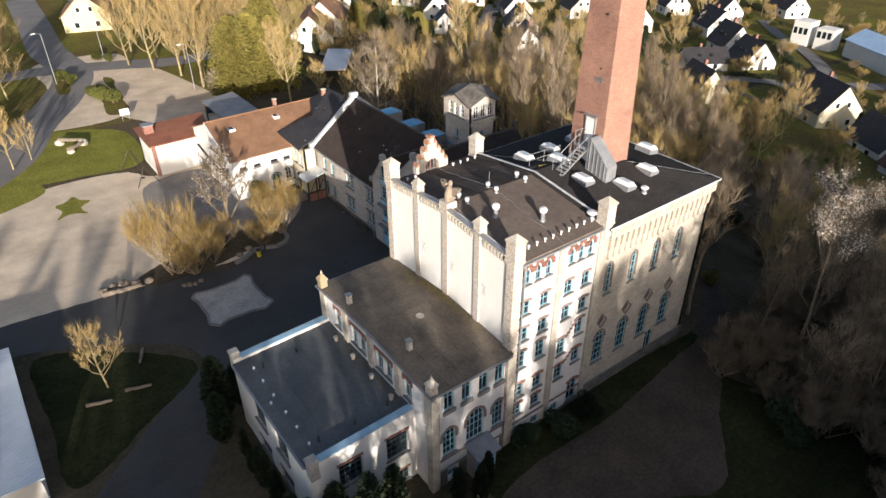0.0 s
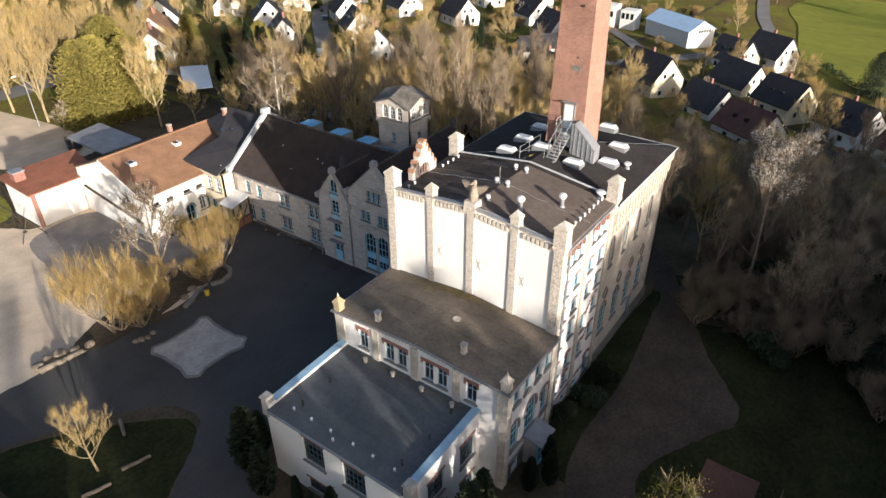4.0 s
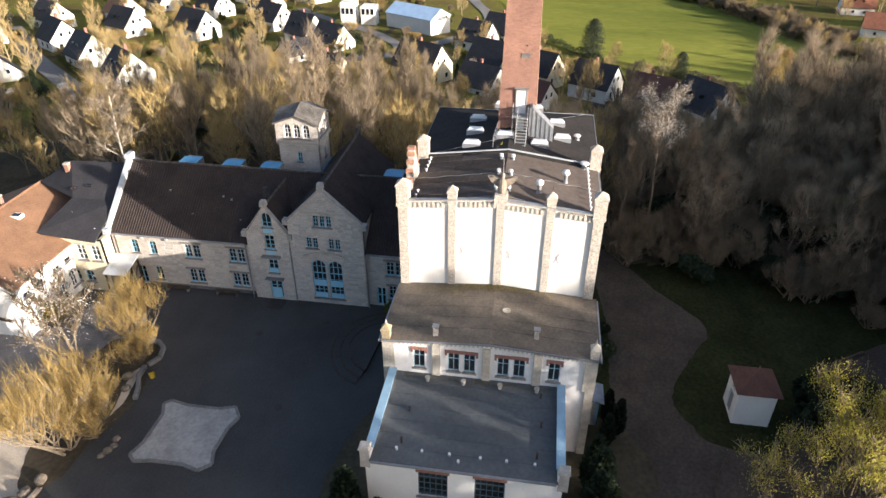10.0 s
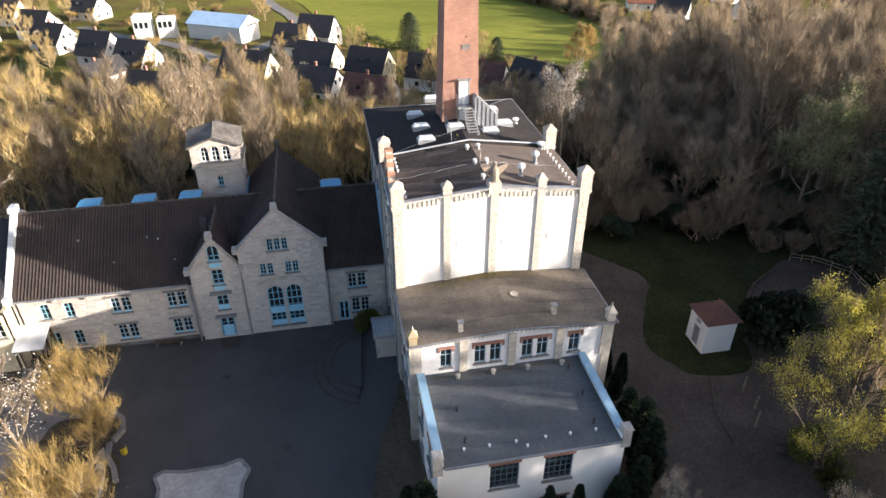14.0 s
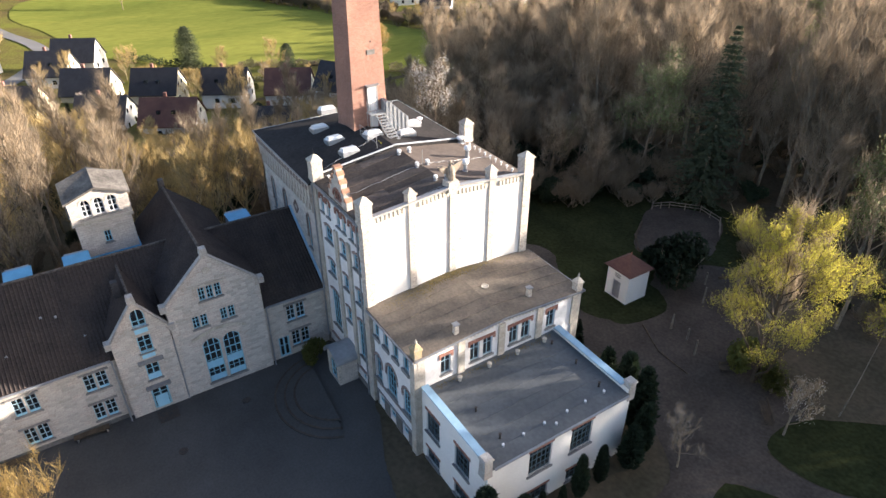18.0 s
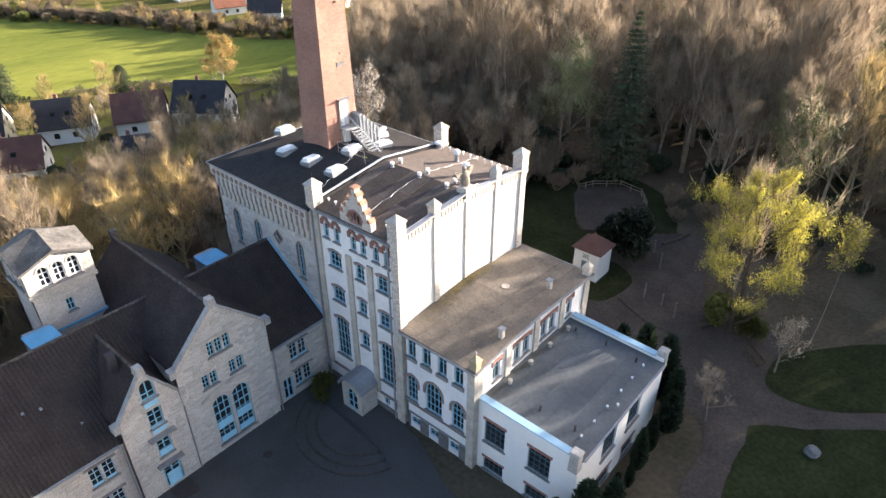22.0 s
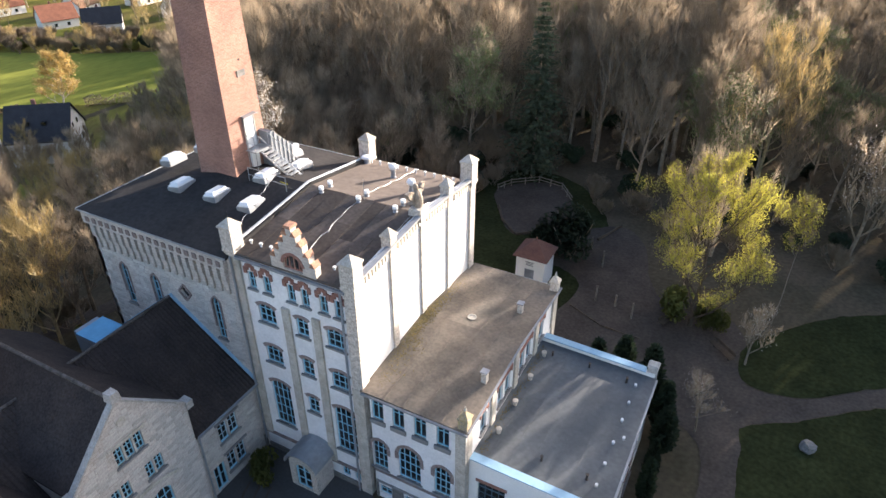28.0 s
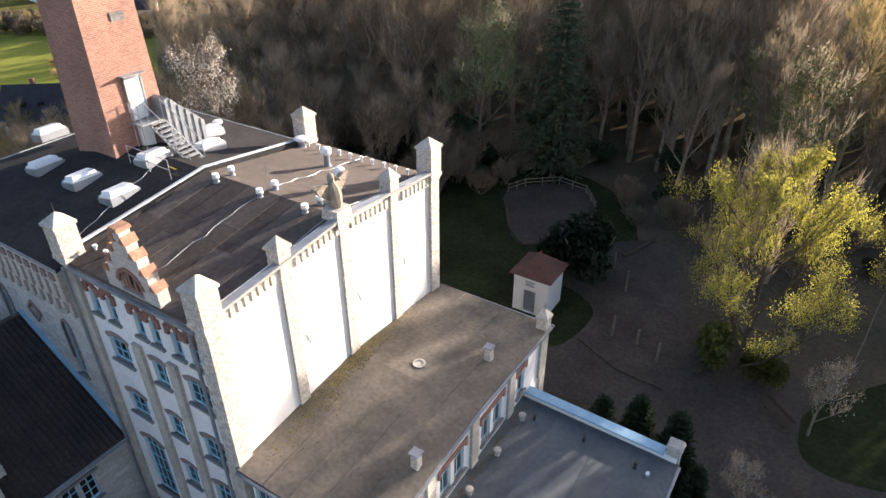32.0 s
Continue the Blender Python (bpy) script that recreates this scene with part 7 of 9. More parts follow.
def ceiling_of(x, y):
    """How high the crowns stand over the datum: lower towards the houses and in front of the sunlit tower."""
    d = math.hypot(x - HX, y - HY)
    if d < 55 and x < HX + 6 and abs((x - HX) * HV - (y - HY) * HU) < 9 + 0.05 * d:
        return min(13.0, -10.5 + HSLOPE * d)
    if x > 45 and y > 82:
        return 8.5 - 0.2 * max(0.0, x - 58)
    if x > 45 and y > 12:
        return (17.5 if y > 45 else 13.0) - (0.34 if y > 45 else 0.42) * max(0.0, x - 58)
    if x > 60 and y > 64 - 0.86 * (x - 5.7):
        return 39 - 0.325 * math.hypot(x - 2, y - 60)
    q, far = x + 0.388 * (-10 - y), max(0.0, -10 - y)
    if q < -7:
        return 17.0 + 0.18 * far
    if q < 4.5:
        return 10.5 + 0.2 * far
    if x < 34:
        return 16.0 + 0.16 * max(0.0, -24 - y)
    return 40.0 if y < -8 or x > 66 else 10.5


def woods(n, x0, x1, y0, y1, kinds, smin, smax, gap, rule=None, seed=1, tall=15.5):
    rnd = random.Random(seed)
    spots = []
    tries = 0
    while len(spots) < n and tries < n * 40:
        tries += 1
        x, y = rnd.uniform(x0, x1), rnd.uniform(y0, y1)
        if not clear(x, y) or (rule and not rule(x, y)) or any((x - a) ** 2 + (y - b) ** 2 < gap * gap for a, b in spots):
            continue
        spots.append((x, y))
        s = rnd.uniform(smin, smax)
        if tall:
            s = max(0.25, min(s, (ceiling_of(x, y) - land(x, y)) / tall))
        plant(kinds[rnd.randrange(len(kinds))], x, y, s, rnd.uniform(0, 360), s * rnd.uniform(0.9, 1.08))
    return spots


WG = WOOD_ + GOLD_
# belt behind the wing
woods(135, 47, 106, 36, 112, WOOD_[1:3] + GOLD_ + GOLD_, 0.75, 1.15, 3.6, lambda x, y: (x > 48.5 or y > 58) and (y < 96 or x < 74), 2)
# slope between the rear block and the houses
woods(84, 47, 112, -12, 36, WOOD_ + GOLD_[:1] + BLOS_[1:], 0.7, 0.95, 4.6, lambda x, y: not (46 < x < 60 and 9 < y < 21), 3)
# dense growth beside the rear path
woods(40, 42, 66, -10, 19, WOOD_, 0.62, 0.95, 3.2, lambda x, y: math.hypot(x - 49.0, y - 15.6) > 3.2 and not (x < 46 and y > 12) and math.hypot(x - 46, y - 6) > 0.5, 23)
woods(110, 38, 68, -12, 19, [BRUSH, BRUSH, LAUREL, BRUSH], 1.0, 1.9, 2.0, lambda x, y: math.hypot(x - 49.0, y - 15.6) > 2.4, 24, None)
# park wood
woods(230, 29, 112, -85, 3, WOOD_ + WOOD_ + BUDS_, 1.05, 1.42, 4.2, lambda x, y: not (22 < x < 38 and -18 < y < 3) and y < 2 - 0.25 * max(0, x - 60), 4)
woods(140, -48, 30, -80, -9, WOOD_ + WOOD_ + BUDS_, 0.9, 1.4, 4.4, lambda x, y: not (20 < x < 38 and -17 < y < 3), 5)
woods(70, -70, 110, -130, -82, WOOD_, 1.1, 1.45, 6.0, None, 17)
woods(38, 13, 28, -44, -18, WOOD_, 1.2, 1.4, 3.4, lambda x, y: not (20 < x < 38 and -17 < y < 3), 27, None)
# unseen evergreens added deep in the wood beyond the park to block low sun
woods(30, -70, -24, -75, -22, [FIR, LAUREL], 0.55, 0.68, 5.0, None, 21)
woods(24, -100, -48, -90, 10, WOOD_, 0.8, 1.1, 8.0, None, 18)
woods(40, 60, 190, -150, -82, WOOD_ + GOLD_, 0.9, 1.2, 7.0, lambda x, y: x + y > -60, 6)
woods(34, 104, 150, -92, -24, WOOD_ + GOLD_, 0.6, 0.95, 5.0, lambda x, y: y < -20 - 0.95 * max(0.0, x - 112) or y < -66, 26)
# scrub and low growth under the trees
woods(70, 50, 104, 30, 104, [LAUREL, HEDGE, BRUSH], 0.6, 1.3, 3.4, None, 22, None)
woods(170, 34, 100, -50, 14, [BRUSH, BRUSH, BRUSH, LAUREL], 0.7, 1.5, 2.6, lambda x, y: not (44 < x < 60 and 8 < y < 22), 8, None)
woods(40, 47, 100, 24, 104, [BRUSH, HEDGE, BRUSH], 0.6, 1.2, 4.0, None, 9, None)
woods(60, -12, 36, -30, -2, [BRUSH, LAUREL, BRUSH], 0.6, 1.1, 2.8, lambda x, y: not (22 < x < 34 and -9 < y), 10, None)
# hedges and gardens among the houses, clear of walls, lanes and the meadow
HOMES = [(189.9, 36.3), (178.6, 44), (159.7, 37.4), (146.4, 24.9), (139.4, 11), (130.5, -1), (134, 38.2), (123.3, 26.6), (141, 53.1), (125.9, 73.6), (165.3, 84.9), (171.5, 95.2), (111.8, 148.6), (122.9, 166.7), (133, 139.7), (151, 160.8), (113.5, 117), (207.3, 140.4), (172, 129), (211.8, 122.7)]
LANES = [((100.6, 120.2), (145.3, 168.9)), ((152.4, 82), (168, 69)), ((168, 69), (206, 51)), ((206, 51), (265, 58)), ((168, 69), (210, 104)), ((108, 97), (152.4, 82))]


def GARDENS(x, y):
    for a, b in HOMES:
        if abs(x - a - 2.5) < 7.5 and -7 < y - b < 12:
            return False
    for (ax, ay), (bx, by) in LANES:
        t = max(0.0, min(1.0, ((x - ax) * (bx - ax) + (y - ay) * (by - ay)) / ((bx - ax) ** 2 + (by - ay) ** 2)))
        if math.hypot(x - ax - t * (bx - ax), y - ay - t * (by - ay)) < 4.5:
            return False
    return not (x > 172 + 0.9 * max(0, y - 10) and y < 52) and not (190 < x < 214 and 58 < y < 100)


woods(110, 106, 250, 0, 200, [HEDGE, HEDGE, BRUSH, LAUREL], 0.6, 1.2, 4.0, GARDENS, 11, None)
woods(75, 104, 250, -10, 210, GOLD_ + GOLD_ + BUDS_ + BLOS_, 0.35, 0.65, 6.0, GARDENS, 12, None)
woods(30, 52, 110, 108, 190, GOLD_ + [PINE, HEDGE], 0.5, 0.9, 6.0, None, 13, None)
# hedge line and trees on the far side of the meadow
EDGE = [(146, -61), (158, -69), (169, -79), (193, -70), (233, -59), (260, -54), (282, -46), (318, -25)]
for i, ((ax, ay), (bx, by)) in enumerate(zip(EDGE, EDGE[1:])):
    k = int(math.hypot(bx - ax, by - ay) / 2.6)
    for j in range(k):
        x, y = ax + (bx - ax) * j / k + rt.uniform(-1, 1), ay + (by - ay) * j / k - 1.5 + rt.uniform(-2.5, 1)
        plant([BRUSH, LAUREL, HEDGE, BRUSH, GOLD_[j % 2], BRUSH][(i + j) % 6], x, y, 0.5 if (i + j) % 6 == 4 else rt.uniform(1.1, 1.8), rt.uniform(0, 360))
# deep scrub behind the hedge line
for (ax, ay), (bx, by) in zip(EDGE[1:], EDGE[2:]):
    k = int(math.hypot(bx - ax, by - ay) / 4.4)
    for j in range(k):
        for off in (-3.0, 3.0, 8.5, 13.5):
            x, y = ax + (bx - ax) * j / k + 0.6 * off + rt.uniform(-2, 2), ay + (by - ay) * j / k - 0.8 * off + rt.uniform(-2, 2)
            if rt.random() < 0.8:
                if rt.random() < 0.14:
                    plant(GOLD_[j % 2], x, y, rt.uniform(0.4, 0.55), rt.uniform(0, 360))
                else:
                    plant([BRUSH, BRUSH, HEDGE][rt.randrange(3)], x, y, rt.uniform(1.3, 2.1), rt.uniform(0, 360))
woods(20, 280, 340, -150, -75, WOOD_ + GOLD_, 0.7, 1.1, 8, None, 14, None)
woods(60, 150, 300, -190, -84, WOOD_ + GOLD_, 0.7, 1.0, 8, None, 16, None)
plant(GOLDBIRCH, 151.6, -27.6, 1.5, 0, 1.0)
plant(GOLD_[1], 292, 14, 0.9, 40)
plant(GOLD_[1], 296, 60, 1.0, 40)

# uncounted scrub far off in the wood and behind the meadow
(wv, wf), (cv, cf), _ = tree_data(104, height=2.0, trunk_r=0.04, limbs=5, first=0.1, reach=1.7, lift=0.9, sub=4, twigs=6, twig_len=0.65, twig_w=0.017, stems=6, lean=0.9)
base = np.array([tuple(v) for v in wv] + [tuple(v) for v in cv])
loop_ = [tuple(f) for f in wf] + [tuple(i + len(wv) for i in f) for f in cf]
sv, sf = [], []
for i, m in enumerate(FAR_SCRUB):
    a = np.array(m)
    sv.append(base @ a[:3, :3].T + a[:3, 3])
    sf += [tuple(j + i * len(base) for j in f) for f in loop_]
thing("distant_scrub", raw_mesh("distant_scrub", (np.concatenate(sv).tolist(), sf), "scrub"), None, "brown leafless scrub under and beyond the wood", "scrub", kind="stuff")

# ---- meadow, streets and houses ----
sheet("verge", steps(-60, 106, -60, 106, 6, 6), steps(108, 250, 100, 300, 6, 6), M["garden"], 0.006, "rough grass verges along the road", "verge")
sheet("garden_lawns", steps(106, 430, 100, 300, 6, 10), steps(-170, 250, -100, 300, 6, 6), M["garden"], 0.05, "patchy garden lawns and beds between the houses", "lawn")
patch("meadow", [(292, 54), (264, 46), (221, 38), (206, 33), (187, 16), (181, 2), (172, -17), (152, -31), (134, -43), (139, -52), (155, -64), (169, -76), (193, -67), (233, -56), (260, -51), (282, -43), (315, -22), (334, 10), (325, 45)], M["meadow"], 0.22, "bright green meadow behind the houses", "meadow", 12.0)
ribbon("village_street", [(66, 88), (82, 102), (100.6, 120.2), (119.3, 141.1), (145.3, 168.9), (177, 199)], 5.0, M["street"], 0.25, "grey asphalt street between the houses", "street")
ribbon("lane", [(108, 97), (130, 92), (152.4, 82), (160, 73), (168, 69), (188, 58), (206, 51), (218, 48), (238, 50), (265, 58), (300, 66)], 4.6, M["street"], 0.27, "grey asphalt lane past the houses", "street")
ribbon("side_lane", [(168, 69), (178, 73), (198, 90), (210, 104), (228, 120)], 4.0, M["street"], 0.26, "narrow asphalt side lane", "street")
ribbon("access_road", [(-16, 84), (0, 100), (6, 114), (12, 125), (17, 140), (16, 160), (17.5, 184), (19.6, 221)], 7.0, M["street"], 0.04, "pale grey access road", "street")
ribbon("cross_road", [(-20, 143), (10, 145), (24, 141), (36, 136), (52, 139)], 6.0, M["street"], 0.045, "grey road at the parking area", "street")


def house(x, y, w, d, h, eave, rz=0.0, wallm="house_white", roofm="slate", ztop=None, seed=0, label=None, base=None):
    """A gabled house: the ridge runs along its local y; its gable faces local -y; x, y is the middle of that gable."""
    rnd = random.Random(seed)
    z0 = (ztop - h) if ztop is not None else land(x, y) if base is None else base
    colour = {"house_white": "white", "house_yellow": "pale yellow", "cream": "cream", "strong_yellow": "bright yellow"}[wallm]
    rname = {"slate": "dark", "tile_dark": "dark red-brown", "tile_red": "red-brown", "tile_brown": "brown"}[roofm]
    hs = empty("house", (x, y, z0), label or f"{colour} rendered house with a steep {rname} tiled roof", "house", "village houses", rz)
    at = hs.matrix_basis.copy()

    def sub(name, bm, mt, par=hs, lab=""):
        bm.transform(at)
        return part(name, bm, M[mt], par, lab)

    e = eave
    bm = bmesh.new()
    ring = [(-w / 2, -3.5), (w / 2, -3.5), (w / 2, e), (0, h - 0.15), (-w / 2, e)]
    a = [bm.verts.new((u, 0, z)) for u, z in ring]
    b = [bm.verts.new((u, d, z)) for u, z in ring]
    bm.faces.new(a)
    bm.faces.new(b[::-1])
    for i in range(5):
        bm.faces.new((a[i], b[i], b[(i + 1) % 5], a[(i + 1) % 5]))
    bmesh.ops.recalc_face_normals(bm, faces=bm.faces)
    sub("wall", bm, wallm)
    k = (h - e) / (w / 2)
    bm = bmesh.new()
    o = 0.45
    slab(bm, [(-w / 2 - o, -0.35, e - o * k), (0, -0.35, h), (0, d + 0.35, h), (-w / 2 - o, d + 0.35, e - o * k)][::-1], 0.2)
    slab(bm, [(0, -0.35, h), (w / 2 + o, -0.35, e - o * k), (w / 2 + o, d + 0.35, e - o * k), (0, d + 0.35, h)][::-1], 0.2)
    bmesh.ops.recalc_face_normals(bm, faces=bm.faces)
    roof_ = sub("roof", bm, roofm)
    sub("chimney", box(bmesh.new(), 0.5, d * 0.55, h - 1.0, 1.1, d * 0.55 + 0.6, h + 0.7), "redbrick", roof_)
    for u, z, ww, hh in ((-w * 0.22, 0.9, 1.1, 1.3), (w * 0.22, 0.9, 1.1, 1.3), (-w * 0.13, e + 0.5, 0.9, 1.1), (w * 0.13, e + 0.5, 0.9, 1.1)):
        fr = box(bmesh.new(), u - ww / 2, -0.05, z, u + ww / 2, 0.02, z + hh)
        wn_ = sub("window", fr, "white")
        sub("pane", box(bmesh.new(), u - ww / 2 + 0.08, -0.07, z + 0.08, u + ww / 2 - 0.08, -0.053, z + hh - 0.08), "glass", wn_)
    for v in (0.25, 0.6):
        q = d * v
        wn_ = sub("window", box(bmesh.new(), -w / 2 - 0.05, q, 0.9, -w / 2 + 0.02, q + 1.2, 2.2), "white")
        sub("pane", box(bmesh.new(), -w / 2 - 0.07, q + 0.08, 0.98, -w / 2 - 0.053, q + 1.12, 2.12), "glass", wn_)
    if rnd.random() < 0.6:
        for s in (0.35, 0.62):
            u0 = -w / 2 * 0.55
            z = h - abs(u0) * k
            rw = box(bmesh.new(), u0 - 0.45, d * s, z - 0.35, u0 + 0.35, d * s + 0.8, z + 0.28)
            sub("roof_window", rw, "glass", roof_)
    return hs


HOUSES = ((189.9, 36.3, 9, 11, 8.3, 3.5, -28, "house_white", "slate", -8.1), (178.6, 44, 9, 10, 8.3, 3.5, -28, "house_white", "slate", -7.7),
          (159.7, 37.4, 9, 11, 8.3, 3.5, -30, "cream", "slate", -8.3), (146.4, 24.9, 9, 10, 8.0, 3.5, -30, "cream", "slate", -6.9), (139.4, 11, 9, 10, 8.0, 3.6, -30, "house_white", "slate", -7.25),
          (130.5, -1, 9, 10, 8.0, 3.6, -30, "house_white", "tile_dark", -7.0), (134, 38.2, 8.5, 10, 7.5, 3.4, -30, "house_white", "slate", -7.25), (123.3, 26.6, 8.5, 11, 7.6, 3.4, -30, "house_white", "tile_dark", -6.7),
          (141, 53.1, 9.6, 12, 9.4, 4.2, -28, "cream", "slate", -4.6), (125.9, 73.6, 8.5, 9, 8.2, 3.4, -26, "cream", "slate", -3.7), (165.3, 84.9, 9, 9, 8.4, 3.4, -28, "house_white", "slate", -6.8),
          (171.5, 95.2, 8.5, 9, 8.4, 3.4, -28, "house_white", "slate", -5.6), (111.8, 148.6, 9, 10, 8.4, 3.6, -38, "house_white", "slate", -3.2), (122.9, 166.7, 9, 9, 8.4, 3.6, -38, "house_white", "slate", -2.4),
          (133, 139.7, 9, 9, 8.4, 3.6, -34, "house_white", "slate", -3.5), (151, 160.8, 9, 10, 8.4, 3.6, -34, "house_white", "slate", -4.8), (113.5, 117, 8.5, 9, 8.2, 3.6, -38, "house_white", "slate", -1.5),
          (77, 154, 10, 13, 8.6, 3.8, -36, "house_white", "tile_brown", 3.2), (207.3, 140.4, 9, 10, 8.3, 3.6, -28, "house_white", "slate", -7.6), (172, 129, 9, 11, 8.3, 3.6, -26, "house_white", "slate", -5.8), (211.8, 122.7, 9, 10, 8.3, 3.6, -26, "house_white", "slate", -7.8),
          (119.5, -9.4, 9.5, 10.5, 8.6, 3.8, -52, "house_white", "slate", -5.0))
for i, (x, y, w, d, h, e, rz, wm, rm, zt) in enumerate(HOUSES):
    house(x, y, w, d, h, e, rz, wm, rm, zt, i)
FAR = ((27, 172, 10, 12, 8.5, 3.8, -15, "house_yellow", "tile_brown"), (95, 178, 9, 10, 8.5, 3.8, -36, "house_white", "slate"), (63, 132, 9, 11, 8.0, 4, -30, "house_white", "tile_brown"), (152, 186, 9, 10, 8.3, 3.6, -30, "house_white", "slate"),
       (190, 112, 9, 10, 8, 3.6, -28, "house_white", "slate"), (172, 152, 9, 10, 8.3, 3.6, -25, "house_white", "slate"), (192, 166, 9, 10, 8.3, 3.6, -30, "house_white", "tile_brown"), (178, 182, 9, 10, 8.3, 3.6, -26, "house_white", "slate"),
       (238, 140, 9, 10, 8.3, 3.6, -28, "house_white", "slate"), (243, 116, 9, 11, 8.2, 3.6, -28, "house_white", "slate"), (128, 192, 9, 10, 8.3, 3.6, -36, "house_white", "slate"), (108, 203, 9, 10, 8.3, 3.6, -36, "house_white", "tile_brown"), (216, 165, 9, 10, 8.3, 3.6, -28, "house_white", "slate"),
       (241, -96, 9, 12, 8, 3.6, -20, "house_white", "tile_red"), (214, -95, 10, 12, 8, 3.8, -40, "house_white", "slate"), (214, -128, 10, 13, 8.5, 4.2, 10, "house_white", "slate"), (262, -118, 9, 13, 8, 3.6, 20, "house_white", "tile_brown"), (286, -104, 9, 12, 8, 3.6, -10, "house_white", "tile_red"), (250, -140, 9, 12, 8, 3.6, 5, "house_white", "slate"),
       (72, -33, 8, 12, 7.5, 3.6, -50, "house_white", "slate"))
for i, (x, y, w, d, h, e, rz, wm, rm) in enumerate(FAR):
    house(x, y, w, d, h, e, rz, wm, rm, None, 40 + i)
house(113.5, 11.0, 6, 7, 5.2, 2.6, -30, "strong_yellow", "slate", -8.6, 91, "small bright yellow house with a dark roof")
# low wing of the lane house, hall with the blue-grey roof, flat white pair
house(158.2, 91.0, 6.5, 11, 5.6, 2.8, 56, "house_white", "slate", None, 90, "low white house wing with a dark roof")
hall = empty("metal_hall", (197, 62, land(197, 62)), "long white hall with a pale blue sheet roof", "hall", rz=-30)
hb = hall.matrix_basis.copy()


def at_hall(name, bm, mt, lab=""):
    bm.transform(hb)
    return part(name, bm, M[mt], hall, lab)


hz = -8.4 - land(197, 62)
at_hall("wall", prism(bmesh.new(), [(-5, -3), (5, -3), (5, hz - 2.6), (0, hz - 0.1), (-5, hz - 2.6)], Matrix(), 0, 19), "house_white")
bm = bmesh.new()
slab(bm, [(-5.3, -0.4, hz - 2.75), (0, -0.4, hz), (0, 19.4, hz), (-5.3, 19.4, hz - 2.75)][::-1], 0.15)
slab(bm, [(0, -0.4, hz), (5.3, -0.4, hz - 2.75), (5.3, 19.4, hz - 2.75), (0, 19.4, hz)][::-1], 0.15)
bmesh.ops.recalc_face_normals(bm, faces=bm.faces)
at_hall("roof", bm, "bluesheet", "pale blue sheet roof")
at_hall("gate", box(bmesh.new(), -4.4, -0.06, 0, -2.2, -0.003, 2.6), "bluecap")
for i in range(5):
    at_hall("window", box(bmesh.new(), -1.2 + i * 1.0, -0.06, hz - 3.6, -0.5 + i * 1.0, -0.003, hz - 2.6), "glass")
flat = empty("flat_white_house", (205, 88, land(205, 88)), "flat-roofed white house of two cubes", "house")
for dx, dy, s, t in ((0, 0, 5, 6.0), (0, 7, 5, 7.0)):
    z = land(205, 88)
    part("wall", B(203 + dx, 85 + dy, z - 3, 203 + dx + s, 85 + dy + s, z + t), M["house_white"], flat)
    for k in range(3):
        part("window", B(202.95 + dx, 85.6 + dy + k * 1.5, z + 3.4, 202.99 + dx, 86.6 + dy + k * 1.5, z + 5.2), M["glass"], flat)
barn = empty("blue_grey_shelter", (57, 117, 0), "open garden shelter with a pale sheet roof", "shelter")
part("roof", slab(bmesh.new(), [(51.9, 106.4, 2.3), (56.1, 104.4, 2.1), (65.4, 118.2, 1.2), (61.3, 121, 1.4)], 0.15), M["corrugated"], barn)
for x, y in ((52.6, 107), (56, 105.4), (64.6, 118), (61.4, 120)):
    part("post", B(x - 0.1, y - 0.1, land(x, y), x + 0.1, y + 0.1, 1.5), M["wood_dark"], barn)


# ---- cars ----
def car(x, y, rz, mt, label):
    z = land(x, y) + 0.06
    c = empty("car", (x, y, z), label, "car", "parked cars", rz)
    at = c.matrix_basis.copy()

    def sub(name, bm, m_):
        bm.transform(at)
        return part(name, bm, M[m_], c)

    bm = bmesh.new()
    ring = [(-2.1, 0.3), (2.1, 0.3), (2.15, 0.75), (1.3, 0.9), (0.6, 1.42), (-1.2, 1.45), (-1.95, 0.95), (-2.15, 0.8)]
    prism(bm, ring, Matrix(), -0.85, 0.85)
    bmesh.ops.recalc_face_normals(bm, faces=bm.faces)
    sub("body", bm, mt)
    sub("windscreen", prism(bmesh.new(), [(1.22, 0.95), (0.64, 1.38), (0.58, 1.38), (1.12, 0.95)], Matrix.Translation((0.03, 0, 0.02)), -0.7, 0.7), "glass")
    for s in (-1, 1):
        sub("side_window", box(bmesh.new(), -1.5, s * 0.86 - 0.006, 0.95, 0.75, s * 0.86 + 0.006, 1.3), "glass")
        for q in (-1.3, 1.3):
            bm = bmesh.new()
            tube(bm, (q, s * 0.72, 0.31), (q, s * 0.9, 0.31), 0.31, 0.31, 12)
            sub("wheel", bm, "rubber")
    return c


car(31.2, 104.5, 70, "car_b", "dark parked car beside the sheet roof")
car(99.5, 122.5, 48, "car_a", "silver car parked on the village street")
car(107.6, 131, 48, "car_a", "silver car parked on the village street")
car(148, 169, 48, "car_b", "dark car parked on the village street")
car(146, 61, 10, "car_b", "dark car beside a house")
boat = empty("motor_boat", (98, 137, land(98, 137)), "white motor boat on a garden stand", "boat", rz=0)
zb = land(98, 137)
bm = bmesh.new()
hull = [(-3, 0.7, 0), (-3, -0.7, 0), (1.5, -0.8, 0), (3.2, 0, 0.25), (1.5, 0.8, 0)]
lo_ = [bm.verts.new((98 + a * 0.8 + 0.2, 137 + b * 0.55, zb + 0.55)) for a, b, c_ in hull]
hi_ = [bm.verts.new((98 + a, 137 + b * 1.2, zb + 1.35 + c_)) for a, b, c_ in hull]
bm.faces.new(hi_)
bm.faces.new(lo_[::-1])
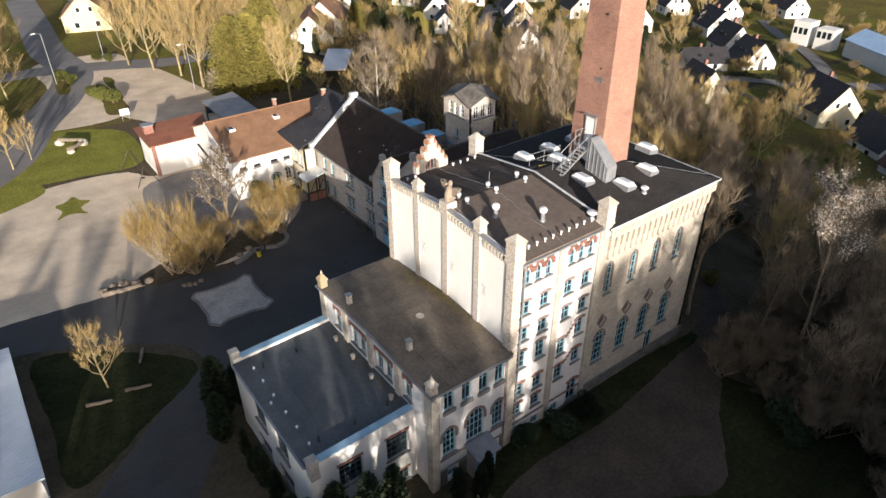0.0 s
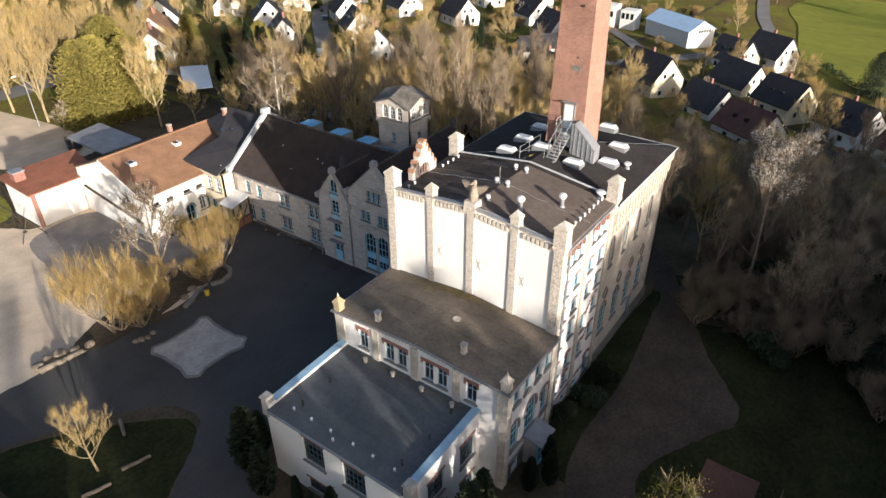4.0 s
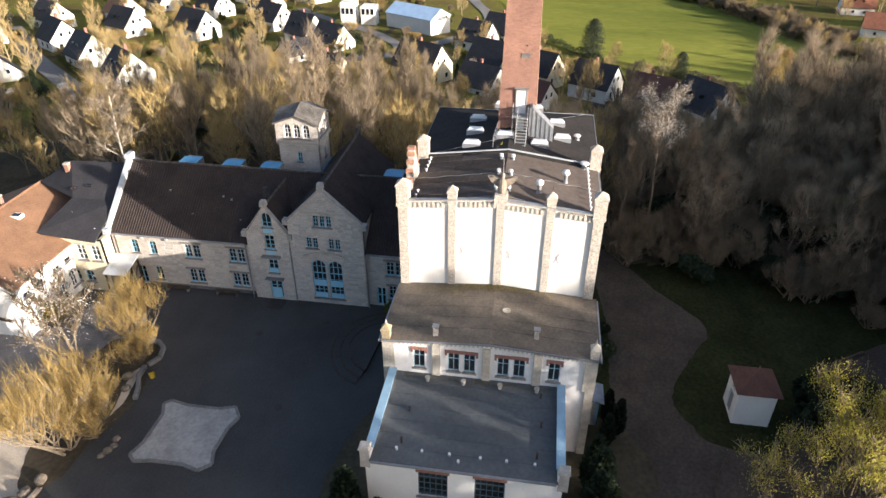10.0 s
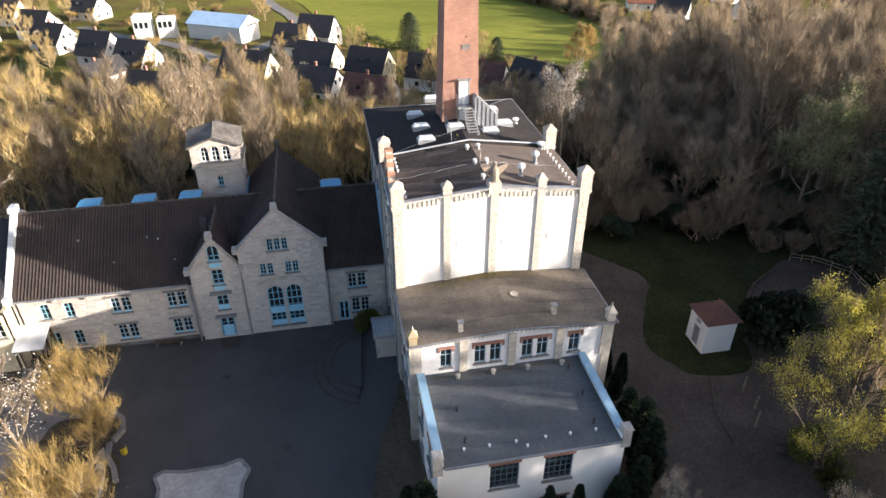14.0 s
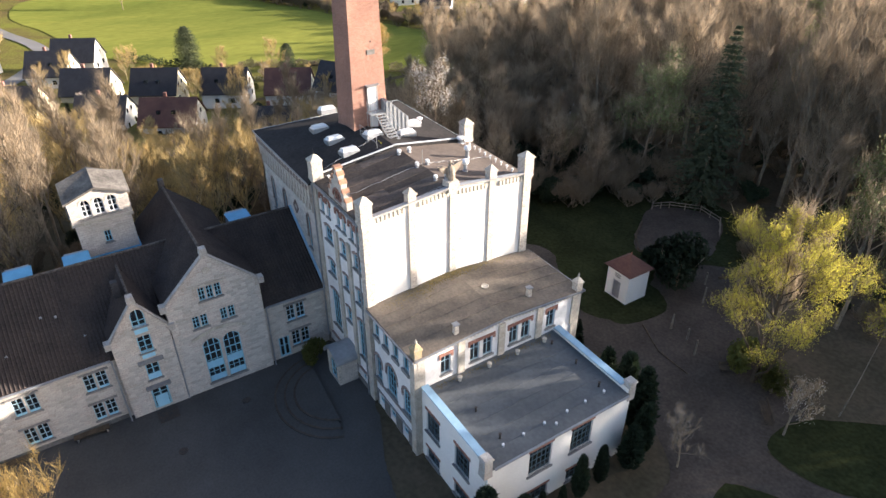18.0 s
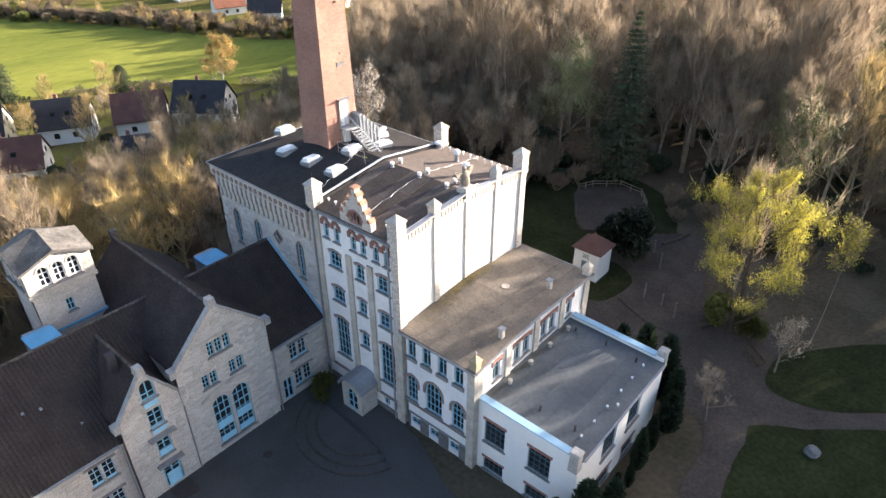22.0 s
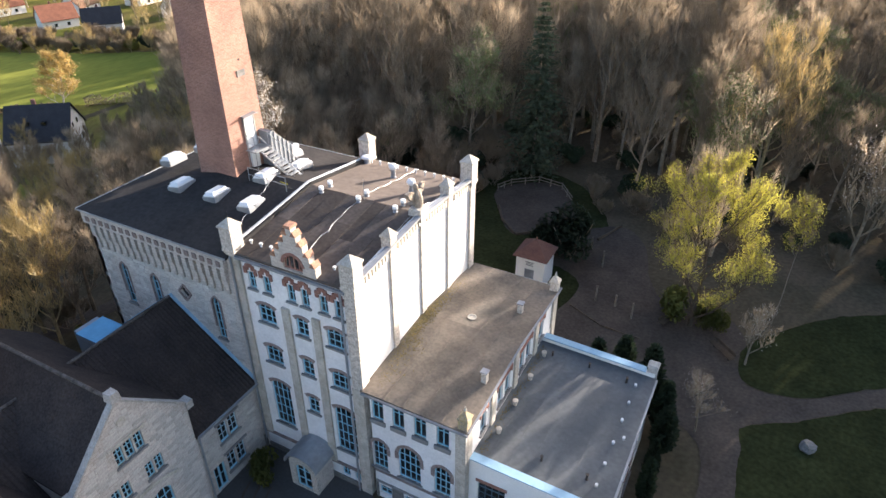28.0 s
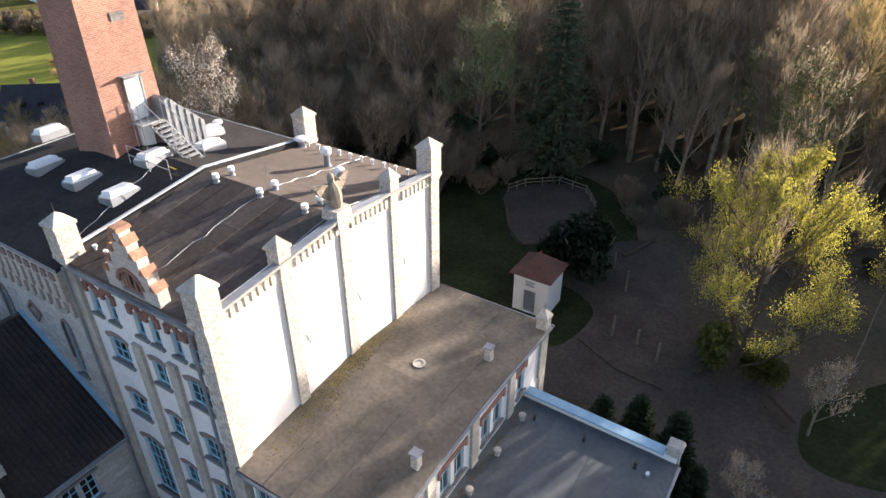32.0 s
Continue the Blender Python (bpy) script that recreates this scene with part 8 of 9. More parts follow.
for i in range(5):
    bm.faces.new((lo_[i], lo_[(i + 1) % 5], hi_[(i + 1) % 5], hi_[i]))
part("hull", bm, M["white"], boat)
part("cabin", B(96.6, 136.5, zb + 1.3, 98.6, 137.5, zb + 2.0, 0.2), M["glass"], boat)
for dx in (-1.6, 1.2):
    part("cradle", B(98 + dx - 0.1, 136.4, zb, 98 + dx + 0.1, 137.6, zb + 0.6), M["wood_dark"], boat)


# ---- garden hedges ----
def hedge(pts, width, height, seed, material="green", label="clipped green garden hedge"):
    """A hedge along a line: a dense body of small leaf blades with an uneven top."""
    rnd = random.Random(seed)
    v, f = [], []
    for (ax, ay), (bx, by) in zip(pts, pts[1:]):
        ln = math.hypot(bx - ax, by - ay)
        ux, uy = (bx - ax) / ln, (by - ay) / ln
        for i in range(int(ln * 55)):
            s, w, t = rnd.uniform(0, ln), rnd.gauss(0, 0.36) * width, rnd.uniform(0.05, 1) * height
            x, y = ax + ux * s - uy * w, ay + uy * s + ux * w
            t *= 1 + 0.22 * math.sin(s * 0.9 + seed) + rnd.uniform(-0.08, 0.08)
            c = Vector((x, y, land(x, y) + t))
            a = Vector((rnd.gauss(0, 1), rnd.gauss(0, 1), rnd.gauss(0, 1))).normalized()
            b2 = a.orthogonal().normalized()
            k = 0.2 * rnd.uniform(0.6, 1.3)
            o = len(v)
            v += [c - a * k, c + b2 * k * 0.7, c + a * k, c - b2 * k * 0.7]
            f.append((o, o + 1, o + 2, o + 3))
    root = empty("hedge", (pts[0][0], pts[0][1], land(*pts[0])), label, "hedge", "garden hedges")
    me = raw_mesh("foliage", (v, f), material)
    return part("foliage", me, None, root)


for i, (pts, h, mt, lb) in enumerate((([(150, 90), (157, 80), (166, 74)], 1.3, "needle", "dark clipped garden hedge"), ([(172, 78), (186, 90), (198, 106)], 2.0, "needle", "dark clipped garden hedge"), ([(150, 70), (160, 66), (170, 61)], 1.1, "green", "clipped green garden hedge"),
                                      ([(168, 50), (180, 54), (194, 51)], 1.4, "green", "clipped green garden hedge"), ([(205, 29), (190, 20), (178, 10)], 2.0, "needle", "dark clipped garden hedge"), ([(179, 2), (170, -17), (152, -29)], 1.6, "twig", "brown leafless boundary hedge"), ([(150, -32), (134, -42), (137, -53)], 2.2, "twig", "brown leafless boundary hedge"),
                                      ([(170, 28), (158, 20), (150, 8)], 1.6, "green", "clipped green garden hedge"), ([(148, 2), (142, -8), (140, -20)], 1.6, "twig", "brown leafless boundary hedge"), ([(96, 124), (112, 141), (126, 158)], 1.4, "needle", "dark clipped garden hedge"), ([(107, 121), (122, 138), (140, 156)], 1.2, "green", "clipped green garden hedge"),
                                      ([(88, 128), (97, 140), (104, 150)], 2.2, "needle", "dark clipped garden hedge"), ([(140, 130), (152, 122), (166, 118)], 1.6, "green", "clipped green garden hedge"), ([(180, 104), (192, 98), (204, 97)], 1.5, "green", "clipped green garden hedge"), ([(128, 100), (142, 95), (150, 99)], 1.6, "twig", "brown leafless boundary hedge"))):
    hedge(pts, 1.1, h, i, mt, lb)
for x, y, s in ((92, 133, 1.2), (89, 131, 1.3), (95, 143, 1.1), (84, 128, 1.4), (86, 139, 1.3), (100, 131, 0.9), (104, 144, 0.8), (140, 49, 0.8), (163, 78, 0.7), (150, 110, 1.2), (186, 42, 0.7), (128, 88, 1.0), (135, 103, 1.1), (120, 106, 1.1), (158, 120, 1.0)):
    plant(THUJA, x, y, s, 40 * x, s * 1.25)
woods(130, 106, 250, -5, 200, SHRUB + GOLD_[:1], 0.5, 0.95, 5.0, GARDENS, 19, None)
woods(40, 52, 106, 112, 200, SHRUB + [THUJA], 0.6, 1.1, 5.0, lambda x, y: abs((y - 104) - 1.05 * (x - 84)) > 7, 20, None)

# ---- on the roofs ----
sk_base = mesh_of("skylight", B(-0.52, -0.74, -0.25, 0.52, 0.74, 0.12), M["zinc"])
bm = B(-0.42, -0.63, 0.12, 0.42, 0.63, 0.38, 0.09)
sk_dome = mesh_of("dome", bm, M["acrylic"])
bm = bmesh.new()
for s_ in (-1, 1):
    box(bm, s_ * 0.44 - 0.04, -0.67, 0.1, s_ * 0.44 + 0.04, 0.67, 0.2)
    box(bm, -0.4, s_ * 0.65 - 0.04, 0.1, 0.4, s_ * 0.65 + 0.04, 0.2)
sk_rim = mesh_of("rim", bm, M["white"])
for x, y in ((33.3, 33.85), (36.1, 33.85), (39.1, 33.9), (34.3, 31.2), (33.9, 28.3), (36.3, 26.4), (39.5, 26.9), (41.9, 28.9), (41.9, 31.9)):
    hip = (x - HX) / (RX1 + 0.15 - HX) > abs(y - 30.8) / 7.42
    at = pose(x, y, roof_z(x, y) + 0.05, 0, 10.7) if hip else pose(x, y, roof_z(x, y) + 0.05, 11.0 if y < 30.8 else -11.0)
    sk = thing("skylight", sk_base, None, "white domed skylight on the felt roof", "skylight", "skylights", at=at)
    part("dome", sk_dome, None, sk, "white acrylic dome", at=at)
    part("rim", sk_rim, None, sk, at=at)


def cowl(x, y, z, h, r, label, big=False):
    v = empty("roof_vent", (x, y, z), label, "vent", "roof vents")
    part("pipe", lathe(bmesh.new(), ((r * 1.5, -0.05), (r * 1.3, 0.05), (r, 0.08), (r, h * 0.6)), Matrix.Translation((x, y, z)), 10), M["zinc"], v)
    if big:
        part("cowl", lathe(bmesh.new(), ((r * 0.9, h * 0.58), (r * 1.7, h * 0.66), (r * 1.9, h * 0.8), (r * 1.5, h * 0.95), (r * 0.5, h)), Matrix.Translation((x, y, z)), 12), M["white"], v)
    else:
        part("cowl", lathe(bmesh.new(), ((r * 1.5, h * 0.55), (r * 1.5, h * 0.75), (r * 0.9, h * 0.78), (r * 0.9, h * 0.84), (r * 1.4, h * 0.86), (r * 1.4, h)), Matrix.Translation((x, y, z)), 10), M["white"], v)
    return v


for x, y in ((29.95, 31.15), (29.95, 30.25), (27.2, 31.15), (27.2, 30.25), (24.6, 31.15), (24.6, 30.25)):
    cowl(x, y, roof_z(x, y), 0.42, 0.11, "short white capped vent on the tower roof")
for x, y in ((25.3, 28.1), (27.8, 26.2)):
    cowl(x, y, roof_z(x, y), 1.0, 0.15, "tall white round-headed vent", True)
cowl(30.95, 24.7, roof_z(30.95, 24.7), 0.55, 0.2, "squat white vent at the roof edge", True)
cowl(37.0, 25.1, roof_z(37, 25.1), 0.5, 0.16, "squat white vent at the roof edge", True)
stud = mesh_of("snow_guard", lathe(bmesh.new(), ((0.05, 0), (0.05, 0.2), (0.1, 0.22), (0.1, 0.3)), Matrix(), 8), M["white"])
for i in range(10):
    for y in (24.45, 36.85):
        x = 24.2 + i * 0.72
        if y > 30 and 25.4 < x < 28.4:
            continue
        thing("snow_guard", stud, None, "small white roof bollard in a row along the eaves", "bollard", "roof bollards", at=Matrix.Translation((x, y, roof_z(x, y) - 0.02)))


def cable(name, pts, r, material, label):
    bm = bmesh.new()
    pts = [Vector(p) for p in pts]
    prev = None
    for i, p in enumerate(pts):
        d = (pts[min(i + 1, len(pts) - 1)] - pts[max(i - 1, 0)]).normalized()
        s = d.cross(Vector((0, 0, 1)) if abs(d.z) < 0.9 else Vector((1, 0, 0))).normalized()
        t = s.cross(d)
        row = [bm.verts.new(p + r * v) for v in (s, t, -s, -t)]
        if prev:
            for k in range(4):
                bm.faces.new((prev[k], prev[(k + 1) % 4], row[(k + 1) % 4], row[k]))
        prev = row
    return thing(name, bm, material, label, "cable")


rc = random.Random(3)
line = [(27.3 + rc.uniform(-0.12, 0.12), Y0 - 0.05 + i * 0.5, 0) for i in range(29)]
cable("lightning_cable", [(x, y, roof_z(x, y) + 0.07) for x, y, _ in line], 0.014, M["steel"], "thin steel lightning conductor across the roof")
cable("lightning_cable", [(23.55 + rc.uniform(-0.05, 0.05), Y0 + 0.6 + i * 0.5, roof_z(23.6, Y0 + 0.6 + i * 0.5) + 0.06) for i in range(27)], 0.014, M["steel"], "thin steel lightning conductor along the parapet")
cable("lightning_cable", [(32.2 + 0.1 * i + rc.uniform(-0.08, 0.08), 37.6 - i * 0.42, roof_z(32.2 + 0.1 * i, 37.6 - i * 0.42) + 0.08) for i in range(16)], 0.014, M["steel"], "thin steel lightning conductor on the rear roof")
cable("lightning_cable", [(38.9 + 0.33 * i, 28.4 - 0.3 * i, roof_z(38.9 + 0.33 * i, 28.4 - 0.3 * i) + 0.08) for i in range(15)], 0.014, M["steel"], "thin steel lightning conductor on the rear roof")
cable("lightning_rod", [(27.0, 30.8, 16.95), (27.0, 30.8, 18.3)], 0.02, M["steel"], "upright steel lightning rod")
# faint thin rods on the pillars
for x, y, z in ((X0 + 0.2, Y1 - 0.16, 18.0), (X1, Y1 - 0.2, 17.95), (X1, Y0 + 0.1, 17.95), (X0 + 0.14, 27.2, 17.75)):
    cable("lightning_rod", [(x, y, z - 0.03), (x, y, z + 0.4)], 0.012, M["iron"], "short lightning spike on a pillar cap")

# eagle on its pedestal: one plain mesh
bm = bmesh.new()
lathe(bm, ((0.22, 0), (0.3, 0.25), (0.32, 0.6), (0.24, 0.95), (0.13, 1.1), (0.16, 1.25), (0.12, 1.4), (0.03, 1.48)), Matrix.Translation((X0 + 0.2, ridge_y - 0.05, 17.33)) @ Matrix.Rotation(radians(8), 4, "Y"), 10)
for s_ in (-1, 1):
    pts = [(0.15, 0.25), (0.6, 0.5), (1.05, 0.85), (1.35, 1.3), (0.95, 1.32), (0.2, 1.1)]
    a = [bm.verts.new((X0 + 0.3, ridge_y - 0.05 + s_ * u * 0.75, 17.4 + z * 0.85)) for u, z in pts]
    b = [bm.verts.new((X0 + 0.52, ridge_y - 0.05 + s_ * u * 0.75, 17.4 + z * 0.85)) for u, z in pts]
    bm.faces.new(a)
    bm.faces.new(b[::-1])
    for i in range(6):
        bm.faces.new((a[i], b[i], b[(i + 1) % 6], a[(i + 1) % 6]))
tube(bm, (X0 + 0.1, ridge_y - 0.05, 18.66), (X0 - 0.15, ridge_y - 0.05, 18.6), 0.09, 0.02, 6)
tube(bm, (X0 + 0.35, ridge_y - 0.05, 17.5), (X0 + 0.85, ridge_y - 0.05, 17.35), 0.16, 0.06, 6)
bmesh.ops.recalc_face_normals(bm, faces=bm.faces)
thing("eagle_statue", bm, M["statue"], "weathered stone eagle with raised wings on the parapet", "statue")

# access stair to the chimney door
stair = empty("steel_stair", (34.2, 29.9, 16.6), "galvanised steel stair up to the chimney door", "stair")
SA, SB = (32.75, 16.75), (35.35, 18.3)
for y in (29.45, 30.3):
    bm = bmesh.new()
    tube(bm, (SA[0], y, SA[1] - 0.1), (SB[0], y, SB[1] - 0.1), 0.06, 0.06, 4)
    part("stringer", bm, M["steel"], stair)
    bm = bmesh.new()
    tube(bm, (SA[0], y, SA[1] + 0.95), (SB[0], y, SB[1] + 0.95), 0.025, 0.025, 5)
    part("handrail", bm, M["steel"], stair)
    for i in range(4):
        t = i / 3
        x, z = SA[0] + (SB[0] - SA[0]) * t, SA[1] + (SB[1] - SA[1]) * t
        part("post", tube(bmesh.new(), (x, y, z - 0.1), (x, y, z + 0.95), 0.02, 0.02, 5), M["steel"], stair)
tread = mesh_of("tread", B(-0.12, 29.46, -0.02, 0.12, 30.29, 0.02), M["steel"])
for i in range(10):
    t = (i + 0.5) / 10
    part("tread", tread, None, stair, at=Matrix.Translation((SA[0] + (SB[0] - SA[0]) * t, 0, SA[1] + (SB[1] - SA[1]) * t)))
part("platform", B(35.3, 29.35, 18.22, 36.15, 30.75, 18.28), M["steel"], stair)
for x, y in ((35.35, 30.72), (36.0, 30.72)):
    part("post", tube(bmesh.new(), (x, y, 16.5), (x, y, 19.3), 0.025, 0.025, 5), M["steel"], stair)
for z in (18.8, 19.28):
    part("rail", tube(bmesh.new(), (35.35, 30.72, z), (36.1, 30.72, z), 0.022, 0.022, 5), M["steel"], stair)
# lower grating walk with its rails
walkway = empty("grating_walkway", (33.8, 31.6, 16.7), "steel grating walkway over the rear roof", "walkway")
part("grating", slab(bmesh.new(), [(31.7, 31.7, 16.95), (32.4, 31.4, 16.95), (35.2, 31.0, 16.75), (35.2, 31.8, 16.75)], 0.05), M["iron"], walkway)
part("edge", tube(bmesh.new(), (32.4, 31.4, 17.0), (35.2, 31.0, 16.8), 0.04, 0.04, 4), M["bud"], walkway, "yellow painted edge")
for x, y in ((32.0, 32.0), (33.5, 32.0), (35.1, 31.9)):
    part("post", tube(bmesh.new(), (x, y, 16.4), (x, y, 17.8), 0.022, 0.022, 5), M["steel"], walkway)
for z in (17.3, 17.78):
    part("rail", tube(bmesh.new(), (32.0, 32.0, z), (35.1, 31.9, z), 0.02, 0.02, 5), M["steel"], walkway)
# sheet-clad wedge beside the stair
wedge = empty("sheet_clad_hatch", (35.7, 28.3, 16.4), "grey standing-seam clad roof hatch beside the chimney", "hatch")
prof = [(29.32, 16.2), (29.32, 19.2), (29.1, 19.25), (27.25, 17.5), (27.25, 16.0)]
mw = Matrix(((0, 1, 0, 0), (1, 0, 0, 0), (0, 0, 1, 0), (0, 0, 0, 1)))
bm = prism(bmesh.new(), prof, mw, 35.2, 36.25)
bmesh.ops.recalc_face_normals(bm, faces=bm.faces)
part("cladding", bm, M["zinc"], wedge)
for i in range(5):
    y = 27.5 + i * 0.38
    zt = 17.5 + (y - 27.25) * 1.75 / 1.85
    part("seam", B(35.15, y - 0.02, 16.2, 35.197, y + 0.02, zt - 0.03), M["zinc"], wedge)

# middle roof
for x, y in ((17.7, 27.5), (17.1, 34.3)):
    ch = empty("roof_stack", (x, y, 9.3), "short rendered roof stack with an open cap", "stack", "short roof stacks")
    z = 9.66 - abs(y - 30.65) * 0.07
    part("shaft", B(x - 0.17, y - 0.17, z - 0.1, x + 0.17, y + 0.17, z + 0.62, 0.015), M["pillar"], ch)
    part("cap", B(x - 0.22, y - 0.22, z + 0.74, x + 0.22, y + 0.22, z + 0.79), M["zinc"], ch)
    for a, b in ((-0.14, -0.14), (0.14, -0.14), (0.14, 0.14), (-0.14, 0.14)):
        part("leg", B(x + a - 0.025, y + b - 0.025, z + 0.62, x + a + 0.025, y + b + 0.025, z + 0.74), M["pillar"], ch)
thing("roof_drain", lathe(bmesh.new(), ((0.28, 0), (0.3, 0.05), (0.22, 0.05), (0.2, 0.02)), Matrix.Translation((20.1, 29.7, 9.68)), 14), M["cap"], "round pale roof drain", "drain")
# moss along the foot of the tower front and on the low roof's rear edge
bm = bmesh.new()
rm = random.Random(5)
for i in range(3200):
    y = rm.uniform(24.6, 37.3) if i % 3 else rm.gauss(31.5, 1.6)
    x = X0 - 0.1 - abs(rm.gauss(0, 0.34)) * (1.6 if y > 33 else 1.0)
    z = 9.78 - abs(y - 30.65) * 0.082
    s = rm.uniform(0.015, 0.05)
    box(bm, x - s, y - s, z - 0.02, x + s, y + s, z + s * 0.3, s * 0.5)
for i in range(260):
    y, x = rm.uniform(26, 36.5), MX0 - 0.25 - abs(rm.gauss(0, 0.2))
    s = rm.uniform(0.015, 0.045)
    box(bm, x - s, y - s, 6.2, x + s, y + s, 6.24 + s * 0.5, s * 0.4)
thing("moss", bm, M["moss"], "brown-green moss cushions along the roof edges", "moss", kind="stuff")
for x, y in ((9.8, 34.0), (9.8, 35.6), (9.8, 32.3), (9.35, 31.7), (9.8, 30.4), (9.8, 28.8), (9.8, 27.1)):
    cowl(x, y, 6.1, 0.22, 0.06, "short white vent stub on the low roof")
for x, y in ((13.0, 35.4), (10.4, 35.4), (12.9, 26.8), (15.4, 26.9), (10.4, 27.0)):
    thing("roof_outlet", lathe(bmesh.new(), ((0.1, 0), (0.07, 0.04), (0.06, 0.35), (0.1, 0.37), (0.1, 0.42)), Matrix.Translation((x, y, 6.12)), 8), M["iron"], "dark roof outlet pipe", "pipe", "dark outlet pipes")
for y in (34.7, 32.2, 29.7, 27.2):
    thing("roof_pot", lathe(bmesh.new(), ((0.13, 0), (0.13, 0.28), (0.18, 0.3), (0.18, 0.38), (0.1, 0.4)), Matrix.Translation((15.9, y, 6.2)), 10), M["cap"], "pale clay vent pot beside the wall", "vent pot", "clay vent pots")

# ---- yard ----
pit = empty("sandpit", (13.9, 52.8, 0), "star-shaped sandpit with a concrete kerb", "sandpit")
star = [(16.9, 55.6), (16.6, 54.2), (16.6, 51.6), (17.0, 50.3), (16.0, 49.6), (14.9, 50.0), (12.6, 50.1), (11.5, 49.7), (10.8, 50.5), (11.15, 51.7), (11.15, 54.2), (10.9, 55.4), (11.4, 56.0), (12.6, 55.6), (15.4, 55.6), (16.5, 56.1)]
bm = bmesh.new()
f = bm.faces.new([bm.verts.new((x, y, 0.10)) for x, y in star])
bmesh.ops.triangulate(bm, faces=[f])
bmesh.ops.recalc_face_normals(bm, faces=bm.faces)
for f in bm.faces:
    if f.normal.z < 0:
        f.normal_flip()
part("sand", bm, M["sand"], pit)
for a, b in zip(star, star[1:] + star[:1]):
    bm = bmesh.new()
    d = Vector((b[0] - a[0], b[1] - a[1])).normalized() * 0.02
    n = Vector((-d.y, d.x)).normalized() * 0.12
    slab(bm, [(a[0] + d.x + n.x, a[1] + d.y + n.y, 0.16), (a[0] + d.x - n.x, a[1] + d.y - n.y, 0.16), (b[0] - d.x - n.x, b[1] - d.y - n.y, 0.16), (b[0] - d.x + n.x, b[1] - d.y + n.y, 0.16)], 0.18)
    bmesh.ops.recalc_face_normals(bm, faces=bm.faces)
    part("kerb_stone", bm, M["kerb"], pit)


def boulder(x, y, r, seed, mt="log", flat=0.6, name="boulder", label="weathered grey boulder at the yard edge", category="boulder", group="boulders"):
    rnd = random.Random(seed)
    bm = bmesh.new()
    bmesh.ops.create_icosphere(bm, subdivisions=2, radius=1)
    for v in bm.verts:
        k = 1 + 0.25 * noise.noise(v.co * 1.6 + Vector((seed, 0, 0)))
        v.co = Vector((v.co.x * r * k * rnd.uniform(0.97, 1.03), v.co.y * r * k * 0.85, v.co.z * r * flat * k + r * flat * 0.55))
    return thing(name, bm, M[mt], label, category, group, at=pose(x, y, land(x, y), 0, 0, rnd.uniform(0, 360)))


for i, (x, y, r) in enumerate(((4.3, 61.6, 0.6), (5.2, 62.0, 0.5), (6.2, 61.7, 0.7), (7.2, 61.2, 0.55), (8.4, 60.9, 0.5), (11.0, 58.0, 0.3), (11.5, 57.8, 0.35), (12.0, 57.6, 0.28), (12.6, 57.8, 0.3), (17.6, 60.0, 0.4), (18.9, 60.6, 0.45), (21.9, 62.3, 0.5))):
    boulder(x, y, r, i)


for i in range(14):
    q = random.Random(300 + i)
    x, y = (49.6 - 0.045 * i ** 1.55 + q.uniform(-0.5, 0.5), 18.2 - 0.52 * i + q.uniform(-0.3, 0.3))
    boulder(x, y, q.uniform(0.28, 0.55), 80 + i, "plinth", 0.75, group="rockery stones", label="pale stone of a rockery beside the park path")


def log_(x0, y0, x1, y1, r, label, z=0.0, name="log", category="log", group="logs", mt="log"):
    bm = bmesh.new()
    n = 5
    for i in range(n):
        a, b = (Vector((x0 + (x1 - x0) * t, y0 + (y1 - y0) * t, land(x0, y0) + z + r * 0.9 + 0.03 * math.sin(9 * t))) for t in (i / n, (i + 1) / n))
        tube(bm, a, b, r * (1 - 0.06 * i), r * (1 - 0.06 * (i + 1)), 8, caps=i in (0, n - 1))
    return thing(name, bm, M[mt], label, category, group)


# low timber fence and log edging round the play surface
play_fence = empty("low_fence", (29.4, -8.5, land(29.4, -8.5)), "low weathered timber fence round the sandy play surface", "fence")
for (ax, ay), (bx, by) in (((33.0, -4.6), (32.1, -6.6)), ((32.1, -6.6), (29.4, -8.9)), ((29.4, -8.9), (26.3, -8.4)), ((26.3, -8.4), (24.2, -5.6))):
    n = max(2, round(math.hypot(bx - ax, by - ay) / 1.5))
    for k in range(n):
        px_, py_ = ax + (bx - ax) * k / n, ay + (by - ay) * k / n
        gz = land(px_, py_)
        bm = bmesh.new()
        tube(bm, Vector((px_, py_, gz - 0.1)), Vector((px_, py_, gz + 0.95)), 0.07, 0.06, 8)
        part("post", bm, M["log"], play_fence)
    for h in (0.45, 0.82):
        bm = bmesh.new()
        tube(bm, Vector((ax, ay, land(ax, ay) + h)), Vector((bx, by, land(bx, by) + h)), 0.05, 0.05, 8)
        part("rail", bm, M["log"], play_fence)
for ax, ay, bx, by in ((31.3, -1.1, 29.8, 1.4), (29.8, 1.5, 27.4, 3.7), (27.2, 3.8, 25.8, 2.6), (19.2, 0.9, 17.8, -3.0)):
    log_(ax, ay, bx, by, 0.16, "dark weathered log edging the sandy play surface", group="edging logs", mt="wood_dark")


log_(4.0, 60.9, 7.6, 60.4, 0.28, "thick grey log lying beside boulders")
for p in ((4.9, 50.6, 4.2, 48.9), (2.3, 46.2, 4.2, 45.6), (-0.6, 46.3, 1.2, 45.7)):
    log_(*p, 0.16, "grey log bench on the triangular lawn")
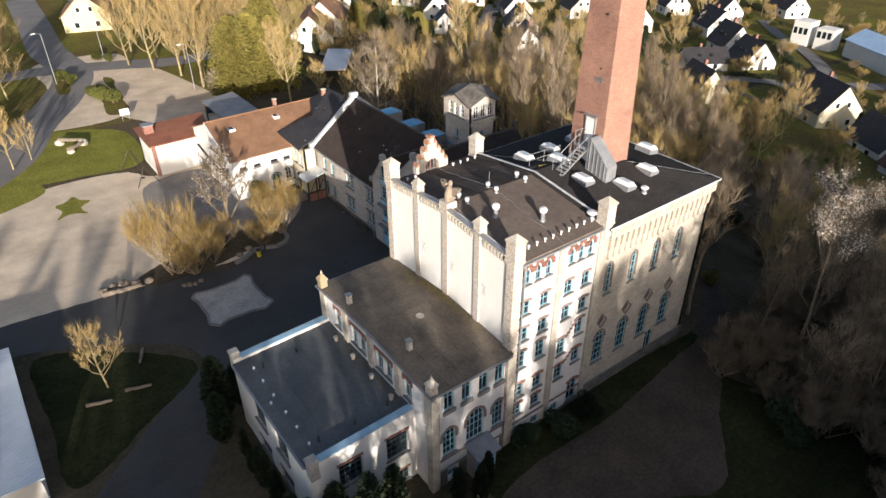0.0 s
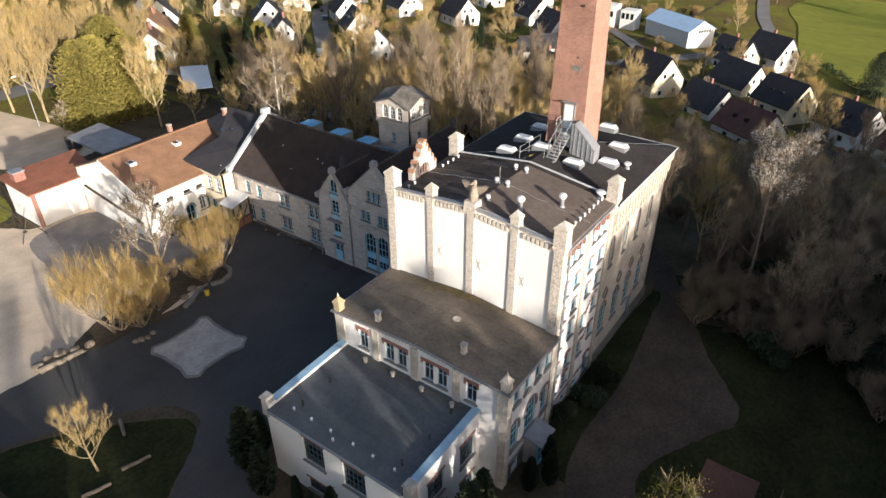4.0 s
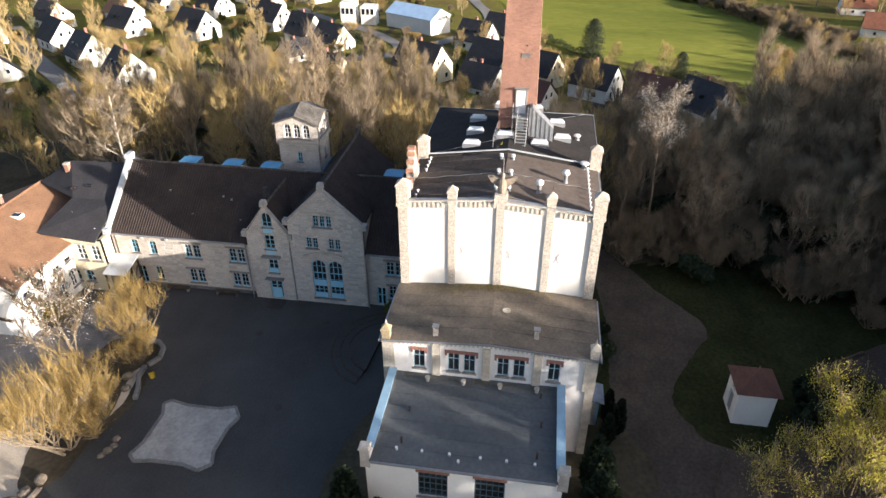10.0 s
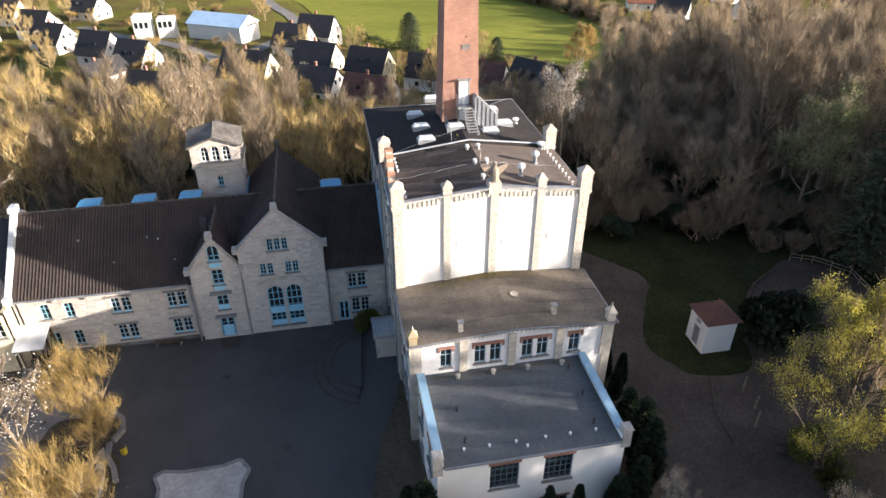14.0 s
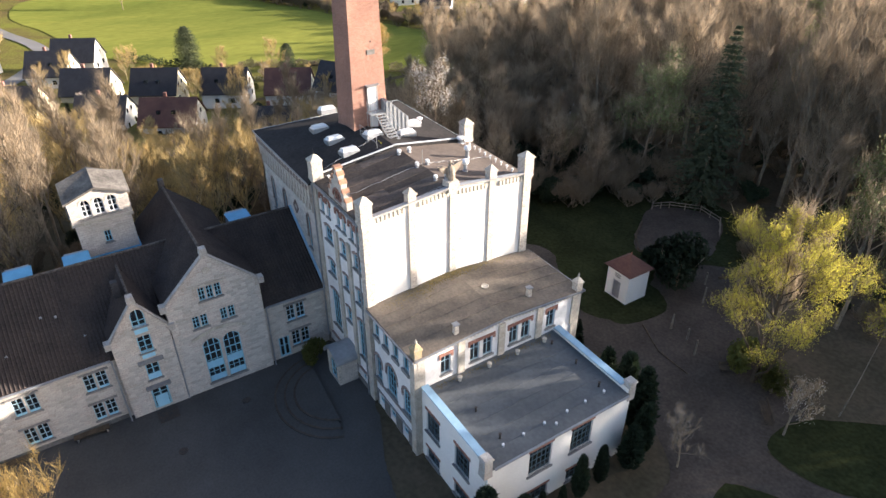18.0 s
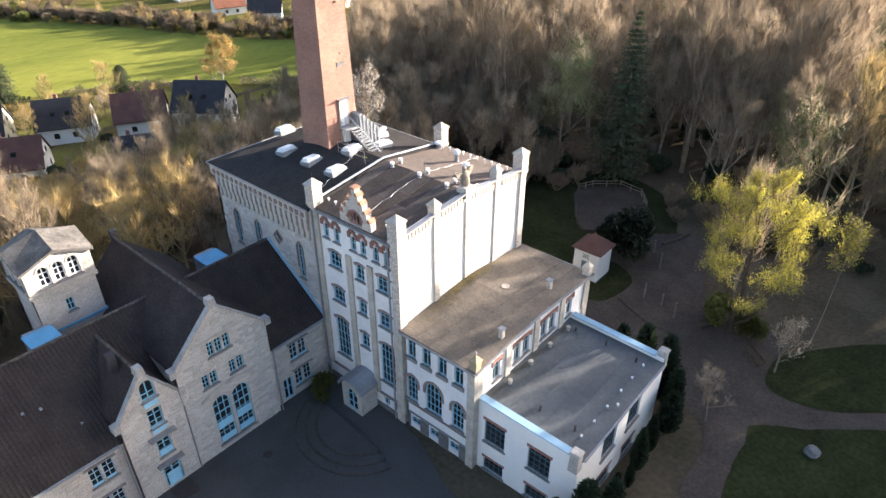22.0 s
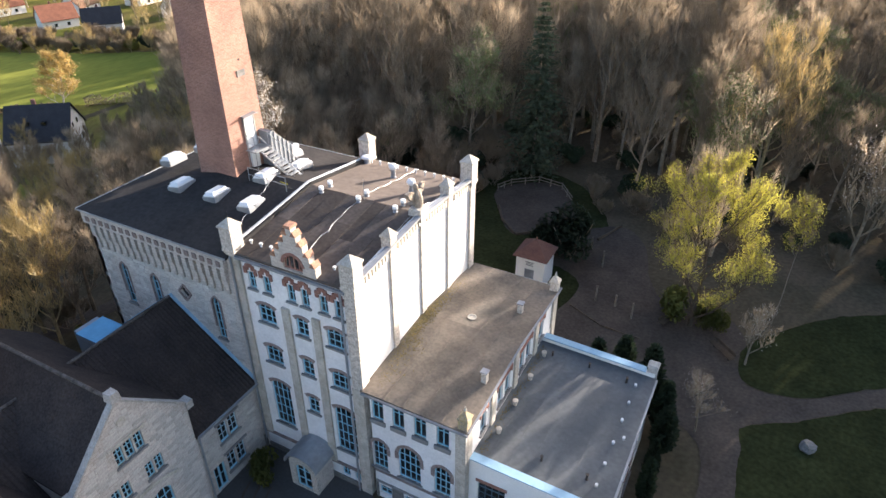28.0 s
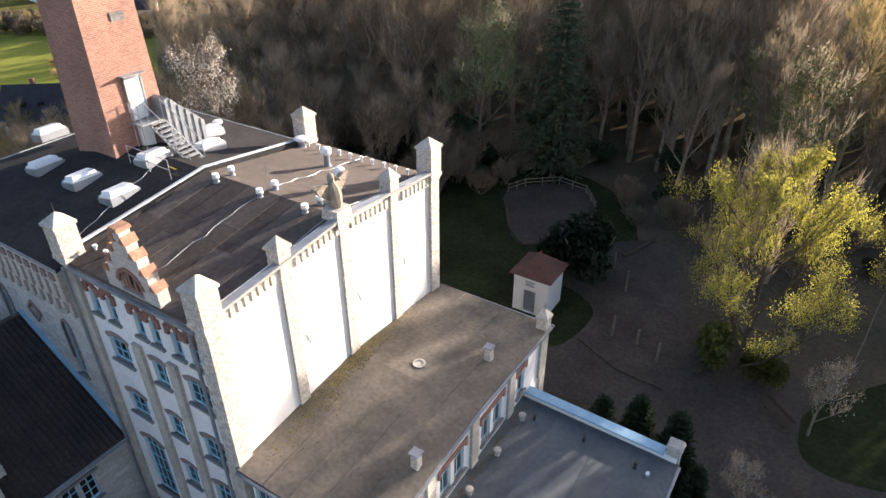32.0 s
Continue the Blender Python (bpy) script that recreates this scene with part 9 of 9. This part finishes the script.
# curved low walls by the bushes
for pts in ([(23.4, 61.2), (23.3, 60.2), (22.6, 59.4), (21.4, 59.1), (20.4, 59.6)], [(20.2, 59.8), (19.0, 59.7), (17.8, 59.0), (16.6, 58.6)], [(24.9, 68.6), (24.6, 67.2), (24.0, 66.0), (23.2, 65.2)]):
    bm = bmesh.new()
    for (a, b), (c, d) in zip(pts, pts[1:]):
        n = Vector((-(d - b), c - a)).normalized() * 0.17
        slab(bm, [(a + n.x, b + n.y, 0.35), (a - n.x, b - n.y, 0.35), (c - n.x, d - n.y, 0.35), (c + n.x, d + n.y, 0.35)], 0.4)
    bmesh.ops.recalc_face_normals(bm, faces=bm.faces)
    thing("low_wall", bm, M["kerb"], "low curved concrete bed wall", "wall", "low bed walls")
patch("planting_bed", [(23.1, 61.5), (22.9, 60.2), (21.4, 59.4), (20.2, 60.2), (18.6, 60.4), (14, 59.6), (9, 59.8), (7.5, 62), (12, 64), (18, 65), (23, 64.5)], M["ground"], 0.03, "brown soil bed under the willows", "bed")
bin_ = empty("litter_bin", (19.2, 58.6, 0), "small litter bin with a yellow-green bag", "bin")
part("body", lathe(bmesh.new(), ((0.22, 0.02), (0.25, 0.6), (0.27, 0.75)), Matrix.Translation((19.2, 58.6, 0)), 12), M["yellowleaf"], bin_)
part("lid", lathe(bmesh.new(), ((0.28, 0.75), (0.24, 0.86), (0.1, 0.9)), Matrix.Translation((19.2, 58.6, 0)), 12), M["iron"], bin_)
# half-round steps before the porch, each with a worn stone edge
for i, r in enumerate((5.0, 4.2, 3.4)):
    arc = [(25.6 + r * math.cos(radians(a)), 40.2 + r * 0.95 * math.sin(radians(a))) for a in range(8, 173, 11)]
    z = 0.1 + 0.1 * i
    st_ = thing("half_round_step", slab(bmesh.new(), [(x, y, z) for x, y in arc], z), M["asphalt"], "shallow half-round step of dark paving with a stone edge", "step", "half-round steps")
    bm = bmesh.new()
    for (ax, ay), (bx, by) in zip(arc, arc[1:]):
        va, vb = Vector((ax - 25.6, ay - 40.2)).normalized() * 0.16, Vector((bx - 25.6, by - 40.2)).normalized() * 0.16
        slab(bm, [(ax, ay, z + 0.012), (bx, by, z + 0.012), (bx - vb.x, by - vb.y, z + 0.012), (ax - va.x, ay - va.y, z + 0.012)][::-1], 0.03)
    bmesh.ops.recalc_face_normals(bm, faces=bm.faces)
    part("edge", bm, M["path"], st_)
for x, y in ((28.5, 46.5), (26.0, 52.0), (17.5, 47.0)):
    thing("manhole_cover", lathe(bmesh.new(), ((0.34, 0.02), (0.34, 0.045), (0.28, 0.05)), Matrix.Translation((x, y, 0)), 16), M["iron"], "round iron manhole cover in the asphalt", "manhole", "manhole covers")
for y0 in (57.3, 62.4):
    b = empty("bench", (31.0, y0, 0), "plain dark bench along the stone wall", "bench", "wall benches")
    part("seat", B(30.8, y0 - 1.2, 0.42, 31.3, y0 + 1.2, 0.48), M["wood_dark"], b)
    for dy in (-1.0, 1.0):
        part("leg", B(30.85, y0 + dy - 0.06, 0, 31.25, y0 + dy + 0.06, 0.42), M["kerb"], b)

# ---- park ----
log_(18.2, 12.9, 14.9, 14.5, 0.09, "dark curved thin log edging the play area", group="play area edging", mt="wood_dark")
log_(14.9, 14.5, 11.6, 14.7, 0.09, "dark curved thin log edging the play area", group="play area edging", mt="wood_dark")
for x, y, h in ((16.4, 11.2, 1.7), (14.6, 11.2, 1.3), (12.9, 12.3, 1.7), (17.4, 5.6, 1.9), (19.3, 2.9, 1.5)):
    thing("timber_post", tube(bmesh.new(), (x, y, -0.1), (x, y, h), 0.09, 0.08, 8), M["log"], "upright weathered timber play post", "post", "timber posts")
for x0, y0, x1, y1 in ((10.4, 12.3, 9.6, 10.6), (6.2, 12.6, 4.4, 14.3)):
    b = empty("park_bench", (x0, y0, 0), "dark timber park bench", "bench", "park benches")
    d = Vector((x1 - x0, y1 - y0)).normalized()
    n = Vector((-d.y, d.x)) * 0.25
    part("seat", slab(bmesh.new(), [(x0 - n.x, y0 - n.y, 0.48), (x1 - n.x, y1 - n.y, 0.48), (x1 + n.x, y1 + n.y, 0.48), (x0 + n.x, y0 + n.y, 0.48)], 0.06), M["wood_dark"], b)
    part("backrest", slab(bmesh.new(), [(x0 + n.x, y0 + n.y, 0.9), (x1 + n.x, y1 + n.y, 0.9), (x1 + n.x * 1.2, y1 + n.y * 1.2, 0.9), (x0 + n.x * 1.2, y0 + n.y * 1.2, 0.9)], 0.3), M["wood_dark"], b)
    for t in (0.15, 0.85):
        x, y = x0 + (x1 - x0) * t, y0 + (y1 - y0) * t
        part("leg", B(x - 0.06, y - 0.06, 0, x + 0.06, y + 0.06, 0.42), M["iron"], b)
boulder(-1.4, 20.9, 0.6, 40, "plinth", 0.7, "stone_sculpture", "pale rough stone on the park lawn", "stone", "")
# ---- lawn and parking furniture ----
for i, (x, y, r) in enumerate(((8.2, 104.4, 0.7), (11.0, 102.4, 0.8), (8.9, 100.2, 0.6))):
    boulder(x, y, r, 60 + i, "cap", 0.7, group="lawn stones", label="standing stone of a small stone group")
for p in ((8.2, 104.4, 11.0, 102.4), (8.6, 99.8, 10.6, 101.0)):
    log_(*p, 0.3, "fallen grey trunk between the stones", 0.5)
for x, y, h in ((32.2, 116.3, 8), (13.3, 134.8, 9), (23.9, 145, 8)):
    lp = empty("street_lamp", (x, y, 0), "slim grey street lamp", "lamp", "street lamps")
    part("pole", tube(bmesh.new(), (x, y, 0), (x, y, h), 0.07, 0.04, 8), M["steel"], lp)
    part("arm", tube(bmesh.new(), (x, y, h), (x - 0.9, y, h + 0.15), 0.035, 0.03, 6), M["steel"], lp)
    part("head", B(x - 1.5, y - 0.12, h + 0.08, x - 0.8, y + 0.12, h + 0.2, 0.03), M["white"], lp)
sg = empty("sign_board", (18.6, 108.6, 0), "small white sign board on two posts", "sign")
part("board", B(17.9, 108.57, 0.9, 19.3, 108.63, 1.9), M["white"], sg)
for x in (18.1, 19.1):
    part("post", tube(bmesh.new(), (x, 108.6, 0), (x, 108.6, 1.0), 0.04, 0.04, 6), M["steel"], sg)
swing = empty("swing_frame", (14.6, 86.5, 0), "thin steel swing frame beside the outbuilding", "swing")
for x, y in ((13.2, 90.2), (16.0, 89.6), (13.4, 83.0), (16.2, 83.2)):
    part("leg", tube(bmesh.new(), (x, y, 0), (14.6, y, 2.6), 0.05, 0.05, 6), M["iron"], swing)
part("beam", tube(bmesh.new(), (14.6, 90.2, 2.6), (14.6, 83.0, 2.6), 0.05, 0.05, 6), M["iron"], swing)
for y in (88.5, 86.6, 84.7):
    part("chain", tube(bmesh.new(), (14.6, y, 0.5), (14.6, y, 2.6), 0.015, 0.015, 4), M["iron"], swing)
    part("seat", B(14.4, y - 0.25, 0.46, 14.8, y + 0.25, 0.5), M["rubber"], swing)

# ---- squared stones of the wing, last of all ----
for n_, (par, face, plane, ol, hs, a_, b_, k_) in enumerate(STONE_JOBS):
    stonework(par, face, plane, ol, hs, a_, b_, k_, n_)
